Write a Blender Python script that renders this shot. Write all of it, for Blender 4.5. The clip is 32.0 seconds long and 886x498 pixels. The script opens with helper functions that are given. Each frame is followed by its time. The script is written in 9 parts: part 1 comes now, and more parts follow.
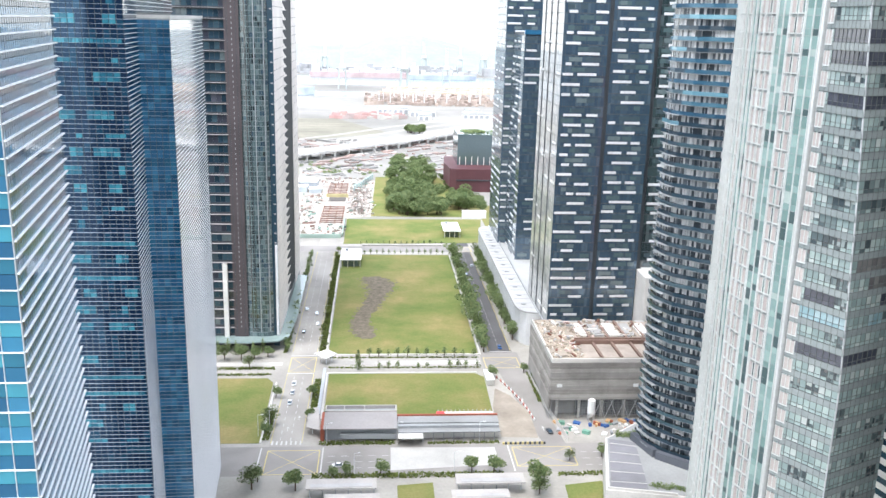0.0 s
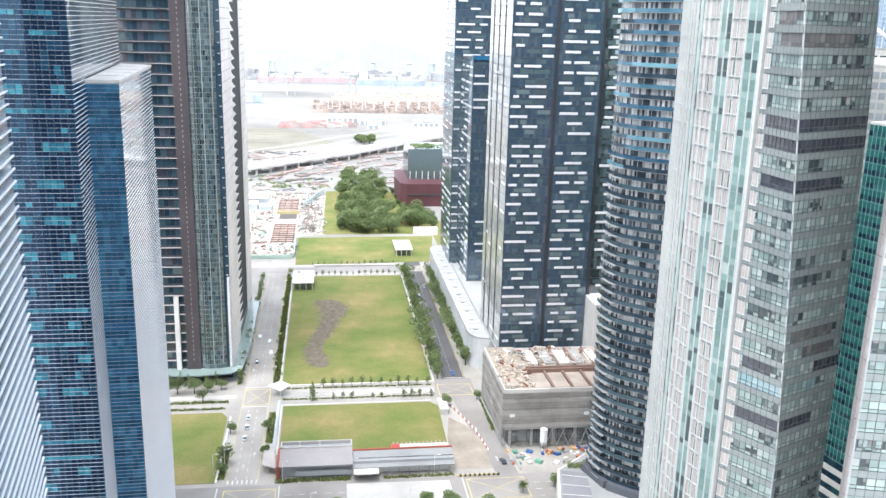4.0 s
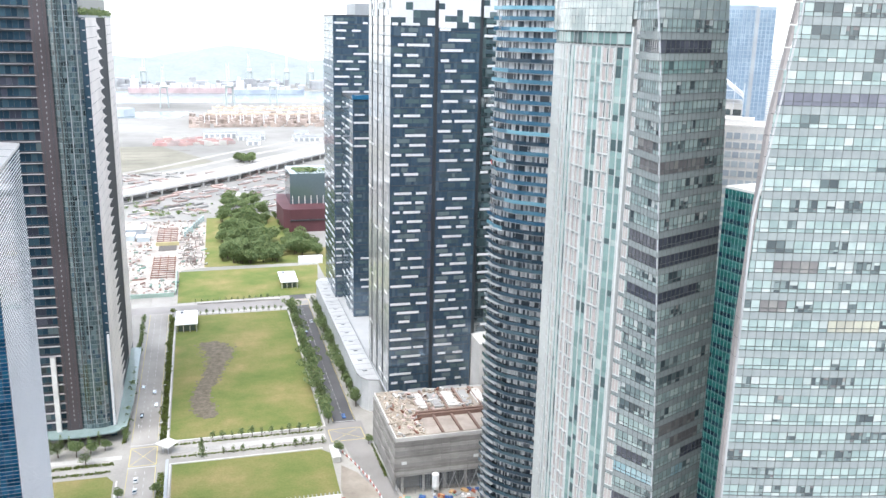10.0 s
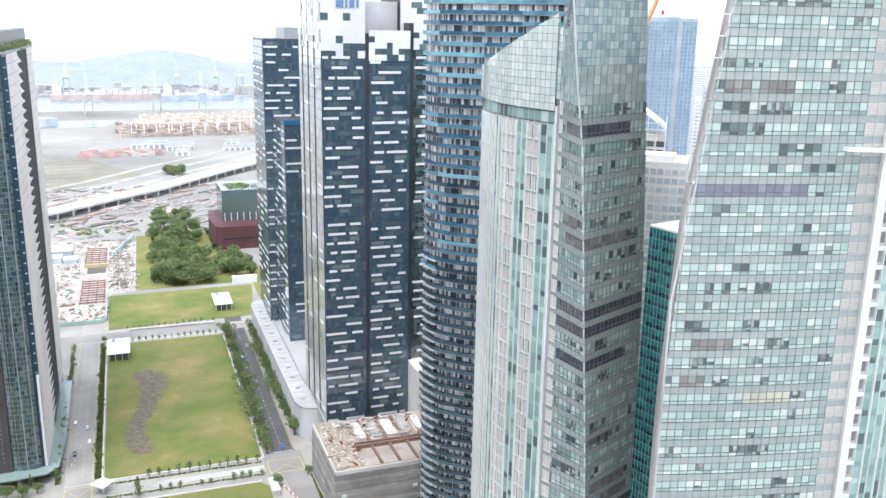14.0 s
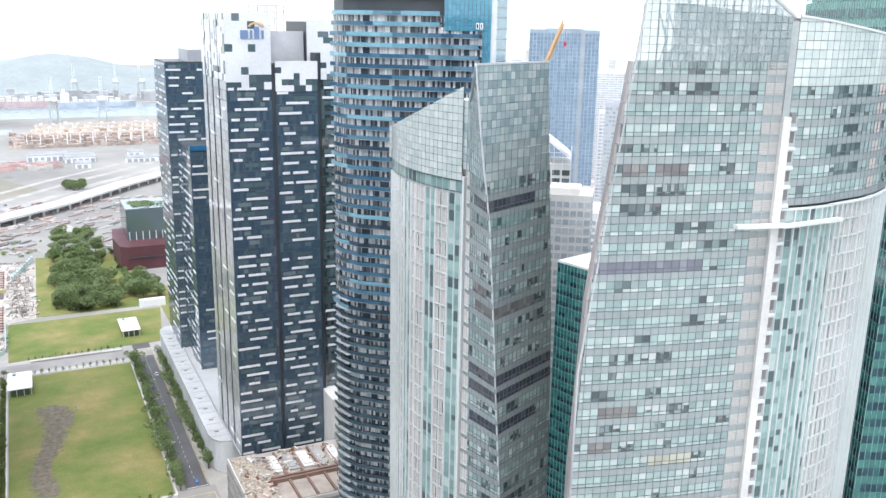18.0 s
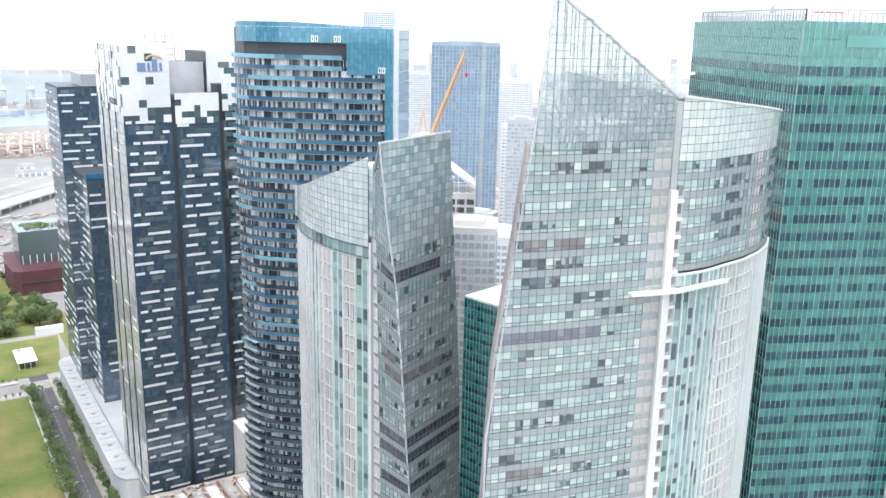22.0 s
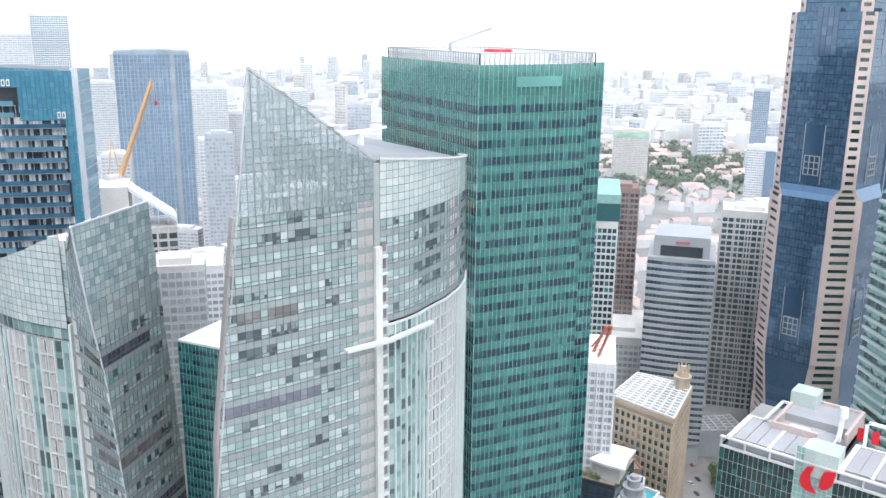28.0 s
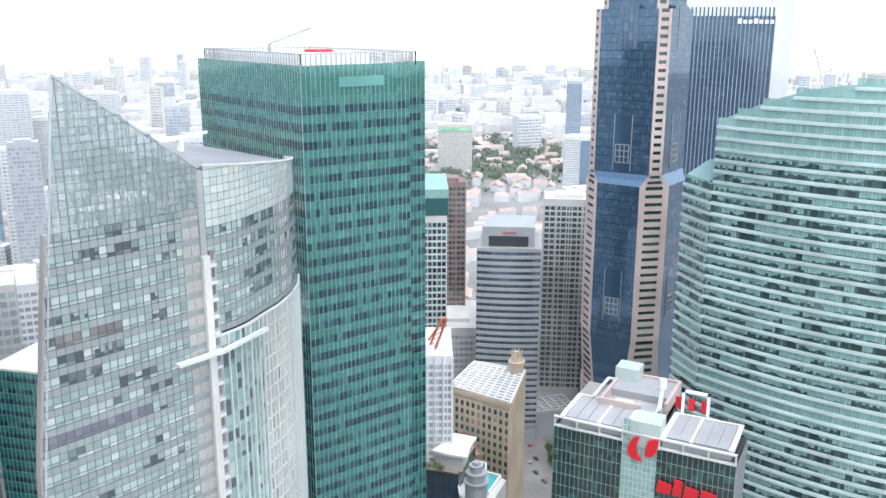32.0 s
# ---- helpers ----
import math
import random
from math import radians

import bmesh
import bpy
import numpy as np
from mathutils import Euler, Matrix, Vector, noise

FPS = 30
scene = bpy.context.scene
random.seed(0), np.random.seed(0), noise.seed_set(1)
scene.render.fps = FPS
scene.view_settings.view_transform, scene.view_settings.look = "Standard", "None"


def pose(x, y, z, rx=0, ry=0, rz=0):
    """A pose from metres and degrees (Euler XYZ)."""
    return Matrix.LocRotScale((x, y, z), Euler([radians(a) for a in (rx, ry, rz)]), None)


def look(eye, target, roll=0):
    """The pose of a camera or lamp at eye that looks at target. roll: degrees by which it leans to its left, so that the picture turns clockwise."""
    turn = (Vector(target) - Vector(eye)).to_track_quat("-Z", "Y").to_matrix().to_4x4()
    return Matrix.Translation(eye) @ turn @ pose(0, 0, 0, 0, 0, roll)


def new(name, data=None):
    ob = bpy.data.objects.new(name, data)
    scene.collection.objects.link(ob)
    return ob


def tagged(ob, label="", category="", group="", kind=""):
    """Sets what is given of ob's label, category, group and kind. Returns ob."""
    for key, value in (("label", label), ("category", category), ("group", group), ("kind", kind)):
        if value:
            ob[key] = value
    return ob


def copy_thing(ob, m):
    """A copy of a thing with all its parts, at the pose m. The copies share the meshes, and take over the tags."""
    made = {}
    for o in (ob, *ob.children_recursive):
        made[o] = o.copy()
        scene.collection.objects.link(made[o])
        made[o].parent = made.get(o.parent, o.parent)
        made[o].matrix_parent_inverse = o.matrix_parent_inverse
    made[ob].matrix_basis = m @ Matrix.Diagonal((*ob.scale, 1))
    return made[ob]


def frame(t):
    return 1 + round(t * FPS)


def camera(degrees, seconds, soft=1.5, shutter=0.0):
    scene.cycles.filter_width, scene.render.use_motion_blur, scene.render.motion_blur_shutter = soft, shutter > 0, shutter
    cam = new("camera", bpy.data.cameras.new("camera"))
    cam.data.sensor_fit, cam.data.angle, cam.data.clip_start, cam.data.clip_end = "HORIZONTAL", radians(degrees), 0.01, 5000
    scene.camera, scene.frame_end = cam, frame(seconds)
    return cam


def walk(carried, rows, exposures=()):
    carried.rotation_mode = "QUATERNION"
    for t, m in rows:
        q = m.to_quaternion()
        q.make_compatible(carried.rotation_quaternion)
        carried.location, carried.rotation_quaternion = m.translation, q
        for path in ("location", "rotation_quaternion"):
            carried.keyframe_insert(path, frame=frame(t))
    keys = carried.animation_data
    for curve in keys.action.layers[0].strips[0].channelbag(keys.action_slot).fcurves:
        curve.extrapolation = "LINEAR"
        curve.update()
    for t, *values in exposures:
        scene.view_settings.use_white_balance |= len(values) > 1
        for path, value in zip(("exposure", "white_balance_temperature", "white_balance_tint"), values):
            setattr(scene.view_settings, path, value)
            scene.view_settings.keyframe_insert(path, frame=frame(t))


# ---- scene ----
cam = camera(53.86, 32.0)
PATH = [
    (0.0, look((0.64, 0.42, 158.91), (8.540, 96.844, 133.614), 1.501)),
    (0.5, look((0.55, 0.32, 160.76), (8.528, 96.740, 135.454), 1.483)),
    (1.0, look((0.43, 0.24, 162.63), (9.013, 96.610, 137.354), 1.467)),
    (1.5, look((0.32, 0.15, 164.50), (9.718, 96.449, 139.237), 1.462)),
    (2.0, look((0.25, 0.09, 166.36), (10.459, 96.314, 141.123), 1.443)),
    (2.5, look((0.20, 0.07, 168.23), (11.204, 96.211, 143.021), 1.450)),
    (4.5, look((-0.01, -0.09, 175.95), (14.431, 95.591, 150.696), 1.434)),
    (5.0, look((-0.10, -0.16, 177.84), (15.588, 95.328, 152.620), 1.427)),
    (5.5, look((-0.21, -0.22, 179.75), (16.912, 95.037, 154.588), 1.403)),
    (6.0, look((-0.29, -0.27, 181.66), (18.210, 94.738, 156.524), 1.378)),
    (6.5, look((-0.35, -0.30, 183.56), (19.400, 94.458, 158.462), 1.358)),
    (7.0, look((-0.41, -0.33, 185.46), (20.290, 94.234, 160.385), 1.354)),
    (7.5, look((-0.46, -0.36, 187.37), (21.127, 94.018, 162.320), 1.360)),
    (8.0, look((-0.49, -0.34, 189.24), (22.024, 93.818, 164.209), 1.360)),
    (8.5, look((-0.49, -0.32, 191.05), (22.945, 93.624, 166.060), 1.355)),
    (9.0, look((-0.45, -0.30, 192.92), (23.901, 93.421, 167.931), 1.344)),
    (9.5, look((-0.42, -0.27, 194.81), (24.854, 93.204, 169.839), 1.324)),
    (10.0, look((-0.39, -0.26, 196.73), (25.849, 92.947, 171.757), 1.287)),
    (10.5, look((-0.37, -0.27, 198.67), (26.817, 92.667, 173.697), 1.269)),
    (11.0, look((-0.35, -0.31, 200.60), (27.768, 92.350, 175.624), 1.245)),
    (11.5, look((-0.35, -0.37, 202.52), (28.726, 91.987, 177.509), 1.228)),
    (12.0, look((-0.34, -0.44, 204.42), (29.653, 91.616, 179.412), 1.190)),
    (12.5, look((-0.32, -0.55, 206.31), (30.812, 91.129, 181.280), 1.117)),
    (13.0, look((-0.31, -0.65, 208.21), (31.777, 90.690, 183.158), 1.051)),
    (13.5, look((-0.30, -0.74, 210.17), (32.356, 90.406, 185.133), 1.053)),
    (14.0, look((-0.29, -0.79, 212.15), (32.950, 90.140, 187.094), 1.075)),
    (14.5, look((-0.28, -0.80, 214.06), (33.697, 89.856, 189.005), 1.070)),
    (16.5, look((0.21, -0.40, 221.31), (39.006, 88.282, 196.214), 1.029)),
    (17.0, look((0.27, -0.10, 222.93), (40.306, 88.041, 197.858), 1.039)),
    (17.5, look((0.32, 0.18, 224.52), (41.533, 87.784, 199.478), 1.055)),
    (18.0, look((0.36, 0.38, 226.14), (42.752, 87.427, 201.125), 1.070)),
    (18.5, look((0.34, 0.48, 227.79), (43.623, 87.103, 202.815), 1.076)),
    (19.0, look((0.28, 0.54, 229.45), (44.384, 86.748, 204.502), 1.082)),
    (19.5, look((0.27, 0.51, 231.15), (45.210, 86.289, 206.224), 1.111)),
    (20.0, look((0.27, 0.45, 232.86), (46.678, 85.470, 207.988), 1.124)),
    (20.5, look((0.29, 0.41, 234.58), (48.082, 84.667, 209.741), 1.129)),
    (21.0, look((0.28, 0.37, 236.26), (49.363, 83.877, 211.424), 1.131)),
    (21.5, look((0.26, 0.25, 237.91), (50.560, 83.044, 213.107), 1.135)),
    (22.0, look((0.20, 0.15, 239.53), (51.826, 82.136, 214.775), 1.136)),
    (22.5, look((0.14, 0.05, 241.16), (53.036, 81.210, 216.368), 1.134)),
    (23.0, look((0.07, -0.04, 242.77), (54.285, 80.240, 217.954), 1.122)),
    (23.5, look((-0.02, -0.13, 244.32), (55.969, 78.930, 219.516), 1.076)),
    (24.0, look((-0.12, -0.17, 245.81), (58.170, 77.220, 221.048), 1.016)),
    (24.5, look((-0.18, -0.19, 247.28), (59.884, 75.822, 222.486), 0.993)),
    (26.5, look((0.07, 0.43, 251.22), (68.465, 68.963, 226.218), 0.991)),
    (27.0, look((0.13, 0.49, 251.70), (71.153, 66.323, 226.742), 0.854)),
    (27.5, look((0.17, 0.52, 252.06), (73.688, 63.578, 227.162), 0.729)),
    (28.0, look((0.20, 0.52, 252.32), (76.157, 60.609, 227.436), 0.596)),
    (28.5, look((0.18, 0.48, 252.50), (78.526, 57.415, 227.576), 0.460)),
    (29.0, look((0.15, 0.43, 252.61), (80.366, 54.691, 227.685), 0.353)),
    (29.5, look((0.14, 0.36, 252.72), (81.807, 52.391, 227.758), 0.283)),
    (30.0, look((0.14, 0.28, 252.80), (83.070, 50.246, 227.806), 0.252)),
    (30.5, look((0.11, 0.20, 252.89), (84.075, 48.413, 227.882), 0.193)),
    (31.0, look((0.08, 0.14, 252.95), (84.878, 46.861, 227.940), 0.136)),
    (31.5, look((0.02, 0.12, 253.00), (85.606, 45.373, 227.958), 0.097)),
    (32.0, look((-0.05, 0.13, 253.02), (86.171, 44.133, 227.950), 0.105)),
]
walk(cam, PATH, exposures=[(0.0, 2.2, 6500, 10), (5.0, 2.24, 6480, 10), (9.0, 2.11, 6450, 10), (14.0, 1.94, 6380, 10), (18.0, 1.84, 6380, 10), (23.0, 1.88, 6420, 10), (27.0, 1.68, 6320, 10), (32.0, 1.62, 6260, 9.5)])

# ---- light and sky ----
SUN_EL, SUN_ROT = radians(69), radians(218)
world = bpy.data.worlds.new("overcast_sky")
scene.world = world
world.use_nodes = True
wn = world.node_tree
sky = wn.nodes.new("ShaderNodeTexSky")
sky.sky_type, sky.sun_disc = "NISHITA", False
sky.sun_elevation, sky.sun_rotation = SUN_EL, SUN_ROT
sky.air_density, sky.dust_density, sky.ozone_density = 1.0, 2.0, 1.0
cloud = wn.nodes.new("ShaderNodeHueSaturation")
cloud.inputs["Saturation"].default_value = 0.42
bright = wn.nodes["Background"]
wn.links.new(sky.outputs[0], cloud.inputs["Color"])
wn.links.new(cloud.outputs[0], bright.inputs[0])
bright.inputs[1].default_value = 0.15

sun = new("sun", bpy.data.lights.new("sun", "SUN"))
sun.data.energy, sun.data.angle, sun.data.color = 0.35, radians(40), (1.0, 0.98, 0.95)
sun.matrix_world = look((math.sin(SUN_ROT) * math.cos(SUN_EL) * 500, math.cos(SUN_ROT) * math.cos(SUN_EL) * 500, math.sin(SUN_EL) * 500), (0, 0, 0))

# ---- materials ----
def shader(name, rough=0.6, metal=0.0, ior=1.45, spec=0.5):
    m = bpy.data.materials.new(name)
    m.use_nodes = True
    n = m.node_tree
    b = n.nodes["Principled BSDF"]
    b.inputs["Roughness"].default_value = rough
    b.inputs["Metallic"].default_value = metal
    b.inputs["IOR"].default_value = ior
    b.inputs["Specular IOR Level"].default_value = spec
    return m, n, b


def rgb(c):
    return (c[0], c[1], c[2], 1.0)


def ramp_of(n, stops, mode="LINEAR"):
    r = n.nodes.new("ShaderNodeValToRGB")
    r.color_ramp.interpolation = mode
    e = r.color_ramp.elements
    while len(e) < len(stops):
        e.new(0.5)
    for k, (p, c) in enumerate(stops):
        e[k].position, e[k].color = p, rgb(c)
    return r


def piece_random(n):
    """One number for each piece, whether it is an object or an island of a joined mesh."""
    a, b = n.nodes.new("ShaderNodeObjectInfo"), n.nodes.new("ShaderNodeNewGeometry")
    s, f = n.nodes.new("ShaderNodeMath"), n.nodes.new("ShaderNodeMath")
    s.operation, f.operation = "ADD", "FRACT"
    n.links.new(a.outputs["Random"], s.inputs[0])
    n.links.new(b.outputs["Random Per Island"], s.inputs[1])
    n.links.new(s.outputs[0], f.inputs[0])
    return f.outputs[0]


def coords(n):
    return n.nodes.new("ShaderNodeNewGeometry").outputs["Position"]


def noise_of(n, scale, detail=4.0, rough=0.55):
    t = n.nodes.new("ShaderNodeTexNoise")
    t.inputs["Scale"].default_value, t.inputs["Detail"].default_value, t.inputs["Roughness"].default_value = scale, detail, rough
    n.links.new(coords(n), t.inputs["Vector"])
    return t.outputs["Fac"]


def mixed(n, fac, a, b, mode="MIX"):
    x = n.nodes.new("ShaderNodeMix")
    x.data_type, x.blend_type = "RGBA", mode
    for sock, v in ((x.inputs["Factor"], fac), (x.inputs["A"], a), (x.inputs["B"], b)):
        if isinstance(v, (int, float)):
            sock.default_value = v
        elif isinstance(v, tuple):
            sock.default_value = rgb(v)
        else:
            n.links.new(v, sock)
    return x.outputs["Result"]


def bump(n, b, height, strength=0.3, dist=0.05):
    k = n.nodes.new("ShaderNodeBump")
    k.inputs["Strength"].default_value, k.inputs["Distance"].default_value = strength, dist
    n.links.new(height, k.inputs["Height"])
    n.links.new(k.outputs[0], b.inputs["Normal"])


def plain(name, col, rough=0.6, big=0.05, small=1.5, vary=0.25, metal=0.0, relief=0.0):
    """Paint, stone or metal with stains at two scales."""
    m, n, b = shader(name, rough, metal)
    lo = tuple(c * (1 - vary) for c in col)
    hi = tuple(min(c * (1 + vary * 0.6), 0.95) for c in col)
    r1 = ramp_of(n, [(0.3, lo), (0.7, hi)])
    n.links.new(noise_of(n, big), r1.inputs[0])
    r2 = ramp_of(n, [(0.3, (0.8, 0.8, 0.8)), (0.65, (1, 1, 1))])
    f = noise_of(n, small, 6.0)
    n.links.new(f, r2.inputs[0])
    n.links.new(mixed(n, 0.6, r1.outputs[0], r2.outputs[0], "MULTIPLY"), b.inputs["Base Color"])
    if relief:
        bump(n, b, f, relief)
    return m


def panes(name, stops, rough=0.08, ior=1.6, wobble=0.02, metal=0.0, alpha=1.0, tint=(1, 1, 1)):
    """Panes of glass that differ in their blinds and tint: stops of (share, colour)."""
    m, n, b = shader(name, rough, metal, ior)
    b.inputs["Alpha"].default_value = alpha
    b.inputs["Specular Tint"].default_value = rgb(tint)
    r = ramp_of(n, stops, "CONSTANT")
    v = piece_random(n)
    n.links.new(v, r.inputs[0])
    g = ramp_of(n, [(0.3, (0.75, 0.78, 0.8)), (0.7, (1, 1, 1))])
    n.links.new(noise_of(n, 0.6, 3.0), g.inputs[0])
    n.links.new(mixed(n, 0.7, r.outputs[0], g.outputs[0], "MULTIPLY"), b.inputs["Base Color"])
    if wobble:
        bump(n, b, noise_of(n, 0.35, 2.0), wobble, 1.0)
    return m


WHITE = plain("white_cladding", (0.78, 0.79, 0.79), 0.45, vary=0.1)
OFFWHITE = plain("pale_concrete", (0.62, 0.61, 0.58), 0.75, vary=0.2)
CONCRETE = plain("grey_concrete", (0.36, 0.36, 0.35), 0.8, vary=0.3, relief=0.2)
CLADWHITE = plain("white_metal_panel", (0.68, 0.69, 0.7), 0.45, vary=0.12)
MULLION = plain("grey_mullion", (0.1, 0.112, 0.112), 0.4, vary=0.15)
GREYCLAD = plain("grey_cladding", (0.33, 0.35, 0.36), 0.45, vary=0.15)
DARKMETAL = plain("dark_metal", (0.05, 0.058, 0.066), 0.4, vary=0.3)
STEEL = plain("silver_fin", (0.7, 0.72, 0.74), 0.3, vary=0.12, metal=0.3)
BROWN = plain("brown_cladding", (0.078, 0.064, 0.068), 0.5, vary=0.3)
FINWHITE = plain("white_fin_metal", (0.8, 0.81, 0.81), 0.4, vary=0.06)
LOUVREDARK = plain("brown_grey_joint", (0.3, 0.27, 0.26), 0.7)
PINKFIN = plain("beige_panel", (0.78, 0.72, 0.68), 0.55, vary=0.15)
GRANITE = plain("pink_granite", (0.56, 0.44, 0.40), 0.5, vary=0.2)
TAN = plain("tan_stucco", (0.55, 0.45, 0.34), 0.8, vary=0.2)
RED = plain("red_paint", (0.62, 0.02, 0.03), 0.4, vary=0.1)
MAROON = plain("maroon_cladding", (0.09, 0.032, 0.038), 0.6, vary=0.25)
ORANGE = plain("orange_paint", (0.68, 0.43, 0.22), 0.5, vary=0.2)
BLUEPAINT = plain("blue_paint", (0.04, 0.12, 0.35), 0.5, vary=0.2)
ROOFGREY = plain("roof_membrane", (0.3, 0.31, 0.31), 0.8, vary=0.2, relief=0.1)
RUST = plain("rusty_steel", (0.20, 0.09, 0.06), 0.8, vary=0.4)
TILE = plain("red_roof_tiles", (0.42, 0.14, 0.08), 0.8, vary=0.35)
BARK = plain("bark", (0.10, 0.07, 0.05), 0.9, vary=0.3)
YELLOW = plain("road_yellow", (0.58, 0.48, 0.2), 0.7, vary=0.25)
ROADWHITE = plain("road_white", (0.55, 0.55, 0.53), 0.7, vary=0.2)
ASPHALT = plain("asphalt", (0.285, 0.272, 0.258), 0.85, 0.03, 2.0, 0.3, relief=0.1)
DARKASPHALT = plain("dark_asphalt", (0.10, 0.10, 0.105), 0.85, 0.03, 2.0, 0.3, relief=0.1)
PAVING = plain("paving", (0.355, 0.342, 0.312), 0.8, 0.04, 0.8, 0.25)
SAND = plain("bare_sand", (0.34, 0.3, 0.25), 0.9, 0.05, 0.7, 0.35, relief=0.3)
LAND = plain("far_land", (0.275, 0.27, 0.25), 0.9, 0.004, 0.05, 0.35)
SEA = plain("sea", (0.2, 0.25, 0.26), 0.25, 0.003, 0.05, 0.15)

G_NAVY = panes("navy_glass", [(0, (0.008, 0.02, 0.045)), (0.55, (0.01, 0.028, 0.058)), (0.85, (0.013, 0.05, 0.09))], 0.05, 1.85, tint=(0.32, 0.55, 0.84))
G_DEEPBLUE = panes("deep_blue_glass", [(0, (0.012, 0.07, 0.14)), (0.5, (0.018, 0.1, 0.18)), (0.8, (0.03, 0.15, 0.25))], 0.05, 1.9, tint=(0.4, 0.7, 0.95))
G_SKYBLUE = panes("blue_glass", [(0, (0.02, 0.11, 0.22)), (0.5, (0.03, 0.14, 0.26)), (0.8, (0.045, 0.19, 0.32))], 0.05, 2.1, tint=(0.4, 0.72, 0.95))
# black glass is lightened and blued to imitate haze before the towers
G_BLACK = panes("black_glass", [(0, (0.052, 0.085, 0.12)), (0.55, (0.063, 0.1, 0.137)), (0.85, (0.092, 0.13, 0.162))], 0.04, 2.3, tint=(0.7, 0.85, 1.0))
G_SMOKE = panes("smoke_glass", [(0, (0.03, 0.045, 0.05)), (0.5, (0.05, 0.075, 0.08)), (0.8, (0.09, 0.12, 0.125))], 0.06, 2.1)
G_PALE = panes("pale_glass", [(0, (0.255, 0.33, 0.315)), (0.22, (0.31, 0.395, 0.375)), (0.5, (0.36, 0.445, 0.42)), (0.76, (0.41, 0.49, 0.465)), (0.93, (0.5, 0.55, 0.52))], 0.08, 1.6)
SPANDREL = panes("grey_spandrel_glass", [(0, (0.275, 0.305, 0.3)), (0.5, (0.295, 0.33, 0.322))], 0.15, 1.55)
G_ROOM = panes("dark_room_glass", [(0, (0.06, 0.08, 0.087)), (0.3, (0.11, 0.145, 0.148)), (0.6, (0.185, 0.235, 0.232)), (0.82, (0.29, 0.345, 0.335))], 0.06, 1.8)
# pale base colour paints the bright sky reflected by the tower's side
G_SIDE = panes("pale_reflection_glass", [(0, (0.45, 0.46, 0.46)), (0.4, (0.52, 0.52, 0.51)), (0.75, (0.58, 0.58, 0.56)), (0.95, (0.3, 0.33, 0.35))], 0.05, 2.0)
G_BAY = panes("green_grey_glass", [(0, (0.065, 0.1, 0.108)), (0.5, (0.095, 0.14, 0.148)), (0.85, (0.14, 0.19, 0.195))], 0.06, 2.0)
G_CROWN = panes("crown_glass", [(0, (0.45, 0.505, 0.475)), (0.4, (0.49, 0.54, 0.505)), (0.75, (0.54, 0.575, 0.535))], 0.06, 1.7)
G_CROWNBOX = panes("crown_box_glass", [(0, (0.27, 0.36, 0.365)), (0.25, (0.36, 0.44, 0.43)), (0.6, (0.42, 0.49, 0.47)), (0.85, (0.5, 0.555, 0.535))], 0.06, 1.8)
G_SCREENPALE = panes("pale_grey_green_glass", [(0, (0.3, 0.36, 0.35)), (0.4, (0.38, 0.44, 0.42)), (0.75, (0.46, 0.5, 0.48))], 0.08, 1.7)
G_SCREEN = panes("screen_glass", [(0, (0.34, 0.42, 0.41)), (0.4, (0.39, 0.47, 0.46)), (0.75, (0.46, 0.53, 0.52))], 0.06, 1.6, alpha=0.42)
G_TEALBAND = panes("teal_blue_glass", [(0, (0.02, 0.115, 0.175)), (0.35, (0.03, 0.17, 0.235)), (0.7, (0.045, 0.225, 0.29))], 0.05, 1.9, tint=(0.4, 0.75, 0.9))
G_BALDARK = panes("dark_balustrade_glass", [(0, (0.024, 0.048, 0.07)), (0.4, (0.035, 0.068, 0.095)), (0.8, (0.055, 0.1, 0.125))], 0.05, 1.5)
G_BALMID = panes("mid_blue_balustrade_glass", [(0, (0.03, 0.085, 0.14)), (0.4, (0.04, 0.11, 0.17)), (0.8, (0.06, 0.15, 0.21))], 0.05, 1.7, tint=(0.6, 0.85, 1.0))
G_CROWNBLUE = panes("blue_crown_glass", [(0, (0.075, 0.22, 0.3)), (0.4, (0.085, 0.245, 0.325)), (0.8, (0.1, 0.27, 0.35))], 0.05, 1.9, tint=(0.6, 0.85, 1.0))
G_BALUSTRADE = panes("balustrade_glass", [(0, (0.07, 0.16, 0.22)), (0.3, (0.13, 0.28, 0.35)), (0.7, (0.17, 0.35, 0.42))], 0.06, 1.8, tint=(0.7, 0.9, 1.0))
G_AQUA = panes("aqua_glass", [(0, (0.08, 0.12, 0.12)), (0.15, (0.19, 0.29, 0.27)), (0.42, (0.25, 0.365, 0.34)), (0.75, (0.31, 0.43, 0.4)), (0.95, (0.42, 0.5, 0.47))], 0.08, 1.5)
G_TEAL = panes("teal_glass", [(0, (0.024, 0.125, 0.11)), (0.5, (0.03, 0.148, 0.132)), (0.85, (0.042, 0.18, 0.163))], 0.05, 2.4, tint=(0.65, 1.0, 0.94))
G_TEALDARK = panes("dark_window", [(0, (0.012, 0.026, 0.046)), (0.4, (0.018, 0.045, 0.065)), (0.72, (0.022, 0.085, 0.088)), (0.92, (0.05, 0.15, 0.145))], 0.05, 1.9, tint=(0.5, 0.85, 0.85))
G_MINT = panes("mint_glass", [(0, (0.27, 0.43, 0.39)), (0.4, (0.3, 0.47, 0.43)), (0.75, (0.34, 0.51, 0.465))], 0.07, 1.6, tint=(0.7, 0.95, 0.9))
G_MINTDARK = panes("mint_window", [(0, (0.05, 0.08, 0.08)), (0.45, (0.085, 0.135, 0.13)), (0.8, (0.15, 0.235, 0.22))], 0.07, 1.6, tint=(0.7, 0.95, 0.9))
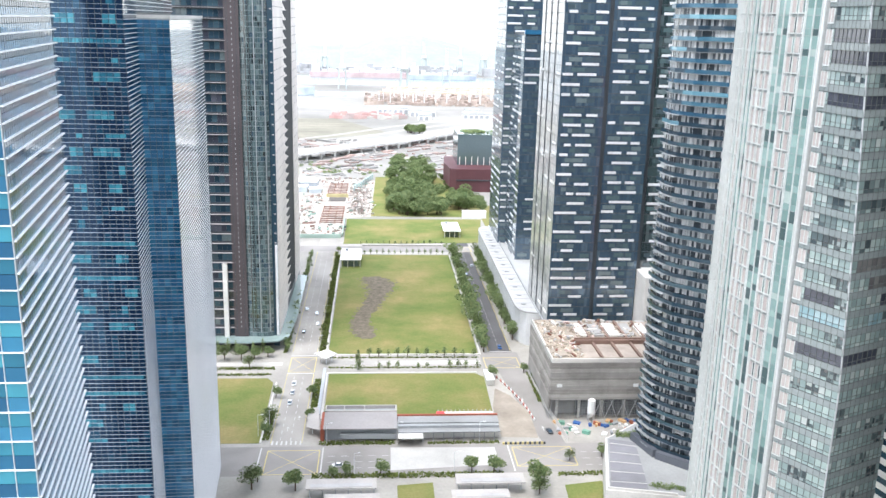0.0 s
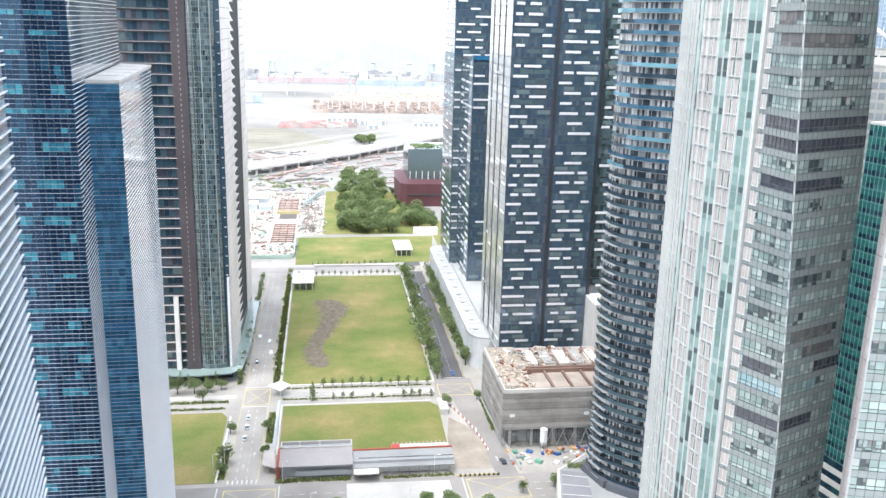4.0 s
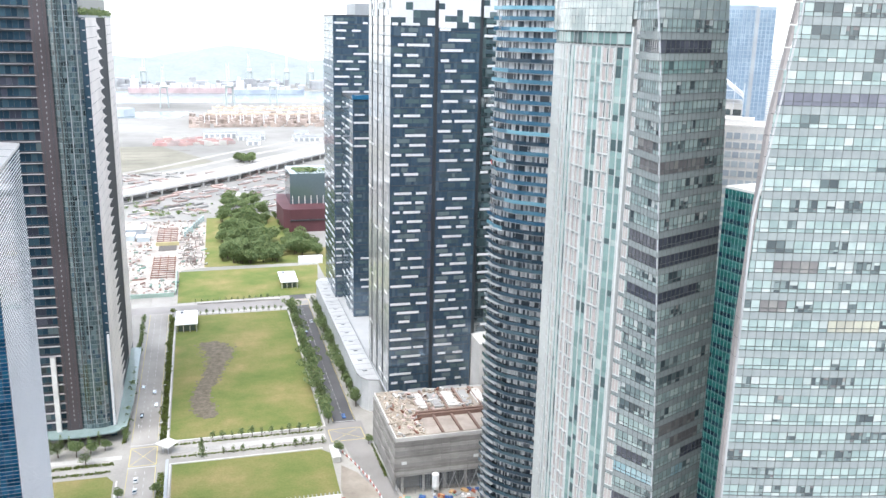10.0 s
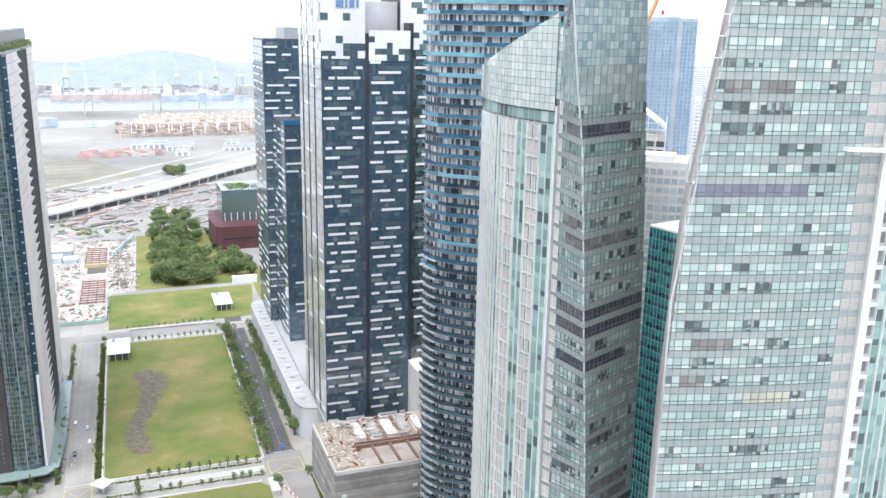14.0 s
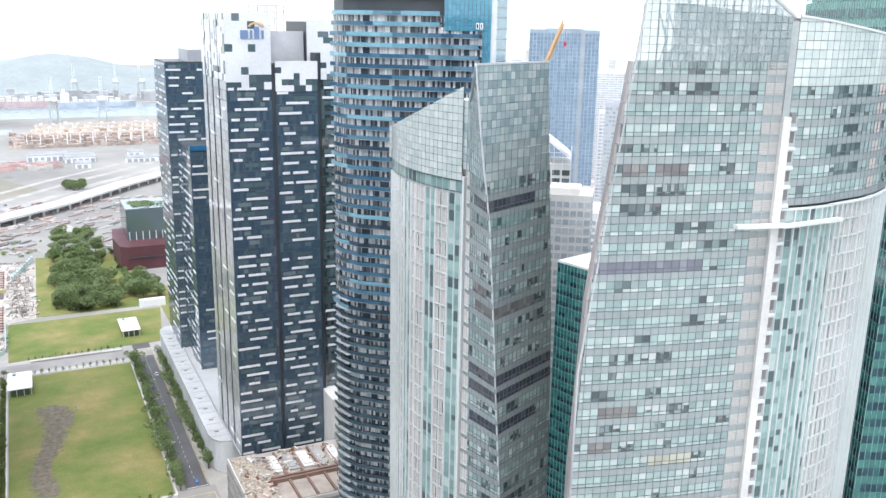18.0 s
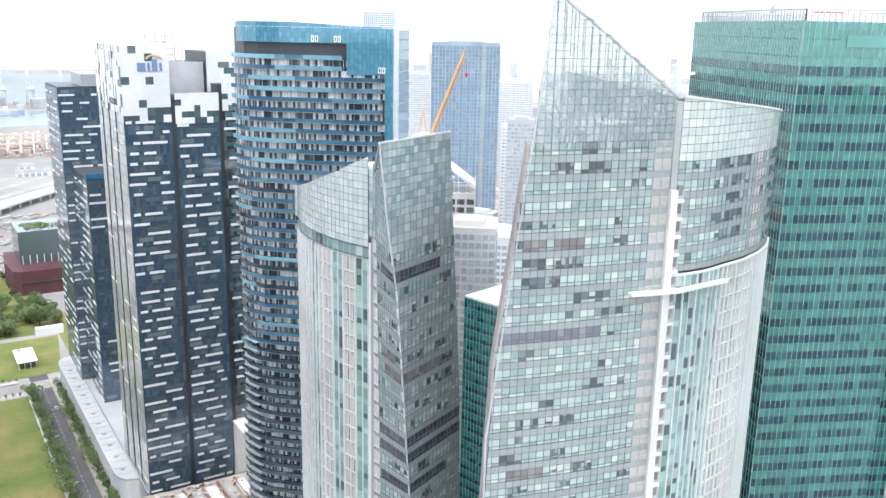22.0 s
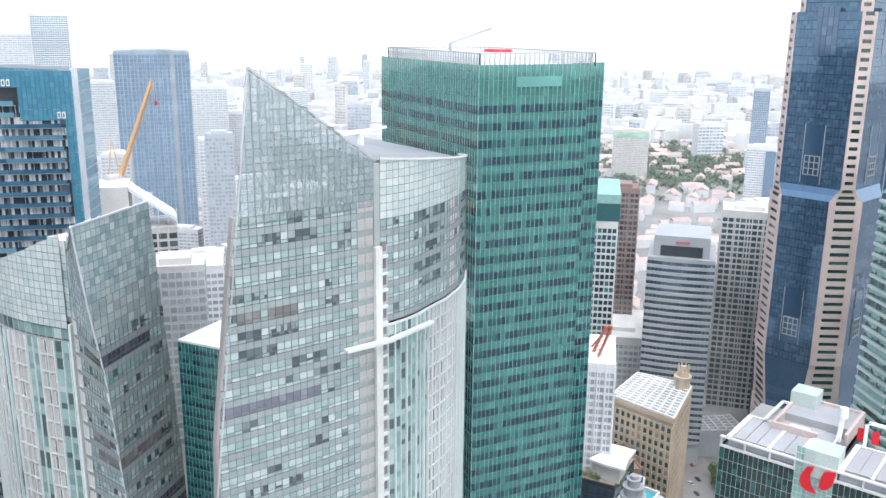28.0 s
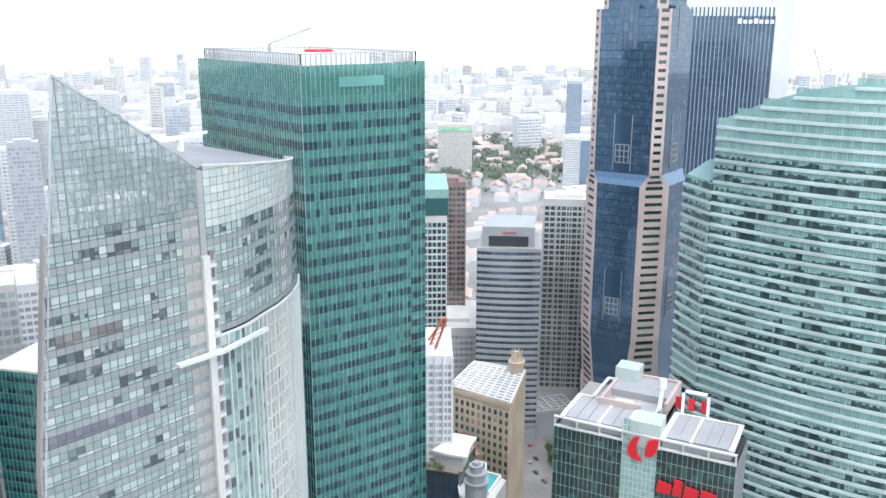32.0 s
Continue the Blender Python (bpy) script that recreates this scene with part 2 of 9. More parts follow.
G_DIM = panes("dim_panel", [(0, (0.07, 0.1, 0.115)), (0.5, (0.09, 0.135, 0.14)), (0.85, (0.15, 0.19, 0.195))], 0.1, 1.9)
G_BLIND = panes("drawn_blind_window", [(0, (0.42, 0.46, 0.44)), (0.4, (0.5, 0.53, 0.51)), (0.8, (0.38, 0.44, 0.42))], 0.15, 1.6)
G_CURTAIN = panes("curtained_window", [(0, (0.04, 0.055, 0.07)), (0.36, (0.13, 0.15, 0.17)), (0.52, (0.46, 0.48, 0.49)), (0.8, (0.7, 0.7, 0.69))], 0.15, 1.6)
G_SLATE = panes("slate_blue_glass", [(0, (0.07, 0.1, 0.15)), (0.5, (0.085, 0.12, 0.175)), (0.85, (0.11, 0.15, 0.21))], 0.08, 1.9, tint=(0.6, 0.78, 1.0))
G_CREAM = panes("cream_blind_window", [(0, (0.4, 0.39, 0.32)), (0.5, (0.46, 0.45, 0.36))], 0.15, 1.5)
G_BRONZE = panes("bronze_blind_window", [(0, (0.16, 0.15, 0.15)), (0.4, (0.2, 0.19, 0.185)), (0.8, (0.26, 0.25, 0.235))], 0.1, 1.7)
G_SKYPALE = panes("sky_blue_window", [(0, (0.27, 0.41, 0.44)), (0.5, (0.33, 0.47, 0.5)), (0.8, (0.4, 0.52, 0.54))], 0.1, 1.6)
G_REPUBLIC = panes("dark_blue_glass", [(0, (0.042, 0.08, 0.128)), (0.5, (0.054, 0.1, 0.15)), (0.85, (0.075, 0.13, 0.185))], 0.06, 2.2, tint=(0.5, 0.72, 1.0))
G_GREEN = panes("dark_green_glass", [(0, (0.01, 0.035, 0.03)), (0.5, (0.015, 0.05, 0.045)), (0.85, (0.03, 0.1, 0.09))], 0.05, 1.9)
# both far glasses are lightened so their colour includes the haze
G_FAR = panes("hazed_window", [(0, (0.33, 0.37, 0.4)), (0.5, (0.41, 0.45, 0.47)), (0.8, (0.48, 0.51, 0.53))], 0.2, 1.5)
G_FARBLUE = panes("hazed_blue_glass", [(0, (0.19, 0.26, 0.33)), (0.5, (0.22, 0.295, 0.365)), (0.85, (0.26, 0.335, 0.4))], 0.08, 2.2, tint=(0.6, 0.8, 1.0))
G_MAUVE = panes("mauve_glass", [(0, (0.055, 0.06, 0.08)), (0.5, (0.075, 0.08, 0.105)), (0.85, (0.11, 0.115, 0.14))], 0.08, 1.9)


def grass_material():
    m, n, b = shader("lawn", 0.9, 0, 1.4, 0.2)
    r = ramp_of(n, [(0.3, (0.1, 0.155, 0.042)), (0.45, (0.17, 0.195, 0.064)), (0.55, (0.218, 0.212, 0.082)), (0.66, (0.3, 0.243, 0.115))])
    n.links.new(noise_of(n, 0.026, 6.0, 0.62), r.inputs[0])
    r2 = ramp_of(n, [(0.3, (0.65, 0.7, 0.6)), (0.7, (1, 1, 1))])
    f = noise_of(n, 0.9, 8.0, 0.7)
    n.links.new(f, r2.inputs[0])
    n.links.new(mixed(n, 0.8, r.outputs[0], r2.outputs[0], "MULTIPLY"), b.inputs["Base Color"])
    bump(n, b, f, 0.5, 0.1)
    return m


def leaf_material(name, lo, hi):
    m, n, b = shader(name, 0.6, 0, 1.4, 0.3)
    r = ramp_of(n, [(0.0, lo), (1.0, hi)])
    n.links.new(piece_random(n), r.inputs[0])
    n.links.new(r.outputs[0], b.inputs["Base Color"])
    thin, both = n.nodes.new("ShaderNodeBsdfTranslucent"), n.nodes.new("ShaderNodeMixShader")
    n.links.new(r.outputs[0], thin.inputs["Color"])
    both.inputs[0].default_value = 0.4
    n.links.new(b.outputs[0], both.inputs[1])
    n.links.new(thin.outputs[0], both.inputs[2])
    n.links.new(both.outputs[0], n.nodes["Material Output"].inputs["Surface"])
    return m


LAWN = grass_material()
LEAF = leaf_material("leaves", (0.105, 0.165, 0.07), (0.24, 0.29, 0.13))
LEAFLIGHT = leaf_material("light_leaves", (0.09, 0.13, 0.035), (0.18, 0.21, 0.06))


# ---- mesh tools ----
class Mesh:
    """Collects boxes, prisms and sheets for one mesh."""

    def __init__(self):
        self.v, self.f = [], []

    def hexa(self, p):
        i = len(self.v)
        self.v += [tuple(q) for q in p]
        self.f += [(i, i + 3, i + 2, i + 1), (i + 4, i + 5, i + 6, i + 7), (i, i + 1, i + 5, i + 4), (i + 1, i + 2, i + 6, i + 5),
                   (i + 2, i + 3, i + 7, i + 6), (i + 3, i, i + 4, i + 7)]

    def box(self, x0, x1, y0, y1, z0, z1):
        self.hexa([(x0, y0, z0), (x1, y0, z0), (x1, y1, z0), (x0, y1, z0), (x0, y0, z1), (x1, y0, z1), (x1, y1, z1), (x0, y1, z1)])

    def slab(self, a, b, z0, z1, out, back=0.0, la=None, lb=None):
        """A bar along the plan from a to b, standing out to the right of that way."""
        d = Vector((b[0] - a[0], b[1] - a[1])).normalized()
        n = Vector((d.y, -d.x))
        p = [Vector(a[:2]) + n * out, Vector(b[:2]) + n * out, Vector(b[:2]) - n * back, Vector(a[:2]) - n * back]
        self.hexa([(q.x, q.y, z0) for q in p] + [(q.x, q.y, z1) for q in p])

    def strip(self, pts, z0, z1, out, back=0.0):
        """A bar that follows plan points in one piece."""
        q = [Vector(p[:2]) for p in pts]
        n, i = len(q), len(self.v)
        for k, p in enumerate(q):
            d = (q[min(k + 1, n - 1)] - q[max(k - 1, 0)]).normalized()
            m = Vector((d.y, -d.x))
            a, b = p + m * out, p - m * back
            self.v += [(a.x, a.y, z0), (a.x, a.y, z1), (b.x, b.y, z1), (b.x, b.y, z0)]
        for k in range(n - 1):
            j = i + 4 * k
            self.f += [(j + c, j + 4 + c, j + 4 + (c + 1) % 4, j + (c + 1) % 4) for c in range(4)]
        self.f += [(i + 3, i + 2, i + 1, i), (i + 4 * n - 4, i + 4 * n - 3, i + 4 * n - 2, i + 4 * n - 1)]

    def bar(self, a, b, w, h=None):
        a, b = Vector(a), Vector(b)
        d = (b - a).normalized()
        s = d.cross(Vector((0, 0, 1)))
        s = s.normalized() if s.length > 1e-4 else Vector((1, 0, 0))
        u = s.cross(d).normalized()
        s, u = s * w / 2, u * (h or w) / 2
        self.hexa([a - s - u, a + s - u, a + s + u, a - s + u, b - s - u, b + s - u, b + s + u, b - s + u])

    def prism(self, poly, z0, z1):
        """poly: plan points, counter-clockwise; z0, z1: heights, or a height for each point."""
        n, i = len(poly), len(self.v)
        za = z0 if isinstance(z0, (list, tuple)) else [z0] * n
        zb = z1 if isinstance(z1, (list, tuple)) else [z1] * n
        self.v += [(p[0], p[1], z) for p, z in zip(poly, za)] + [(p[0], p[1], z) for p, z in zip(poly, zb)]
        self.f += [tuple(range(i + n - 1, i - 1, -1)), tuple(range(i + n, i + 2 * n))]
        self.f += [(i + k, i + (k + 1) % n, i + n + (k + 1) % n, i + n + k) for k in range(n)]

    def sheet(self, poly, z):
        i = len(self.v)
        self.v += [(p[0], p[1], z) for p in poly]
        self.f.append(tuple(range(i, i + len(poly))))

    def cone(self, a, b, ra, rb, n=8):
        a, b = Vector(a), Vector(b)
        d = (b - a).normalized()
        s = d.cross(Vector((0, 0, 1)))
        s = s.normalized() if s.length > 1e-4 else Vector((1, 0, 0))
        u = s.cross(d)
        i = len(self.v)
        for c, r in ((a, ra), (b, rb)):
            self.v += [tuple(c + (s * math.cos(k * math.tau / n) + u * math.sin(k * math.tau / n)) * r) for k in range(n)]
        self.f += [tuple(range(i + n - 1, i - 1, -1)), tuple(range(i + n, i + 2 * n))]
        self.f += [(i + k, i + (k + 1) % n, i + n + (k + 1) % n, i + n + k) for k in range(n)]

    def data(self, name, mat):
        me = bpy.data.meshes.new(name)
        me.from_pydata(self.v, [], self.f)
        me.materials.append(mat)
        me.update()
        return me


def thing(name, base, label, category, group="", kind=""):
    ob = new(name)
    ob.location = base
    ob.empty_display_size = 1.0
    return tagged(ob, label, category, group, kind)


def part(name, bm, mat, parent, label="", kind=""):
    """Links a mesh, given in world places, as one part of a thing."""
    ob = new(name, bm.data(name, mat) if isinstance(bm, Mesh) else bm)
    ob.parent = parent
    ob.matrix_parent_inverse = Matrix.Translation(-Vector(parent.location))
    return tagged(ob, label, "", "", kind)


def solid(name, bm, mat, label, category, kind="", group=""):
    return tagged(new(name, bm.data(name, mat)), label, category, group, kind)


# ---- facades ----
class Run:
    """A way along the plan, left to right as seen from outside."""

    def __init__(self, pts):
        self.p = [Vector(q) for q in pts]
        self.s = [0.0]
        for a, b in zip(self.p, self.p[1:]):
            self.s.append(self.s[-1] + (b - a).length)
        self.length = self.s[-1]

    def at(self, s):
        s = min(max(s, 0.0), self.length)
        for k in range(len(self.p) - 1):
            if s <= self.s[k + 1] or k == len(self.p) - 2:
                return self.p[k].lerp(self.p[k + 1], (s - self.s[k]) / (self.s[k + 1] - self.s[k]))

    def cut(self, s0, s1):
        inner = [p for p, s in zip(self.p, self.s) if s0 + 0.05 < s < s1 - 0.05]
        return [self.at(s0), *inner, self.at(s1)]


def arc(a, b, bulge, n=8):
    """Plan points on a bow from a to b that stands out by bulge to the right of the way."""
    a, b = Vector(a), Vector(b)
    d = b - a
    nn = Vector((d.y, -d.x)).normalized()
    return [a + d * (k / n) + nn * (bulge * 4 * (k / n) * (1 - k / n)) for k in range(n + 1)]


PANE_MESH = {}


def pane_object(name, a, b, z0, z1, mat, parent, out):
    d = Vector((b[0] - a[0], b[1] - a[1]))
    w, h = round(d.length, 2), round(z1 - z0, 2)
    key = (name, w, h, mat.name)
    if key not in PANE_MESH:
        m = Mesh()
        m.box(0, w, -0.06, 0.02, 0, h)
        PANE_MESH[key] = m.data(name, mat)
    ob = new(name, PANE_MESH[key])
    n = Vector((d.y, -d.x)).normalized() * out
    ob.parent = parent
    ob.matrix_parent_inverse = Matrix.Translation(-Vector(parent.location))
    ob.matrix_basis = Matrix.Translation((a[0] + n.x, a[1] + n.y, z0)) @ Matrix.Rotation(math.atan2(d.y, d.x), 4, "Z")
    return ob


def facade(tower, pts, z0, z1, fh, bay, rows, band=0.0, band_mat=None, band_out=0.12, mull=0.0, mull_mat=None, mull_out=0.1, every=1,
           left=None, right=None, pick=None, limit=260, name="pane", top=None, gap=0.05, split=False, alt=None, seed=0):
    """Storeys of panes. rows: (from, to, material) in shares of the storey above its band. left, right, top: where the face ends at a height or place.
    pick: (z from, z to) of the storeys whose panes are objects of their own. alt: (material, share) of rooms with darker panes."""
    dice = random.Random(seed + int(z0 * 10))
    run = pts if isinstance(pts, Run) else Run(pts)
    count = max(1, round(run.length / bay))
    bw = run.length / count
    glass, bands, ribs, made = {}, Mesh(), Mesh(), 0
    floors = max(1, round((z1 - z0) / fh))
    fh = (z1 - z0) / floors
    for k in range(floors):
        za = z0 + k * fh
        lo = left(za) if left else 0.0
        hi = right(za) if right else run.length
        if band and not top:
            tgt = Mesh() if split else bands
            tgt.strip(run.cut(lo, hi), za, za + band, band_out, 0.05)
            if split:
                part("spandrel", tgt, band_mat, tower)
        left_in_room = 0
        for j in range(count):
            if alt:
                left_in_room -= 1
                if left_in_room < -1 and dice.random() < alt[1]:
                    left_in_room = dice.choice((1, 1, 1, 2, 2, 3))
                    room = dice.choice(alt[0]) if isinstance(alt[0], tuple) else alt[0]
            sa, sb = j * bw, (j + 1) * bw
            if sb < lo + 0.3 or sa > hi - 0.3:
                continue
            sa, sb = max(sa, lo), min(sb, hi)
            a, b = run.at(sa), run.at(sb)
            ta, tb = (top(sa), top(sb)) if top else (9e9, 9e9)
            if max(ta, tb) < za + 0.3:
                continue
            if band and top:
                bands.slab(a, b, za, za + band, band_out, 0.05)
            for f0, f1, mat in rows:
                mat = room if alt and left_in_room > 0 else mat
                pa, pb = a.lerp(b, gap / (b - a).length), a.lerp(b, 1 - gap / (b - a).length)
                u0, u1 = za + band + (fh - band) * f0 + gap / 2, za + band + (fh - band) * f1 - gap / 2
                if u1 > min(ta, tb):
                    d = (pb - pa).normalized()
                    n = Vector((d.y, -d.x)) * 0.06
                    ha, hb = min(u1, max(ta, u0 + 0.05)), min(u1, max(tb, u0 + 0.05))
                    q = [pa + n, pb + n, pb - n * 0.3, pa - n * 0.3]
                    if max(ha, hb) > u0 + 0.2:
                        glass.setdefault(mat, Mesh()).hexa([(p.x, p.y, u0) for p in q] + [(p.x, p.y, h) for p, h in zip(q, (ha, hb, hb, ha))])
                    continue
                if pick and pick[0] <= za < pick[1] and made < limit * 0.55:
                    pane_object(name, pa, pb, u0, u1, mat, tower, 0.0)
                    made += 1
                else:
                    glass.setdefault(mat, Mesh()).slab(pa, pb, u0, u1, 0.06, 0.02)
    if mull:
        for j in range(0, count + 1, every):
            s = j * bw
            zs = [z0 + k * fh for k in range(floors) if (not left or left(z0 + k * fh) <= s + 0.2) and (not right or right(z0 + k * fh) >= s - 0.2) and (not top or z0 + (k + 1) * fh <= top(s) + 0.6)]
            if zs:
                a, b = run.at(max(s - mull / 2, 0)), run.at(min(s + mull / 2, run.length))
                ribs.slab(a, b, min(zs), max(zs) + fh, mull_out, 0.0)
    for mat, m in glass.items():
        part(name + "_field", m, mat, tower, kind="stuff")
    if bands.v:
        part("spandrel_field", bands, band_mat, tower, kind="stuff")
    if ribs.v:
        part("mullion_field", ribs, mull_mat, tower, kind="stuff")


# ---- blue office tower beside the park, with a lower wing ----
def blue_tower():
    k, l1, l2, l3, l4 = (-54.5, 203.2), (-56.6, 222.0), (-48.9, 222.3), (-54.2, 291.0), (-64.5, 296.0)
    t = thing("office_tower", (-80, 240, 0), "blue glass office tower with white louvre fins and a lower wing", "office tower")
    core = Mesh()
    core.prism([(-112, 203.6), (k[0] - 0.3, k[1] + 0.4), (l1[0] - 0.4, l1[1]), (l4[0] - 0.3, l4[1]), (-112, 300)], 0, 245)
    part("core", core, DARKMETAL, t)
    wing = Mesh()
    wing.prism([(l1[0] - 0.3, l1[1] + 0.4), (l2[0] - 0.4, l2[1] + 0.4), (l3[0] - 0.4, l3[1]), l4], 0, 157.6)
    part("wing", wing, DARKMETAL, t)
    for a, b in ((l1, l2), (l2, l3)):
        head = Mesh()
        head.slab(a, b, 157.4, 157.7, 0.16)
        part("roof_band", head, GREYCLAD, t)
    roof = Mesh()
    roof.prism([(l1[0], l1[1]), (l2[0] + 0.3, l2[1] - 0.2), (l3[0] + 0.3, l3[1] + 0.3), l4], 157.72, 158.5)
    part("roof", roof, OFFWHITE, t, "pale flat roof with panel joints")
    for f in (0.2, 0.4, 0.6, 0.8):
        seams = Mesh()
        a, b = Vector(l1).lerp(Vector(l4), f), Vector(l2).lerp(Vector(l3), f)
        seams.bar((a.x, a.y, 158.54), (b.x, b.y, 158.54), 0.3, 0.1)
        part("roof_seam", seams, GREYCLAD, t)
    rows = [(0, 0.5, G_NAVY), (0.5, 1, G_NAVY)]
    front, narrow = Run([(-112, 203.2), k]), Run([l1, l2])
    facade(t, front, 0, 243.6, 4.2, 1.5, rows, 0.0, WHITE, 0.15, 0.05, MULLION, 0.12, pick=(176, 190))
    facade(t, narrow, 0, 126, 4.2, 1.5, [(0, 0.5, G_DEEPBLUE), (0.5, 1, G_SKYBLUE)], 0.0, WHITE, 0.15, 0.05, MULLION, 0.12, pick=(100, 126))
    facade(t, narrow, 126, 157.5, 4.2, 1.5, [(0, 0.5, G_DEEPBLUE), (0.5, 1, G_SKYBLUE)], 0.0, WHITE, 0.15, 0.05, MULLION, 0.12, pick=(126, 157))
    # lit storeys and rooms behind blue-green glass
    rng = random.Random(77)
    for n in range(58):
        z = n * 4.2
        runs, tall = [], rng.choice((1, 2, 2))
        if rng.random() < 0.2:
            runs.append((front.length - 19, front.length - 0.6))
            tall = 1
        else:
            for o, share in ((rng.uniform(0.6, 3.5), 0.7), (rng.uniform(10.2, 12), 0.7), (rng.uniform(20, 24), 0.5)):
                if rng.random() < share:
                    runs.append((front.length - o - rng.choice((1.5, 3.0, 3.0, 4.5, 6.0)), front.length - o))
        band = Mesh()
        for a, b in runs:
            count = max(1, round((b - a) / 1.5))
            for c in range(count):
                p, q = front.at(a + (b - a) * c / count + 0.05), front.at(a + (b - a) * (c + 1) / count - 0.05)
                for r in range(tall):
                    band.slab(p, q, z + 1.1 + r * 1.05, z + 2.1 + r * 1.05, 0.09)
        if band.v:
            part("lit_storey", band, G_TEALBAND, t, "blue-green lit panes", kind="stuff")
    lines = Mesh()
    for z in np.arange(1.05, 243, 1.05):
        h = 0.055 if abs((z / 4.2) % 1) > 0.01 else 0.1
        lines.slab((-112, 203.2), k, z - h / 2, z + h / 2, 0.2)
        if z < 157:
            lines.slab(l1, l2, z - h / 2, z + h / 2, 0.2)
    part("transom_field", lines, plain("pale_blue_metal", (0.36, 0.41, 0.46), 0.4), t, kind="stuff")
    facade(t, [k, l1], 0, 243.6, 4.2, 3.0, [(0, 1, G_NAVY)])
    gap_panel = panes("louvre_glass", [(0, (0.13, 0.15, 0.17)), (0.5, (0.17, 0.19, 0.21)), (0.85, (0.22, 0.24, 0.25))], 0.06, 1.9)
    facade(t, [l1, l4], 159, 243, 4.2, 3.0, [(0, 1, gap_panel)], name="gap_panel")
    facade(t, [l2, l3], 0, 157.5, 4.2, 3.0, [(0, 1, gap_panel)], name="gap_panel")
    fin = Mesh()
    for z in np.arange(1.05, 243, 1.05):
        for a, b, ok in ((k, l1, True), (l1, l4, z > 158.8), (l2, l3, z < 157.5)):
            if ok:
                fin.slab(a, b, z - 0.06, z + 0.06, 0.17)
    part("louvre_fin", fin, FINWHITE, t, "white louvre blades", kind="stuff")


def finned_tower():
    f, n, pitch = (-28.9, 85.1), (-25.07, 63.0), 1.2
    t = thing("office_tower", (-60, 90, 0), "tall office tower with white sunshade fins over blue glass", "office tower")
    core = Mesh()
    core.prism([(-90, n[1] + 0.4), (n[0] - 0.3, n[1] + 0.4), (f[0] - 0.3, f[1]), (-90, 118)], 0, 230)
    part("core", core, DARKMETAL, t)
    facade(t, [(-90, n[1]), n], 60, 228, pitch * 2, 1.6, [(0, 0.5, G_DEEPBLUE), (0.5, 1, G_TEALBAND)], 0.06, WHITE, 0.2, 0.05, STEEL, 0.1, pick=(120, 150), limit=110)
    facade(t, [n, f], 60, 228, pitch, 0.75, [(0, 0.6, G_SKYBLUE), (0.6, 1, G_NAVY)], 0.04, MULLION, 0.07, 0.06, MULLION, 0.08)
    edge = Mesh()
    edge.box(n[0] - 0.06, n[0] + 0.04, n[1] - 0.06, n[1] + 0.06, 60, 229)
    part("corner_post", edge, GREYCLAD, t)
    for z in np.arange(60.0, 228, pitch):
        m = Mesh()
        m.slab(n, (f[0] - 0.06, f[1] + 0.9), z, z + 0.12, 0.2)
        part("sunshade_fin", m, FINWHITE, t)


BAYMETAL = plain("slate_metal", (0.15, 0.185, 0.19), 0.4, vary=0.2)
SLABGREY = plain("balcony_concrete", (0.4, 0.38, 0.385), 0.7, vary=0.15)


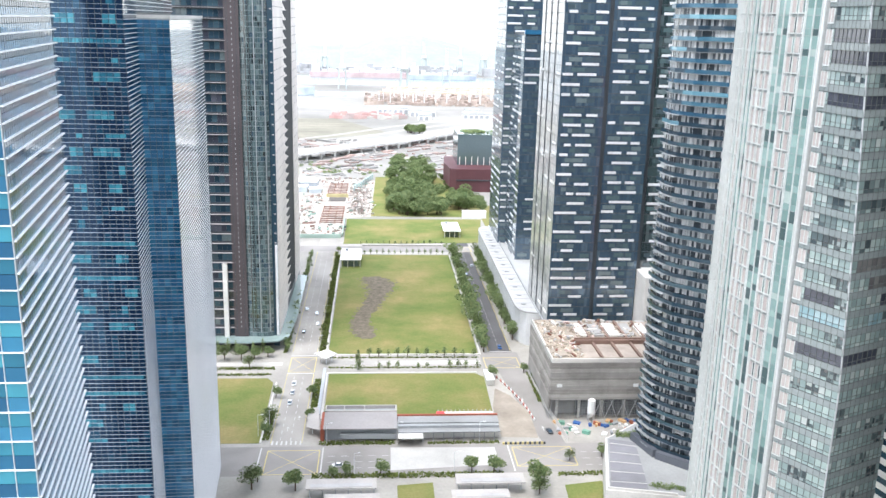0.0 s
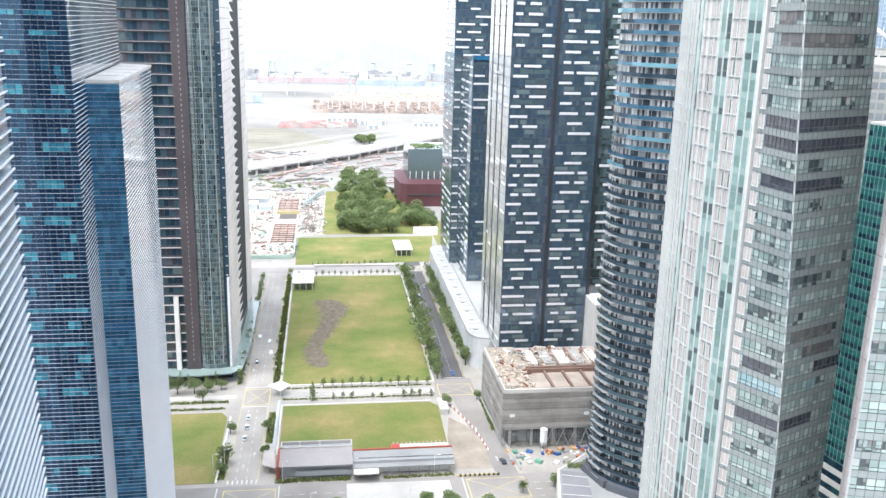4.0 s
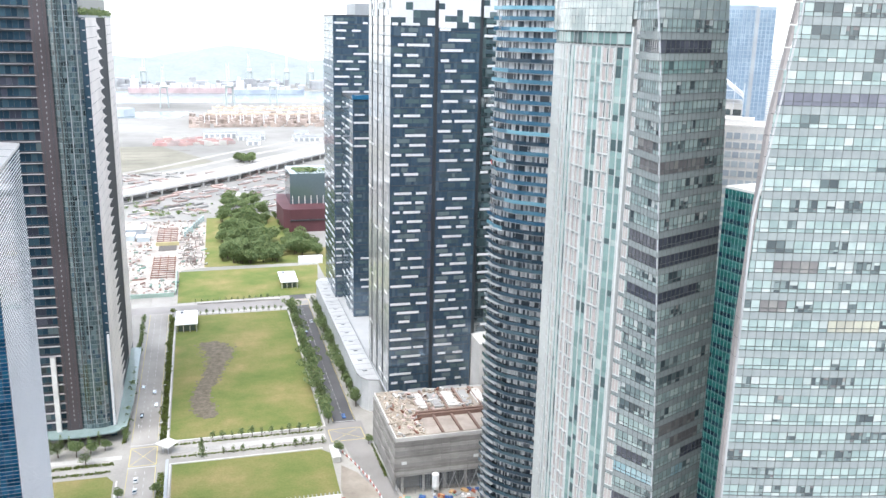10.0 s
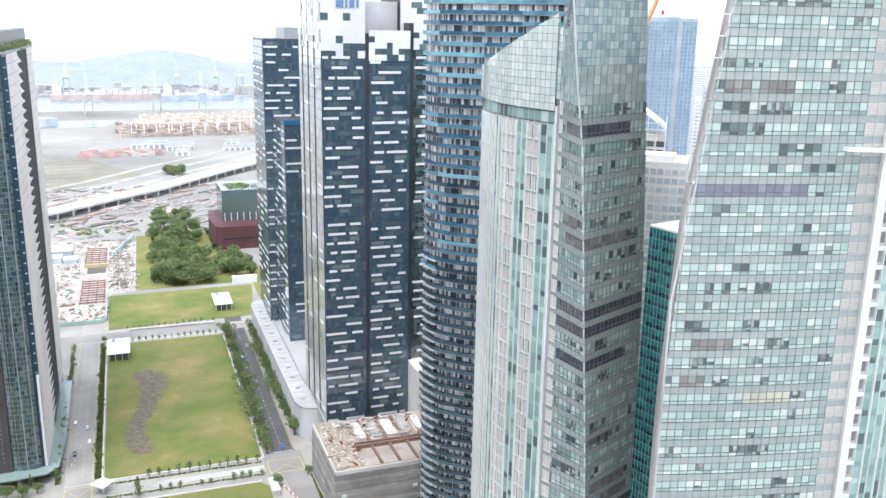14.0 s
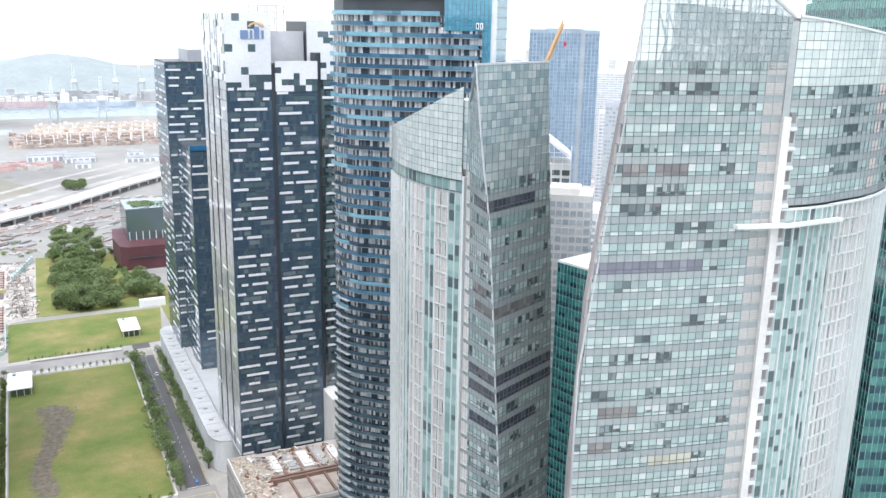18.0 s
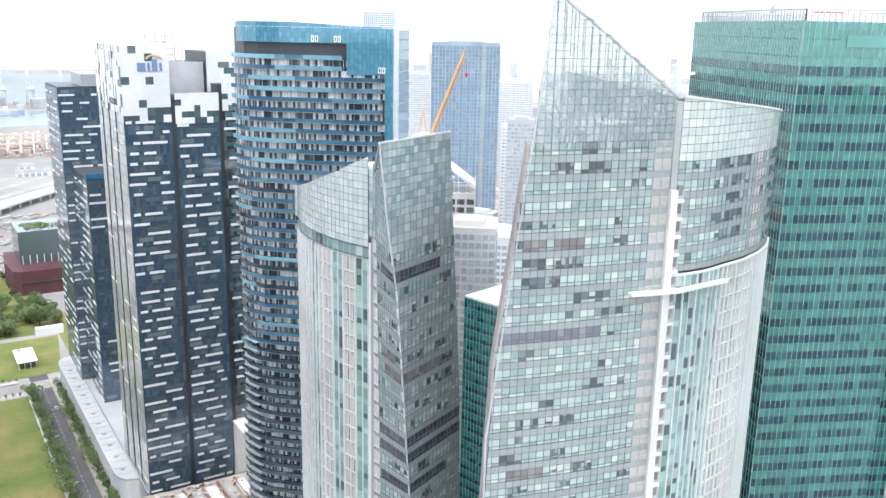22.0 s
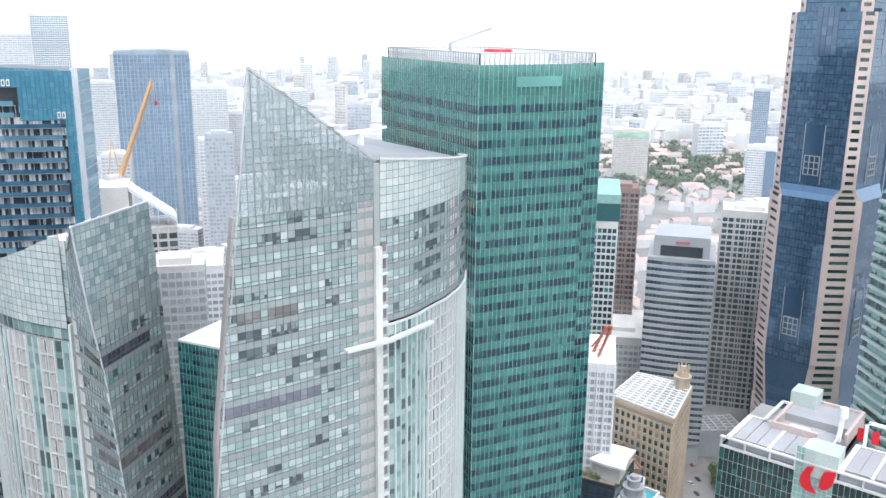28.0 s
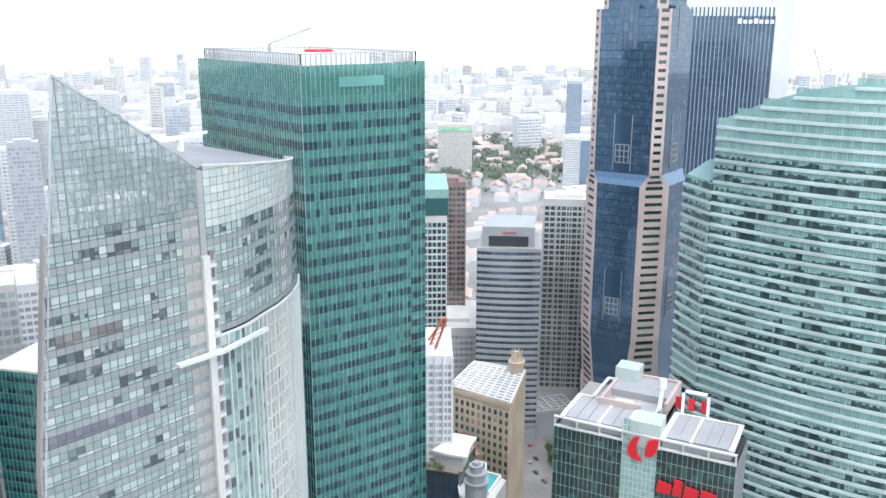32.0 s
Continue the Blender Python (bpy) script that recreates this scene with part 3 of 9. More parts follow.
def brown_tower():
    t = thing("apartment_tower", (-70, 470, 0), "dark brown glass apartment tower with balcony slabs and beige side fins", "apartment tower")
    x0, x1, y0, y1, h = -112, -45.8, 414.0, 536.0, 206.0
    for ca, cb, ch in ((x0, -48.5, h - 1), (-48.5, x1 - 0.4, 196.0)):
        core = Mesh()
        core.box(ca, cb, y0 + 0.5, y1, 0, ch)
        part("core", core, DARKMETAL, t)
    storey, shoulder = 4.75, 196.8
    facade(t, [(x0, y0), (-67.5, y0)], 5.3, h - 2, storey, 2.4, [(0, 1, G_BALDARK)], 1.3, DARKMETAL, 0.1, 0.12, DARKMETAL, 0.14, pick=(80, 150), limit=120, alt=((G_MAUVE, G_MAUVE, G_DIM), 0.25))
    bal, brackets, loggia = Mesh(), Mesh(), Mesh()
    for z in np.arange(24.3 - 3 * storey, h - 2, storey):
        bal.slab((-92, y0), (-66.9, y0), z, z + 0.14, 1.9)
        for o in (0.3, 2.7):
            brackets.box(-64.2, -63.9, y0 - 1.75, y0 - 1.6, z + o, z + o + 0.9)
        loggia.box(-47.2, -46.2, y0 - 0.3, y0 + 0.1, z, z + 0.5)
    part("balcony_slab", bal, SLABGREY, t, kind="stuff")
    pil = Mesh()
    pil.box(-67.5, -60.8, y0 - 1.6, y0 + 0.6, 0, h)
    part("pier", pil, BROWN, t, "dark brown clad pier")
    part("bracket", brackets, GREYCLAD, t, kind="stuff")
    for x in (-66.2, -62.4):
        groove = Mesh()
        groove.box(x, x + 0.25, y0 - 1.68, y0 - 1.6, 5, h)
        part("pier_joint", groove, DARKMETAL, t)
    pillar = Mesh()
    pillar.box(-72.2, -70.0, y0 - 2.4, y0 - 0.2, 0, 43)
    part("pillar", pillar, OFFWHITE, t, "tall white pillar")
    bay_run = Run([(-60.8, y0 - 0.6), (-57.5, y0 - 1.6), (-51.5, y0 - 1.6), (-48.5, y0 - 0.4)])
    facade(t, bay_run, 5.3, h, storey / 2, 1.1, [(0, 1, G_BAY)], 0.3, BAYMETAL, 0.1, 0.1, BAYMETAL, 0.14, pick=(60, 110), limit=280, alt=((G_SMOKE, G_SMOKE, G_BALDARK), 0.3))
    for p, w, mat, nm in ((2.2, 2.4, G_SMOKE, "window_column"), (6.4, 0.35, GREYCLAD, "rib"), (10.8, 0.35, GREYCLAD, "rib")):
        col = Mesh()
        col.slab(bay_run.at(p), bay_run.at(p + w), 8, h - 1, 0.3 if mat is GREYCLAD else 0.17)
        part(nm, col, mat, t)
    slot = Mesh()
    slot.box(-48.5, -45.8, y0 + 0.1, y0 + 0.6, 0, shoulder)
    part("recess", slot, G_BALDARK, t)
    part("loggia_front", loggia, SLABGREY, t, kind="stuff")
    strip = Mesh()
    strip.box(-47.0, -45.9, y0 - 0.9, y0 + 0.08, 6, 52)
    part("corner_panel", strip, CLADWHITE, t)
    # the long side: beige balcony fronts before and behind a stepped dark recess
    facade(t, [(x1, y0 + 0.2), (x1, 458)], 5.3, shoulder, storey, 4.2, [(0, 1, PINKFIN)], 0.22, LOUVREDARK, 0.02, pick=(100, 140), limit=70, name="panel")
    facade(t, [(x1, 503), (x1, y1)], 5.3, shoulder, storey, 4.2, [(0, 1, PINKFIN)], 0.22, LOUVREDARK, 0.02, pick=(100, 140), limit=70, name="panel")
    # the recess is shallow; its near-black colour stands for shade inside
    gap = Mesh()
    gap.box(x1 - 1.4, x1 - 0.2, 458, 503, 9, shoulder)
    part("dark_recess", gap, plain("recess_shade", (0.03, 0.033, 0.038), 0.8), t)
    front = Mesh()
    for z in np.arange(24.3 - 3 * storey, shoulder - 3, storey):
        front.hexa([(x1 - 0.3, 458, z), (x1 + 0.06, 458, z), (x1 + 0.06, 476, z), (x1 - 0.3, 476, z), (x1 - 0.3, 458, z + 3.6), (x1 + 0.06, 458, z + 3.6), (x1 + 0.06, 468, z + 1.4), (x1 - 0.3, 468, z + 1.4)])
    part("balcony_front", front, PINKFIN, t, "beige angled balcony fronts", kind="stuff")
    for ra, rb, rz in ((x0, -48.5, h), (-48.49, x1 + 0.4, 197.0)):
        roof = Mesh()
        roof.box(ra, rb, y0 - 0.3, y1, rz - 0.9, rz)
        part("roof", roof, GREYCLAD, t)
    dice = random.Random(12)
    green = Mesh()
    for k in range(26):
        leaf_cloud(green, dice, (dice.uniform(-48, -46.2), y0 + 1.5 + k * 4.6, 198.4), 2.2, 60, 0.45, 0.9)
    part("roof_planting", green, LEAF, t, "green shrubs along the roof edge", kind="stuff")
    can = Mesh()
    can.prism([(-95, 405), (-60, 404), (-46, 406), (-41, 412), (-39.5, 440), (-40, 520), (x1, 520), (x1, y0), (-95, y0)], 5.0, 5.6)
    part("canopy", can, G_PALE, t, "curved pale glass entrance canopy")
    return t


# ---- black and white office towers on their podium ----


def checker_face(t, rng, run, h0, h1, fh, slots=(), bars=None, share=0.96, glass=G_BLACK):
    """Dark storeys with a white bar or two in each bay."""
    fh = (h1 - h0) / round((h1 - h0) / fh)
    facade(t, run, h0, h1, fh, 1.5, [(0, 1, glass)], 0.35, DARKMETAL, 0.06, name="pane", pick=None)
    r = run if isinstance(run, Run) else Run(run)
    edges = [0.0, *[s for s in slots], r.length]
    joined = Mesh()
    grey = Mesh()
    for k in range(round((h1 - h0) / fh)):
        z = h0 + k * fh
        for a, b in zip(edges, edges[1:]):
            if b - a < 4:
                continue
            spots = []
            if rng.random() < share:
                w = min(rng.uniform(5.0, 11.0), b - a - 1.2)
                s = a + 0.5 if rng.random() < 0.35 else a + 0.5 + rng.random() * max(0.0, b - a - w - 1.0)
                spots.append((s, w))
                if rng.random() < 0.75:
                    u = rng.uniform(2.5, 5.5)
                    if s - a > u + 2:
                        spots.append((a + 0.5 + rng.random() * (s - a - u - 1.5), u))
                    elif b - s - w > u + 2:
                        spots.append((s + w + 1.0 + rng.random() * (b - s - w - u - 1.5), u))
            for s, w in spots:
                p, q = r.at(s), r.at(s + w)
                if bars is not None and len(bars) < 290:
                    bars.append(pane_object("white_panel", p, q, z + 0.3, z + 1.5, CLADWHITE, t, 0.2))
                else:
                    joined.slab(p, q, z + 0.3, z + 1.5, 0.26)
            for _ in range(3 if glass is not G_SIDE else 0):
                w = rng.choice((3.0, 4.5, 6.0))
                s = a + 0.8 + rng.random() * max(0.1, b - a - w - 1.6)
                grey.slab(r.at(s), r.at(min(s + w, b)), z + 2.0, z + 3.9, 0.1 + 0.015 * _, -0.05)
    if joined.v:
        part("white_panel_field", joined, CLADWHITE, t, kind="stuff")
    if grey.v:
        part("grey_panel_field", grey, G_DIM, t, kind="stuff")


def checker_crown(t, rng, run, z0, z1, cell, dark=0.11, ragged=2):
    """White cladding in squares with a few dark ones, ragged at the foot."""
    r = run if isinstance(run, Run) else Run(run)
    white, black = Mesh(), Mesh()
    n, m = max(1, round(r.length / cell)), max(1, round((z1 - z0) / cell))
    cw, ch = r.length / n, (z1 - z0) / m
    for i in range(m):
        for j in range(n):
            edge = i < ragged and rng.random() < 0.55 - 0.2 * i
            tgt = black if edge or rng.random() < dark else white
            tgt.slab(r.at(j * cw), r.at((j + 1) * cw), z0 + i * ch, z0 + (i + 1) * ch, 0.3 if tgt is white else 0.16)
    part("white_cladding", white, CLADWHITE, t, "white square cladding panels", kind="stuff")
    part("dark_opening", black, G_DIM, t, kind="stuff")


def checker_tower():
    rng = random.Random(5)
    x0, y0 = 84.0, 394.0
    t = thing("office_tower", (110, 420, 18), "black glass office tower with scattered white bars and chequered white crown", "office tower")
    for box in ((x0 + 0.4, 104.0, y0 + 0.4, 446, 17, 227), (104.0, 126.0, y0 + 0.5, 446, 17, 207), (126.0, 142.0, y0 + 1.6, 446, 17, 212), (124.8, 140, 405, 440, 200, 226), (104.4, 124.8, 410, 440, 200, 221)):
        core = Mesh()
        core.box(*box)
        part("core", core, DARKMETAL, t)
    bars = []
    checker_face(t, rng, [(x0, y0), (104.4, y0)], 18, 200, 4.6, bars=bars)
    checker_face(t, rng, [(106.2, y0), (126.0, y0)], 18, 198, 4.6, bars=bars)
    checker_face(t, rng, [(128.0, y0 + 1.2), (142, y0 + 1.2)], 18, 200, 4.6, bars=bars, share=0.7, glass=G_SMOKE)
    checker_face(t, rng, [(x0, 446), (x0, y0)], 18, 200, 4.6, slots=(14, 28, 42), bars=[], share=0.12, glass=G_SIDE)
    checker_crown(t, rng, [(x0, y0), (104.4, y0)], 196, 229, 3.3)
    checker_crown(t, rng, [(106.2, y0), (126.0, y0)], 195, 208.5, 2.7)
    checker_crown(t, rng, [(128.0, y0 + 1.2), (142, y0 + 1.2)], 200, 213, 2.6, 0.2)
    checker_crown(t, rng, [(x0, 446), (x0, y0)], 200, 229, 2.9, 0.2)
    checker_crown(t, rng, [(124.4, 404.6), (140.4, 404.6)], 208, 227, 2.7, 0.16, 0)
    wall = Mesh()
    wall.slab((104.5, 409.6), (124.4, 409.6), 207, 221.5, 0.2)
    part("setback_wall", wall, plain("setback_grey", (0.5, 0.51, 0.52), 0.6), t, "grey set-back roof wall")
    checker_crown(t, rng, [(104.4, y0 + 0.2), (104.4, 404)], 209, 229, 2.9, 0.12, 0)
    slots = Mesh()
    for y in (408, 422, 436):
        slots.box(x0 - 0.4, x0 + 0.3, y, y + 0.9, 18, 229)
    part("mullion_slot", slots, DARKMETAL, t)
    frame_ = Mesh()
    for x in (103, 107.5, 112, 116.5):
        frame_.bar((x, 414, 221), (x, 414, 233), 0.5)
        frame_.bar((x, 427, 221), (x, 427, 233), 0.5)
        frame_.bar((x, 414, 233), (x, 427, 233), 0.4)
    for y in (414, 427):
        for z in (224, 227, 230, 233):
            frame_.bar((103, y, z), (116.5, y, z), 0.4)
    part("roof_screen", frame_, OFFWHITE, t, "open steel screen on the roof", kind="stuff")
    # the sign is drawn as plain shapes
    s1, s2 = Mesh(), Mesh()
    for xa, w, h in ((91.0, 3.4, 3.6), (95.3, 1.0, 3.6), (97.2, 2.2, 5.2), (100.4, 1.0, 3.6)):
        s1.box(xa, xa + w, y0 - 0.75, y0 - 0.35, 218.2, 218.2 + h)
    for k in range(10):
        a, b = math.pi * (0.16 + 0.68 * k / 10), math.pi * (0.16 + 0.68 * (k + 1) / 10)
        s2.bar((98.2 - 3.9 * math.cos(a), y0 - 0.55, 221.8 + 3.2 * math.sin(a)), (98.2 - 3.9 * math.cos(b), y0 - 0.55, 221.8 + 3.2 * math.sin(b)), 0.4, 0.8)
    sg = part("sign", s1, plain("dull_blue", (0.16, 0.24, 0.4), 0.5), t, "plain blue sign shapes")
    part("sign_arc", s2, ORANGE, sg, "orange arc over the sign")
    # second tower behind
    t2 = thing("office_tower", (100, 570, 18), "black glass office tower with white bars and a planted roof terrace", "office tower")
    for box in ((82.4, 112, 555.4, 600, 17, 201), (87.4, 112, 513.4, 555.4, 17, 153)):
        core = Mesh()
        core.box(*box)
        part("core", core, DARKMETAL, t2)
    checker_face(t2, rng, [(82, 555), (106, 555)], 153, 200, 4.6, share=1.0)
    checker_face(t2, rng, [(87, 513), (106, 513)], 18, 152, 4.6, bars=[], share=0.25)
    checker_face(t2, rng, [(82, 555), (87, 555)], 18, 153, 4.6, share=0.6)
    checker_face(t2, rng, [(82, 600), (82, 555)], 18, 200, 4.6, slots=(15, 30), share=0.6)
    checker_face(t2, rng, [(87, 555), (87, 513)], 18, 152, 4.6, slots=(15, 30), share=0.6)
    cap = Mesh()
    cap.box(86.7, 108, 512.6, 515.5, 152.6, 155.2)
    part("terrace_rail", cap, G_SKYBLUE, t2, "blue glass terrace edge")
    top = Mesh()
    top.box(96, 112, 556, 590, 201, 208)
    part("roof_block", top, GREYCLAD, t2)
    return t


def podium():
    t = thing("podium", (130, 500, 0), "long low office podium with ribbed glass walls and panelled roof", "podium")
    pl = [(140, 412.5), (200, 412.5), (200, 602), (79, 602), (75, 597), (74, 590), (74, 424), (75.2, 418), (78, 414), (83, 412.5)]
    body = Mesh()
    body.prism(pl, 0, 17.2)
    part("body", body, WHITE, t)
    rf = Mesh()
    rf.prism([(p[0] + (0.6 if p[0] > 100 else -0.6), p[1]) for p in pl], 17.2, 18.0)
    part("roof", rf, plain("pale_roof_panel", (0.43, 0.44, 0.44), 0.7, vary=0.15), t, "pale grey panelled roof")
    ribs = Mesh()
    run = Run([(75, 597), (74, 590), (74, 424), (75.2, 418), (78, 414), (83, 412.5), (140, 412.5)])
    for k in range(int(run.length / 0.9)):
        a, b = run.at(k * 0.9), run.at(k * 0.9 + 0.25)
        ribs.slab(a, b, 0.5, 17.0, 0.35)
    part("wall_rib", ribs, STEEL, t, kind="stuff")
    seam = Mesh()
    for y in np.arange(420, 600, 7.5):
        seam.box(74.5, 83.5, y, y + 0.25, 18.0, 18.12)
    for y in np.arange(425, 590, 15):
        hatch = Mesh()
        hatch.box(77, 79.2, y, y + 2.2, 18.0, 18.5)
        part("roof_hatch", hatch, GREYCLAD, t)
    part("roof_seam", seam, GREYCLAD, t, kind="stuff")
    trough = Mesh()
    trough.box(83.0, 83.6, 394, 600, 18.0, 18.9)
    part("gutter", trough, GREYCLAD, t)


NETS = [plain("grey_netting", (0.3, 0.29, 0.275), 0.9, 0.08, 3.0, 0.3), plain("dark_netting", (0.26, 0.25, 0.235), 0.9, 0.08, 3.0, 0.35), plain("pale_netting", (0.37, 0.355, 0.335), 0.9, 0.08, 3.0, 0.3)]
BEAM = plain("brown_beam", (0.23, 0.15, 0.12), 0.8, vary=0.35)


def building_site():
    rng = random.Random(9)
    t = thing("unfinished_building", (96, 352, 0), "half-built concrete block wrapped in grey scaffold netting", "building site")
    x0, x1, y0, y1, h = 74.2, 134, 329.0, 377.5, 26.5
    core = Mesh()
    core.box(x0 + 1, x1 - 1, y0 + 5, y1 - 1, 0, 25.5)
    part("core", core, CONCRETE, t)
    sl = Mesh()
    for z in (8.6, 13, 17.4, 21.8, 25.5):
        sl.box(x0 + 0.5, x1, y0 + 0.6, y1, z, z + 0.5)
    part("floor_slab", sl, CONCRETE, t)
    for x, y in [(x, y0 + 0.8) for x in np.arange(x0 + 2, x1, 9.5)] + [(x0 + 0.8, y) for y in np.arange(y0 + 9, y1, 9.5)]:
        col = Mesh()
        col.box(x, x + 1.1, y, y + 1.1, 0, 25.5)
        part("column", col, OFFWHITE, t)
    edges = [9.0, 10.1, 11.4, 12.4, 13.6, 15.2, 16.3, 17.6, 18.7, 20.0, 21.2, 22.6, 23.7, 25.2]
    for row, (za, zb) in enumerate(zip(edges, edges[1:])):
        net = Mesh()
        for x in np.arange(x0 - 1, x1 - 3, 4.0):
            net.box(x + 0.03, x + 3.97, y0 - 1.3 - rng.random() * 0.25, y0 - 0.95, za + 0.06, zb)
        for y in np.arange(y0 - 1, y1 - 3, 4.0):
            net.box(x0 - 1.3 - rng.random() * 0.25, x0 - 0.95, y + 0.03, y + 3.97, za + 0.06 - (5 if za < 10 else 0), zb)
        part("netting", net, NETS[(row * 2 + row // 3) % 3], t, "grey scaffold netting sheets")
    props = Mesh()
    for x in np.arange(x0 + 11, x1, 1.3):
        for y in (y0 + 0.3, y0 + 2.2):
            props.bar((x + rng.uniform(-0.2, 0.2), y, 0), (x, y, 8.6), 0.16)
    for z in (2.4, 4.8, 7.0):
        props.bar((x0 + 11, y0 + 0.3, z), (x1, y0 + 0.3, z), 0.16)
    part("prop_field", props, GREYCLAD, t, "grey steel props under the first floor", kind="stuff")
    # dark panel added behind the props as the open storey's shade
    pen = Mesh()
    pen.box(x0 + 11, x1, y0 + 3.6, y0 + 4.8, 0, 8.6)
    part("shade_backing", pen, DARKMETAL, t)
    for a, b in (((x0 - 0.5, y1), (x0 - 0.5, y0 - 0.6)), ((x0 - 0.5, y0 - 0.6), (x1, y0 - 0.6))):
        m = Mesh()
        m.slab(a, b, 25.3, 26.9, 0.3, 0.2)
        part("roof_edge", m, OFFWHITE, t, "pale concrete roof edge")
    for x in (x0 + 1.5, x0 + 33.5):
        m = Mesh()
        m.box(x, x + 2.2, y0 - 1.75, y0 - 1.65, 14.8, 16.2)
        part("blank_sign", m, WHITE, t, "small white sign board")
    sc = Mesh()
    for x in np.arange(x0, x1, 2.0):
        sc.bar((x, y0 - 0.8, 0), (x, y0 - 0.8, 26.6), 0.12)
    for z in np.arange(2, 26, 2.2):
        sc.bar((x0, y0 - 0.8, z), (x1, y0 - 0.8, z), 0.12)
    for y in np.arange(y0, y1, 2.0):
        sc.bar((x0 - 0.8, y, 0), (x0 - 0.8, y, 26.6), 0.12)
    part("scaffold", sc, GREYCLAD, t, "scaffold poles", kind="stuff")
    for k in range(5):
        for a, b in ((92, 95), (97, 94)):
            ramp = Mesh()
            ramp.bar((a + k * 5, y0 - 0.5, 0.5), (b + k * 5, y0 - 0.5, 8.4), 0.25)
            part("brace", ramp, STEEL, t)
    deck = Mesh()
    deck.box(x0, x0 + 13, y0, y1, 26.0, 26.5)
    deck.box(x0 + 13, x1, y0, y0 + 1.2, 26.0, 26.7)
    part("roof_deck", deck, SAND, t)
    bays = Mesh()
    bays.box(x0 + 13, x1 - 1, y0 + 1.2, y1 - 2, 25.6, 26.02)
    part("bay_floor", bays, plain("pinkish_slab", (0.38, 0.33, 0.285), 0.9, 0.1, 1.0, 0.3), t, "bare pinkish concrete bays")
    for x in np.arange(x0 + 20, x1, 8.2):
        beams = Mesh()
        beams.box(x, x + 1.0, y0 + 1, y1 - 3, 26.02, 27.1)
        part("roof_beam", beams, BEAM, t, "rust-coloured roof beam")
    for y in (y0 + 18, y0 + 20.5):
        beams = Mesh()
        beams.box(x0 + 13, x1, y, y + 1.0, 26.0, 27.8)
        part("roof_beam", beams, BEAM, t, "rust-coloured roof beam")
    for k in range(90):
        m = Mesh()
        x, y = x0 + 1 + rng.random() * 12, y0 + 1 + rng.random() * (y1 - y0 - 4)
        if rng.random() < 0.45:
            x = x0 + 14 + rng.random() * 30
            y = y1 - 26 + rng.random() * 24
        a, w, h2 = rng.random() * 3, 0.4 + rng.random() * 1.9, 0.2 + rng.random() * 1.0
        m.bar((x - w * math.cos(a), y - w * math.sin(a), 26.5 + h2 / 2), (x + w * math.cos(a), y + w * math.sin(a), 26.5 + h2 / 2), 0.3 + rng.random() * 0.8, h2)
        part("stacked_material", m, (SAND, CONCRETE, RUST, OFFWHITE, GRANITE)[k % 5], t)
    rubble = Mesh()
    for k in range(420):
        x, y = x0 + 0.8 + rng.random() ** 1.3 * 13, y0 + 1.5 + rng.random() * (y1 - y0 - 4)
        if k % 3 == 0:
            x, y = x0 + 14 + rng.random() * 42, y1 - 25 + rng.random() * 22
        a, w, h2 = rng.random() * 3, 0.2 + rng.random() * 1.1, 0.15 + rng.random() * (1.6 if k % 9 == 0 else 0.7)
        rubble.bar((x - w * math.cos(a), y - w * math.sin(a), 26.45 + h2 / 2), (x + w * math.cos(a), y + w * math.sin(a), 26.45 + h2 / 2), 0.15 + rng.random() * 0.5, h2)
    part("formwork_field", rubble, plain("bleached_timber", (0.5, 0.43, 0.35), 0.8, 0.3, 2.0, 0.5), t, "bleached timber formwork heaps", kind="stuff")
    for k in range(6):
        m = Mesh()
        m.box(x0 + 16 + k * 7, x0 + 21 + k * 7, y1 - 22, y1 - 6, 26.3, 26.9)
        m.box(x0 + 17 + k * 7, x0 + 20 + k * 7, y1 - 20, y1 - 8, 26.9, 27.2)
        part("shutter_panel", m, (OFFWHITE, CONCRETE)[k % 2], t)
    c = thing("tower_crane", (119, 338, 26), "red lattice tower crane rising from the building site", "crane")
    mast, jib = Mesh(), Mesh()
    for sx in (-0.8, 0.8):
        for sy in (-0.8, 0.8):
            mast.bar((119 + sx, 338 + sy, 25), (119 + sx, 338 + sy, 132), 0.25)
    for k in range(26):
        mast.bar((118.2, 337.2, 26 + k * 4), (119.8, 337.2, 30 + k * 4), 0.15)
        mast.bar((118.2, 338.8, 30 + k * 4), (119.8, 338.8, 26 + k * 4), 0.15)
    A, B = Vector((118.6, 337.2, 131)), Vector((113.9, 335.4, 143.1))
    for o in (Vector((-0.7, 0, 0)), Vector((0.7, 0, 0)), Vector((0, 0, 1.1))):
        jib.bar(A + o, B + o * 0.4, 0.3)
    for k in range(7):
        p, q = A.lerp(B, k / 7), A.lerp(B, (k + 1) / 7)
        jib.bar(p + Vector((-0.7, 0, 0)), q + Vector((0.7, 0, 0)), 0.22)
        jib.bar(p + Vector((0.7, 0, 0)), q + Vector((0, 0, 1.1)), 0.22)
    part("mast", mast, RED, c)
    part("jib", jib, RED, c)
    wall = Mesh()
    wall.box(126.4, 143, 379.5, 400, 0, 46)
    w = solid("core_wall", wall, OFFWHITE, "bare pale concrete lift core of a half-built block", "wall")


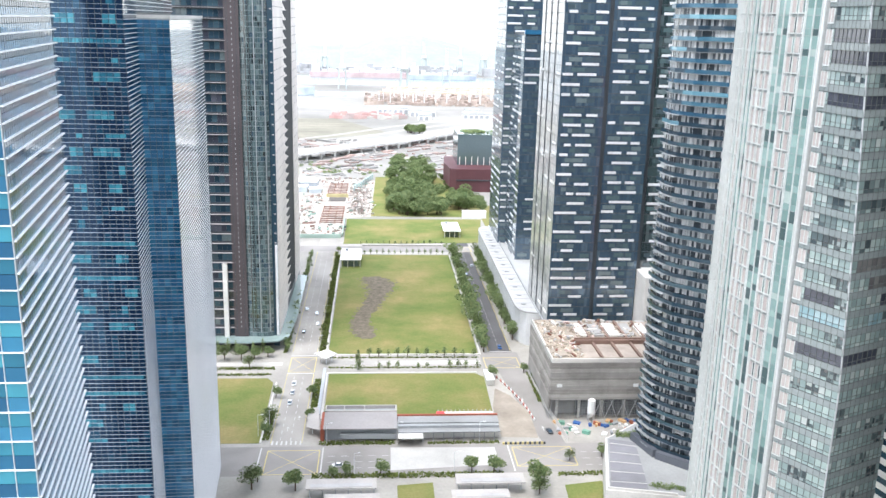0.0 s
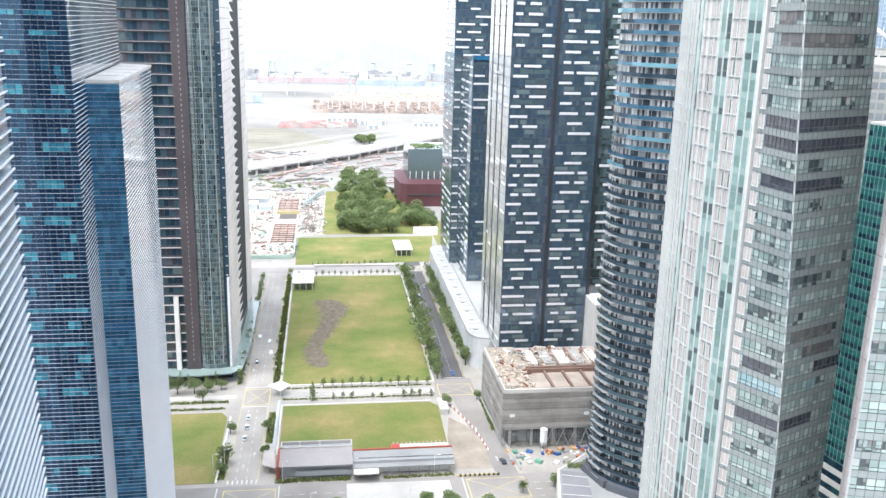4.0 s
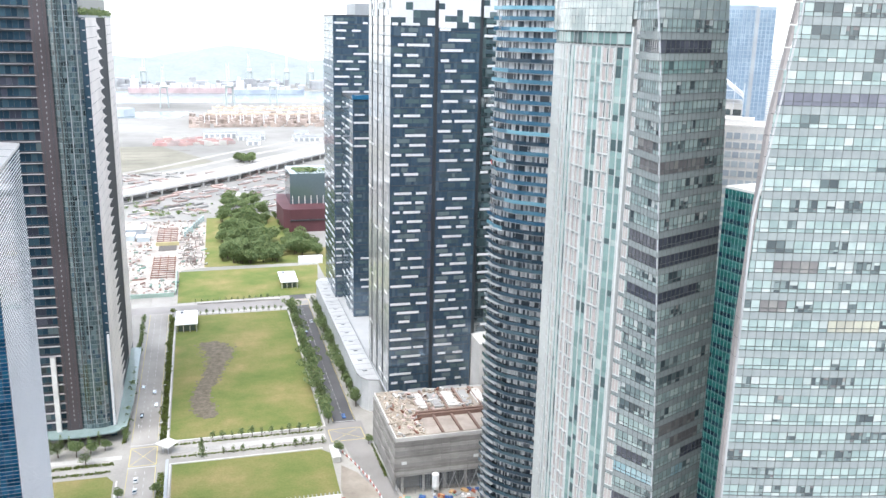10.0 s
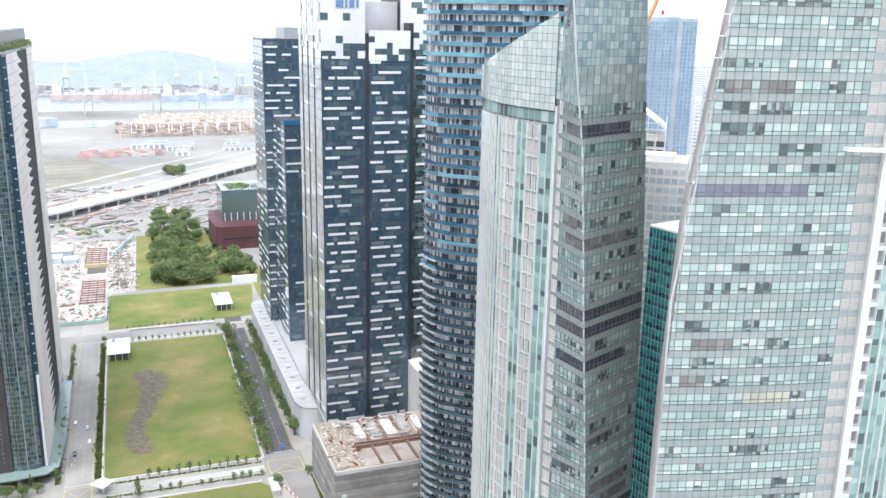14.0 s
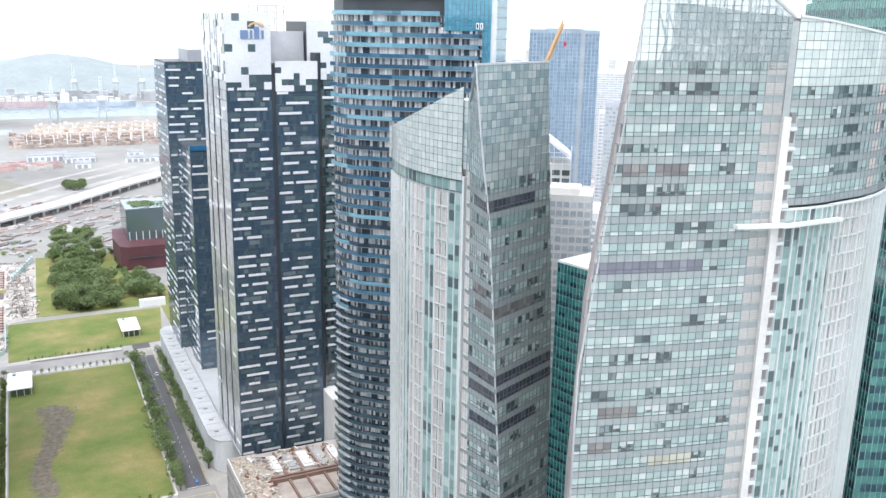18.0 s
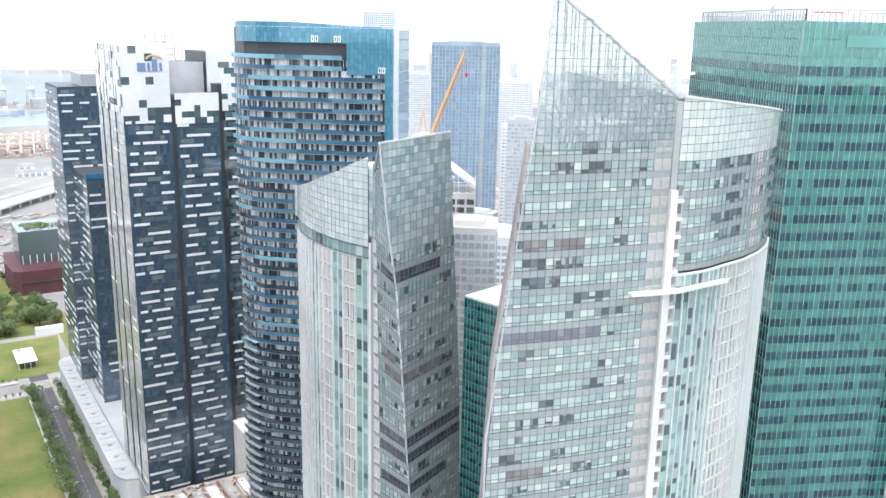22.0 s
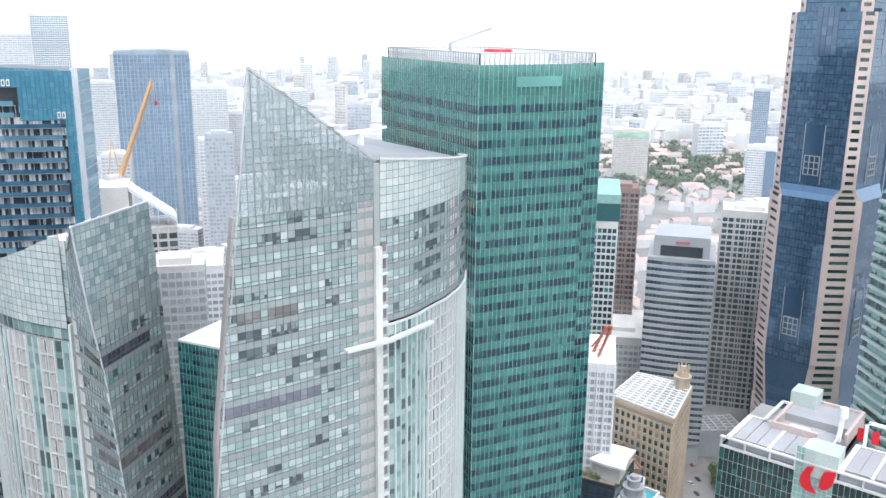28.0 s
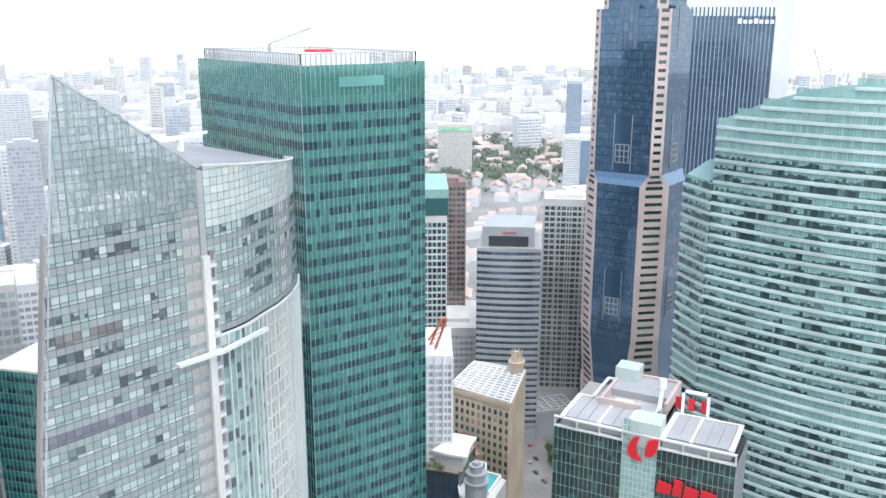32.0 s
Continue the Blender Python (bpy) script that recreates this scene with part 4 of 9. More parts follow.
# ---- curved residential tower with balconies ----
def balcony_tower():
    t = thing("apartment_tower", (118, 280, 0), "curved dark blue apartment tower with stacked glass balconies", "apartment tower")
    pts = [(98.5, 290), (98.6, 281), (101.5, 275), (107, 269.5), (114, 263.5), (122, 257), (130, 250.5), (135.5, 246.5)]
    run = Run(pts)
    core = Mesh()
    core.prism([(p[0] + 0.9, p[1] + 1.2) for p in pts] + [(150, 262), (146, 300), (110, 305)], 12, 238)
    part("core", core, DARKMETAL, t)
    fh = 3.35
    facade(t, [(p[0] + 0.25, p[1] + 0.35) for p in pts], 14, 228.4, fh, 0.85, [(0, 0.25, G_SMOKE), (0.25, 1, G_CURTAIN)], 0.5, DARKMETAL, 0.05, 0.1, CLADWHITE, 0.12, every=4, pick=(150, 175), limit=280)
    tone = random.Random(14)
    for k in range(66):
        z = 14 + k * fh
        if z > 229:
            break
        share = 0.94 if z < 222.5 else 0.73
        m = Mesh()
        out = []
        for i in range(15):
            s = run.length * share * i / 14
            p, q = run.at(s - 0.3), run.at(s + 0.3)
            d = (q - p).normalized()
            o2 = 1.1 * (0.55 if (i + k // 9) % 3 == 1 else 1.0)
            out.append((p + q) / 2 + Vector((d.y, -d.x)) * o2)
        m.strip(out, z, z + 0.22, 0.0, 1.4)
        sl = part("balcony_slab", m, GREYCLAD, t)
        for i in range(4):
            g = Mesh()
            g.strip(out[i * 14 // 4:(i + 1) * 14 // 4 + 1], z + 0.23, z + 1.45, 0.08, 0.02)
            part("balustrade", g, tone.choice((G_BALUSTRADE, G_BALMID, G_BALMID, G_BALDARK, G_BALDARK) if z < 185 else (G_BALUSTRADE, G_BALUSTRADE, G_BALMID, G_BALMID)) if z > 125 else G_BALDARK, sl, "blue glass balustrade")
    tips = Mesh()
    for k in range(0, 36):
        z = 14 + k * fh
        tips.slab((97.2, 284), (99.0, 276.5), z + 0.1, z + 0.3, 1.3)
    part("balcony_tip", tips, GREYCLAD, t, kind="stuff")
    crown = Run([(98.3, 286), (98.5, 281), (101.3, 274.8), (106.8, 269.2), (121.8, 256.7), (135.7, 246.2)])
    facade(t, crown, 14.4, 240, 1.6, 1.3, [(0, 1, G_CROWNBLUE)], 0, None, 0, 0.07, DARKMETAL, 0.1, top=lambda s: 240 - 2.5 * max(0.0, s / crown.length - 0.4), left=lambda z: 0.0 if z > 232 else crown.length * (0.73 if z > 222.4 else 0.945), pick=(229, 240), limit=200)
    for f, z in ((0.53, 234), (0.66, 234), (0.91, 224.6)):
        for o in (0.0, 1.3):
            a = crown.length * f + o
            pane_object("small_window", crown.at(a), crown.at(a + 0.9), z, z + 1.9, WHITE, t, 0.15)
            pane_object("small_window", crown.at(a + 0.25), crown.at(a + 0.65), z + 0.3, z + 1.6, G_SMOKE, t, 0.2)
    edge = Mesh()
    edge.slab((135.2, 246.6), (138.5, 249.5), 14, 239, 0.6)
    part("edge_panel", edge, STEEL, t, "pale vertical edge panel")
    facade(t, [(136, 247), (150, 262)], 14, 238, fh, 2.0, [(0, 1, G_CROWNBLUE)], 0.5, GREYCLAD, 0.1)
    pod = thing("podium", (105, 270, 0), "pale podium with car deck roof under the apartment tower", "podium")
    b = Mesh()
    b.prism([(86, 288), (77, 252), (100, 247), (150, 235), (160, 300), (100, 300)], 0, 11.6)
    part("body", b, OFFWHITE, pod)
    b = Mesh()
    b.prism([(86.6, 287.6), (77.8, 252.6), (100.2, 247.8), (149, 236.0), (159.2, 299.2), (100.4, 299.2)], 11.62, 11.8)
    part("roof", b, ROOFGREY, pod, "grey podium roof")
    b = Mesh()
    for x0, y0, x1, y1 in ((86.3, 287.6, 78.0, 252.6), (78.0, 252.6, 99.6, 247.6)):
        b.bar((x0, y0, 12.0), (x1, y1, 12.0), 0.5, 0.9)
    part("deck_edge", b, OFFWHITE, pod)
    b = Mesh()
    dice = random.Random(8)
    for k in range(16):
        leaf_cloud(b, dice, (91 + k * 0.6, 288 + dice.uniform(0, 5), 12.3), 1.4, 40, 0.3, 0.6)
        leaf_cloud(b, dice, (93.4 + k * 1.1, 252.5 - k * 0.28 + dice.uniform(0, 2), 12.3), 1.3, 40, 0.3, 0.6)
    part("roof_planting", b, LEAF, pod, "green shrubs on the podium roof", kind="stuff")
    d = Mesh()
    d.prism([(87.2, 287), (79, 253.3), (91, 251.5), (96, 284)], 11.82, 12.0)
    part("roof_deck", d, plain("grey_deck", (0.22, 0.22, 0.24), 0.7), pod, "dark grey tiled roof deck")
    e = Mesh()
    for k in range(5):
        f = k / 5 + 0.1
        a, c = Vector((87.2, 287)).lerp(Vector((79, 253.3)), f), Vector((96, 284)).lerp(Vector((91, 251.5)), f)
        e.bar((a.x, a.y, 12.05), (c.x, c.y, 12.05), 0.25, 0.12)
    part("deck_joint", e, OFFWHITE, pod)
    curb = Mesh()
    curb.slab((97, 287.5), (101, 273.5), 9.5, 14.5, 2.2)
    curb.slab((101, 273.5), (113, 262), 9.5, 14.5, 2.2)
    curb.slab((113, 262), (137, 243), 9.5, 14.5, 2.2)
    part("parapet", curb, plain("slate_panel", (0.10, 0.11, 0.13), 0.5), pod, "dark slate parapet band")


# ---- the two sail-shaped residential towers ----
RIBWHITE = plain("weathered_white", (0.6, 0.625, 0.61), 0.5, vary=0.12)
LOUVRE = plain("beige_louvre", (0.47, 0.44, 0.41), 0.6, vary=0.15)
PINKPANEL = plain("pinkish_panel", (0.46, 0.415, 0.39), 0.6, vary=0.15)
BACKGREY = plain("pale_backing", (0.34, 0.365, 0.355), 0.6, vary=0.12)
G_SLIT = panes("slit_window", [(0, (0.07, 0.1, 0.1)), (0.35, (0.16, 0.24, 0.225)), (0.65, (0.28, 0.38, 0.355)), (0.9, (0.42, 0.46, 0.44))], 0.08, 1.6)


def curtain(t, run, z0, floors, fh, bay, band, seed, left=None, right=None, pick=None, limit=0, dark=0.17, special=(), mull=0.07):
    """Glass storeys: a grey spandrel, a low and a tall row of panes, lived-in rooms that look darker.
    run: a Run, or a function of the height that gives one. special: (storey, (material, from, to)) in shares of the run."""
    dice = random.Random(seed)
    glass, bands, rails, ribs, made = {}, Mesh(), Mesh(), Mesh(), 0
    for k in range(floors):
        za = z0 + k * fh
        way = run if isinstance(run, Run) else run(za)
        n = max(1, round(way.length / bay))
        bw = way.length / n
        lo = left(za) if left else 0.0
        hi = right(za) if right else way.length
        bands.strip(way.cut(lo, hi), za, za + band, 0.1, 0.05)
        low = za + band + (fh - band) * 0.33
        rails.strip(way.cut(lo, hi), low - 0.035, low + 0.035, 0.11, 0.0)
        rails.strip(way.cut(lo, hi), za + band - 0.04, za + band + 0.04, 0.13, 0.0)
        rails.strip(way.cut(lo, hi), za - 0.03, za + 0.04, 0.13, 0.0)
        rule = [r for f, r in special if f == k]
        room, width = "pale", 0
        for j in range(n):
            width -= 1
            if width <= 0:
                width = dice.choice((1, 2, 2, 3, 3, 4))
                u = dice.random()
                room = "dark" if u < dark * 0.5 else "mixed" if u < dark * 2.0 else "pale"
            sa, sb = max(j * bw, lo), min((j + 1) * bw, hi)
            if sb - sa < 0.25:
                continue
            if sa > lo + 0.2:
                ribs.slab(way.at(sa - mull / 2), way.at(sa + mull / 2), za, za + fh, 0.13, 0.0)
            a, b = way.at(sa + 0.05), way.at(sb - 0.05)
            top = {"pale": G_PALE, "dark": G_ROOM, "mixed": dice.choice((G_ROOM, G_ROOM, G_PALE, G_BLIND))}[room]
            base = G_PALE if top is not G_ROOM or dice.random() < 0.45 else G_ROOM
            ruled = False
            for mat, f0, f1 in rule:
                if f0 <= (j + 0.5) / n <= f1:
                    top = base = mat
                    ruled = True
            for u0, u1, mat in ((za + band + 0.06, low - 0.05, base), (low + 0.05, za + fh - 0.05, top)):
                if pick and pick[0] <= za < pick[1] and made < limit:
                    pane_object("pane", a, b, u0, u1, mat, t, 0.02)
                    made += 1
                elif mat is G_ROOM and not ruled:
                    c = a.lerp(b, dice.choice((0.35, 0.5, 0.65)))
                    v = u0 + (u1 - u0) * dice.uniform(0.3, 0.8)
                    field = glass.setdefault(mat, Mesh())
                    field.slab(a, c.lerp(a, 0.04), u0, u1, 0.05, 0.03)
                    field.slab(c, b, u0, v, 0.05, 0.03)
                    glass.setdefault(dice.choice((G_ROOM, G_ROOM, G_BRONZE, G_PALE)), Mesh()).slab(c, b, v + 0.04, u1, 0.05, 0.03)
                else:
                    glass.setdefault(mat, Mesh()).slab(a, b, u0, u1, 0.05, 0.03)
            if top is G_ROOM and room == "mixed" and not ruled and dice.random() < 0.3:
                h = dice.uniform(0.3, 0.7)
                glass.setdefault(G_BLIND, Mesh()).slab(a.lerp(b, 0.05), b.lerp(a, 0.05), za + fh - 0.05 - h * (za + fh - low), za + fh - 0.06, 0.09, -0.06)
    for mat, m in glass.items():
        part("pane_field", m, mat, t, kind="stuff")
    part("spandrel_field", bands, SPANDREL, t, kind="stuff")
    part("rail_field", rails, MULLION, t, kind="stuff")
    part("mullion_field", ribs, MULLION, t, kind="stuff")


def between(z, table):
    """The value at height z of a short table of (height, value)."""
    for (z0, v0), (z1, v1) in zip(table, table[1:]):
        if z <= z1:
            return v0 + (v1 - v0) * max(0.0, (z - z0) / (z1 - z0))
    return table[-1][1]


def ribbed_curve(t, pts, z0, z1, fh, rng, pick, pattern, limit=200):
    """Columns between white ribs, by pattern: A green glass, B pinkish panel with a slit window."""
    run = Run(pts)
    fh = (z1 - z0) / round((z1 - z0) / fh)
    n = len(pattern)
    w = run.length / n
    backing, panels, sills, ribs, joined, made = Mesh(), Mesh(), Mesh(), Mesh(), {}, 0
    backing.strip(run.cut(0, run.length), z0, z1, 0.0, 0.1)
    for j, kind in enumerate(pattern):
        a, b = run.at(j * w), run.at((j + 1) * w)
        for k in range(round((z1 - z0) / fh)):
            z = z0 + k * fh
            if kind == "A":
                cells = [(0.0, 1.0, 0.06, fh * 0.34, G_AQUA), (0.0, 1.0, fh * 0.36, fh - 0.04, G_AQUA)]
            else:
                u = 0.62 if (j + k) % 5 else 0.5
                cells = [(u + 0.03, 0.95, 0.55, fh - 0.35, G_SLIT)]
                panels.slab(a.lerp(b, 0.05), a.lerp(b, u), z + 0.5, z + fh - 0.3, 0.14, 0.0)
                sills.slab(a, b, z + 0.28, z + 0.46, 0.34)
                sills.slab(a.lerp(b, u - 0.01), a.lerp(b, u + 0.03), z + 0.46, z + fh - 0.2, 0.26)
            for f0, f1, lo, hi, mat in cells:
                p, q = a.lerp(b, f0), a.lerp(b, f1)
                if pick[0] <= z < pick[1] and made < limit:
                    pane_object("pane", p, q, z + lo, z + hi, mat, t, 0.06)
                    made += 1
                else:
                    joined.setdefault(mat, Mesh()).slab(p, q, z + lo, z + hi, 0.08)
        edge = j % 2 == 0 or pattern[j - 1] != kind
        s0, s1 = (j * w - 0.13, j * w + 0.13) if edge else (j * w - 0.06, j * w + 0.06)
        ribs.slab(run.at(s0), run.at(s1), z0, z1, 0.5 if edge else 0.36)
    ribs.slab(run.at(run.length - 0.2), run.at(run.length), z0, z1, 0.5)
    part("backing", backing, BACKGREY, t)
    part("pinkish_panel", panels, PINKPANEL, t, "pinkish wall panels", kind="stuff")
    part("sill_field", sills, RIBWHITE, t, kind="stuff")
    part("white_rib", ribs, RIBWHITE, t, "white vertical ribs")
    for mat, m in joined.items():
        part("pane_field", m, mat, t, kind="stuff")


def sail_low():
    rng = random.Random(21)
    t = thing("apartment_tower", (88, 160, 0), "sail-shaped glass apartment tower with white ribs and a glass crown", "apartment tower")
    curve = arc((77.4, 186), (78.6, 152.4), 3.0, 10)
    pier, foot = Vector((78.8, 150.8)), Vector((71.1, 134.8))
    along = Vector((21.3, 9.8)).normalized()
    face = Run([foot, foot + along * 34])
    lean = ((96, 15.3), (125, 13.0), (150, 10.3), (170, 8.2), (190, 6.0), (205, 2.9), (220, 0.4))
    far_end = ((100, 31.1), (135, 30.4), (165, 28.8), (190, 26.2), (219, 23.2))

    def corner_at(z):
        """The corner leans out along the right-hand face towards the top."""
        return face.at(between(z, lean))

    core = Mesh()
    levels = [0.0] + [95.0 + 6 * k for k in range(17)] + [197.0]
    for z in levels:
        c, e = corner_at(z) + Vector((1.3, 1.6)), face.at(between(z, far_end) - 0.5) + Vector((-0.4, 0.9))
        q = pier.lerp(corner_at(z), 0.4) + Vector((1.0, 0.3))
        ring = [(78.0, 186), *[(p[0] + 0.7, p[1]) for p in curve[1:]], tuple(q), tuple(c), tuple(e), (104, 172), (92, 192)]
        core.v += [(u, v, z) for u, v in ring]
    n = len(ring)
    for r in range(len(levels) - 1):
        core.f += [(r * n + c, r * n + (c + 1) % n, (r + 1) * n + (c + 1) % n, (r + 1) * n + c) for c in range(n)]
    core.f += [tuple(range(n - 1, -1, -1)), tuple(range(len(core.v) - n, len(core.v)))]
    part("core", core, MULLION, t)
    ribbed_curve(t, curve, 3, 193.2, 3.55, rng, (100, 130), "ABABBABAABBBAABBAA")
    facade(t, curve, 193.2, 196, 2.8, 1.9, [(0.1, 0.92, G_AQUA)], 0.25, BACKGREY, 0.12, 0.2, BACKGREY, 0.14)
    piers = Mesh()
    piers.slab((78.55, 152.2), (78.66, 151.6), 0, 197, 0.35, 0.5)
    part("white_pier", piers, RIBWHITE, t, "white vertical pier")
    fh = 195.5 / 55
    tinted = [(43, (G_MAUVE, 0.2, 1)), (42, (G_MAUVE, 0.2, 1)), (40, (G_MAUVE, 0.2, 1)), (53, (G_MAUVE, 0.4, 1)), (52, (G_AQUA, 0.35, 1)), (47, (G_BRONZE, 0.4, 1)),
              (48, (G_BRONZE, 0.3, 0.8)), (35, (G_ROOM, 0.4, 0.75)), (29, (G_SKYPALE, 0.15, 1)), (30, (G_MAUVE, 0.2, 0.8)), (27, (G_MAUVE, 0.15, 1)), (33, (G_ROOM, 0.2, 0.6)), (34, (G_ROOM, 0.3, 0.7))]
    curtain(t, lambda z: Run([pier, corner_at(z + 2)]), 3, 55, fh, 1.25, 1.3, 300, special=tinted, pick=(156, 180), limit=110)
    cols, frames = Mesh(), Mesh()
    for k in range(55):
        z = 3 + k * fh
        wr = Run([pier, corner_at(z + 2)])
        cols.slab(wr.at(0.25), wr.at(1.9), z + 1.0, z + fh - 0.25, 0.2)
        for u in (0.2, 1.05, 1.9):
            frames.slab(wr.at(u - 0.06), wr.at(u + 0.06), z + 0.8, z + fh - 0.15, 0.28)
        frames.slab(wr.at(0.1), wr.at(2.0), z + 0.75, z + 0.98, 0.3)
    part("pinkish_panel", cols, PINKPANEL, t, kind="stuff")
    part("panel_frame", frames, RIBWHITE, t, kind="stuff")
    tinted = [(43, (G_MAUVE, 0, 1)), (42, (G_MAUVE, 0, 1)), (40, (G_MAUVE, 0, 0.66)), (53, (G_MAUVE, 0, 0.6)), (52, (G_AQUA, 0, 0.55)), (47, (G_BRONZE, 0, 0.62)),
              (46, (G_ROOM, 0.62, 0.7)), (35, (G_ROOM, 0.5, 0.62)), (36, (G_ROOM, 0.4, 0.55)), (27, (G_MAUVE, 0.4, 0.7)), (29, (G_SKYPALE, 0.6, 0.72)), (30, (G_MAUVE, 0.7, 0.9)), (31, (G_BRONZE, 0.55, 0.85)), (32, (G_BRONZE, 0.45, 0.8)), (41, (G_ROOM, 0.42, 0.52))]
    curtain(t, face, 3, 55, fh, 1.36, 1.3, 4, left=lambda z: between(z + 2, lean), right=lambda z: between(z, far_end), pick=(100, 150), limit=270, special=tinted)
    # crown screens
    side, grid = Mesh(), Mesh()
    for k in range(14):
        z = 198.4 + k * 1.5
        wr = Run([(78.5, 153.2), pier, corner_at(z)])
        for j in range(9):
            if z > 210.2 + 9.2 * ((j + 0.5) / 9) ** 0.8:
                continue
            p, q = wr.at(wr.length * (j + 0.02) / 9), wr.at(wr.length * (j + 0.98) / 9)
            side.slab(p, q, z + 0.03, z + 1.47, 0.05)
            grid.slab(p, q, z - 0.04, z + 0.04, 0.1)
            grid.slab(wr.at(wr.length * j / 9 - 0.03), wr.at(wr.length * j / 9 + 0.03), z, z + 1.5, 0.1)
    part("crown_pane", side, G_CROWNBOX, t, kind="stuff")
    part("crown_grid", grid, MULLION, t, kind="stuff")
    facade(t, face, 198.4, 205.4, 1.75, 2.0, [(0, 1, G_SCREENPALE)], 0.2, SPANDREL, 0.1, 0.08, MULLION, 0.1, left=lambda z: between(z, lean), right=lambda z: between(z, far_end))
    facade(t, face, 205.4, 219.4, 1.4, 1.36, [(0, 1, G_CROWNBOX)], 0.07, MULLION, 0.08, 0.06, MULLION, 0.08, gap=0.02, left=lambda z: between(z, lean), right=lambda z: between(z, far_end), pick=(206, 218), limit=100)
    crown = Run([(77.0, 187), *[(p[0] - 0.3, p[1]) for p in curve]])
    facade(t, crown, 196, 215, 1.5, 1.4, [(0, 1, G_CROWN)], 0.07, MULLION, 0.08, 0.06, MULLION, 0.08, gap=0.02, top=lambda s: 203.5 + 11.0 * (s / crown.length) ** 1.5)
    back = Mesh()
    back.prism([(78.2, 186), (79.2, 153), (79.0, 141.0), (91.0, 146.6), (103, 172), (92, 191)], 197, 201.5)
    back.prism([(83, 147), (90.5, 149.5), (94, 166), (83, 166)], 201.5, 211)
    part("crown_core", back, OFFWHITE, t)
    cap = Mesh()
    p, q = corner_at(219.4), face.at(between(219, far_end))
    cap.bar((p.x, p.y, 219.5), (q.x, q.y, 219.5), 0.3, 0.35)
    cap.bar((pier.x, pier.y, 211.4), (p.x, p.y, 219.5), 0.3, 0.35)
    part("edge_trim", cap, STEEL, t)
    cap = Mesh()
    heights = [3, 96, 110, 125, 137, 150, 160, 170, 180, 190, 198, 205, 212, 219.4]
    for za, zb in zip(heights, heights[1:]):
        cap.bar((*corner_at(za), za), (*corner_at(zb), zb), 0.22)
    part("edge_trim", cap, STEEL, t)


def sail_high():
    rng = random.Random(22)
    t = thing("apartment_tower", (118, 130, 0), "tall glass apartment tower with a pointed sail-shaped crown", "apartment tower")
    a0, mid = Vector((68.0, 121.5)), Vector((116.6, 108.6))
    face = Run(arc(a0, mid, 1.2, 12))
    L = face.length

    def left_end(z):
        return 16.0 + max(0.0, z - 150) * 0.043 + max(0.0, z - 182) * 0.086

    def top_edge(s):
        return 245.5 - (s - left_end(245)) * 0.71

    core = Mesh()
    rings = []
    for z in (0.0, 168.0, 219.0):
        p = face.at(left_end(z) + 0.6)
        rings.append([(p.x + 0.3, p.y + 1.3), (92.5, 116.6), (104, 113.4), (116.6, 110.2), (131, 110.8), (146, 113.8), (157, 120.4), (160.5, 127), (152, 147), (122, 137), (p.x + 14, 125)])
        core.v += [(u, v, z) for u, v in rings[-1]]
    for r in (0, 11):
        core.f += [(r + c, r + (c + 1) % 11, r + 11 + (c + 1) % 11, r + 11 + c) for c in range(11)]
    core.f += [tuple(range(10, -1, -1)), tuple(range(22, 33))]
    part("core", core, MULLION, t)
    lilac = panes("lilac_glass", [(0, (0.16, 0.165, 0.2)), (0.5, (0.19, 0.195, 0.235)), (0.85, (0.23, 0.235, 0.27))], 0.08, 1.7)
    tinted = [(55, (lilac, 0, 0.73)), (60, (G_BRONZE, 0.43, 0.51)), (60, (G_BRONZE, 0.545, 0.65)), (59, (G_ROOM, 0.42, 0.5)), (58, (G_ROOM, 0.42, 0.5)), (48, (G_ROOM, 0.36, 0.46)), (47, (G_BRONZE, 0.4, 0.55)),
              (45, (G_BRONZE, 0.37, 0.47)), (44, (G_CREAM, 0.6, 0.78)), (65, (G_ROOM, 0.64, 0.68)), (65, (G_ROOM, 0.74, 0.76)), (64, (G_ROOM, 0.63, 0.75)), (64, (G_ROOM, 0.85, 0.88)), (52, (G_ROOM, 0.7, 0.78))]
    curtain(t, face, 2, 66, 3.318, 1.45, 1.3, 8, dark=0.17, left=left_end, right=lambda z: L - 4.4, pick=(170, 200), limit=290, special=tinted)
    bay = Run([face.at(L - 4.4), face.at(L - 0.7)])
    facade(t, bay, 2, 221, 3.318, 1.6, [(0, 1, LOUVRE)], 1.3, SPANDREL, 0.1, 0.12, BACKGREY, 0.16)
    slats = Mesh()
    for k in range(66):
        for u in (0.9, 1.35, 1.8, 2.25):
            slats.slab(bay.at(0.12), bay.at(bay.length - 0.12), 2 + k * 3.318 + 0.6 + u, 2 + k * 3.318 + 0.68 + u, 0.14)
        slats.slab(bay.at(0.0), bay.at(bay.length), 2 + k * 3.318 + 1.18, 2 + k * 3.318 + 1.36, 0.2)
    part("louvre_slat", slats, BACKGREY, t, kind="stuff")
    # pinkish end wall behind the glass edge
    flank = Mesh()
    for k in range(66):
        q = []
        for za in (2 + k * 3.318 + 0.05, 2 + k * 3.318 + 3.27):
            p = face.at(left_end(za))
            w = 0.15 + 0.15 * min(1.0, za / 200)
            q += [(p.x - w, p.y + 0.55, za), (p.x - 0.1, p.y + 0.1, za), (p.x + 0.6, p.y + 1.2, za), (p.x + 0.4, p.y + 2.4, za)]
        flank.hexa(q)
    part("flank_panel", flank, plain("dull_pink_stone", (0.33, 0.305, 0.29), 0.6, vary=0.2), t, "dull pinkish stone end panels", kind="stuff")
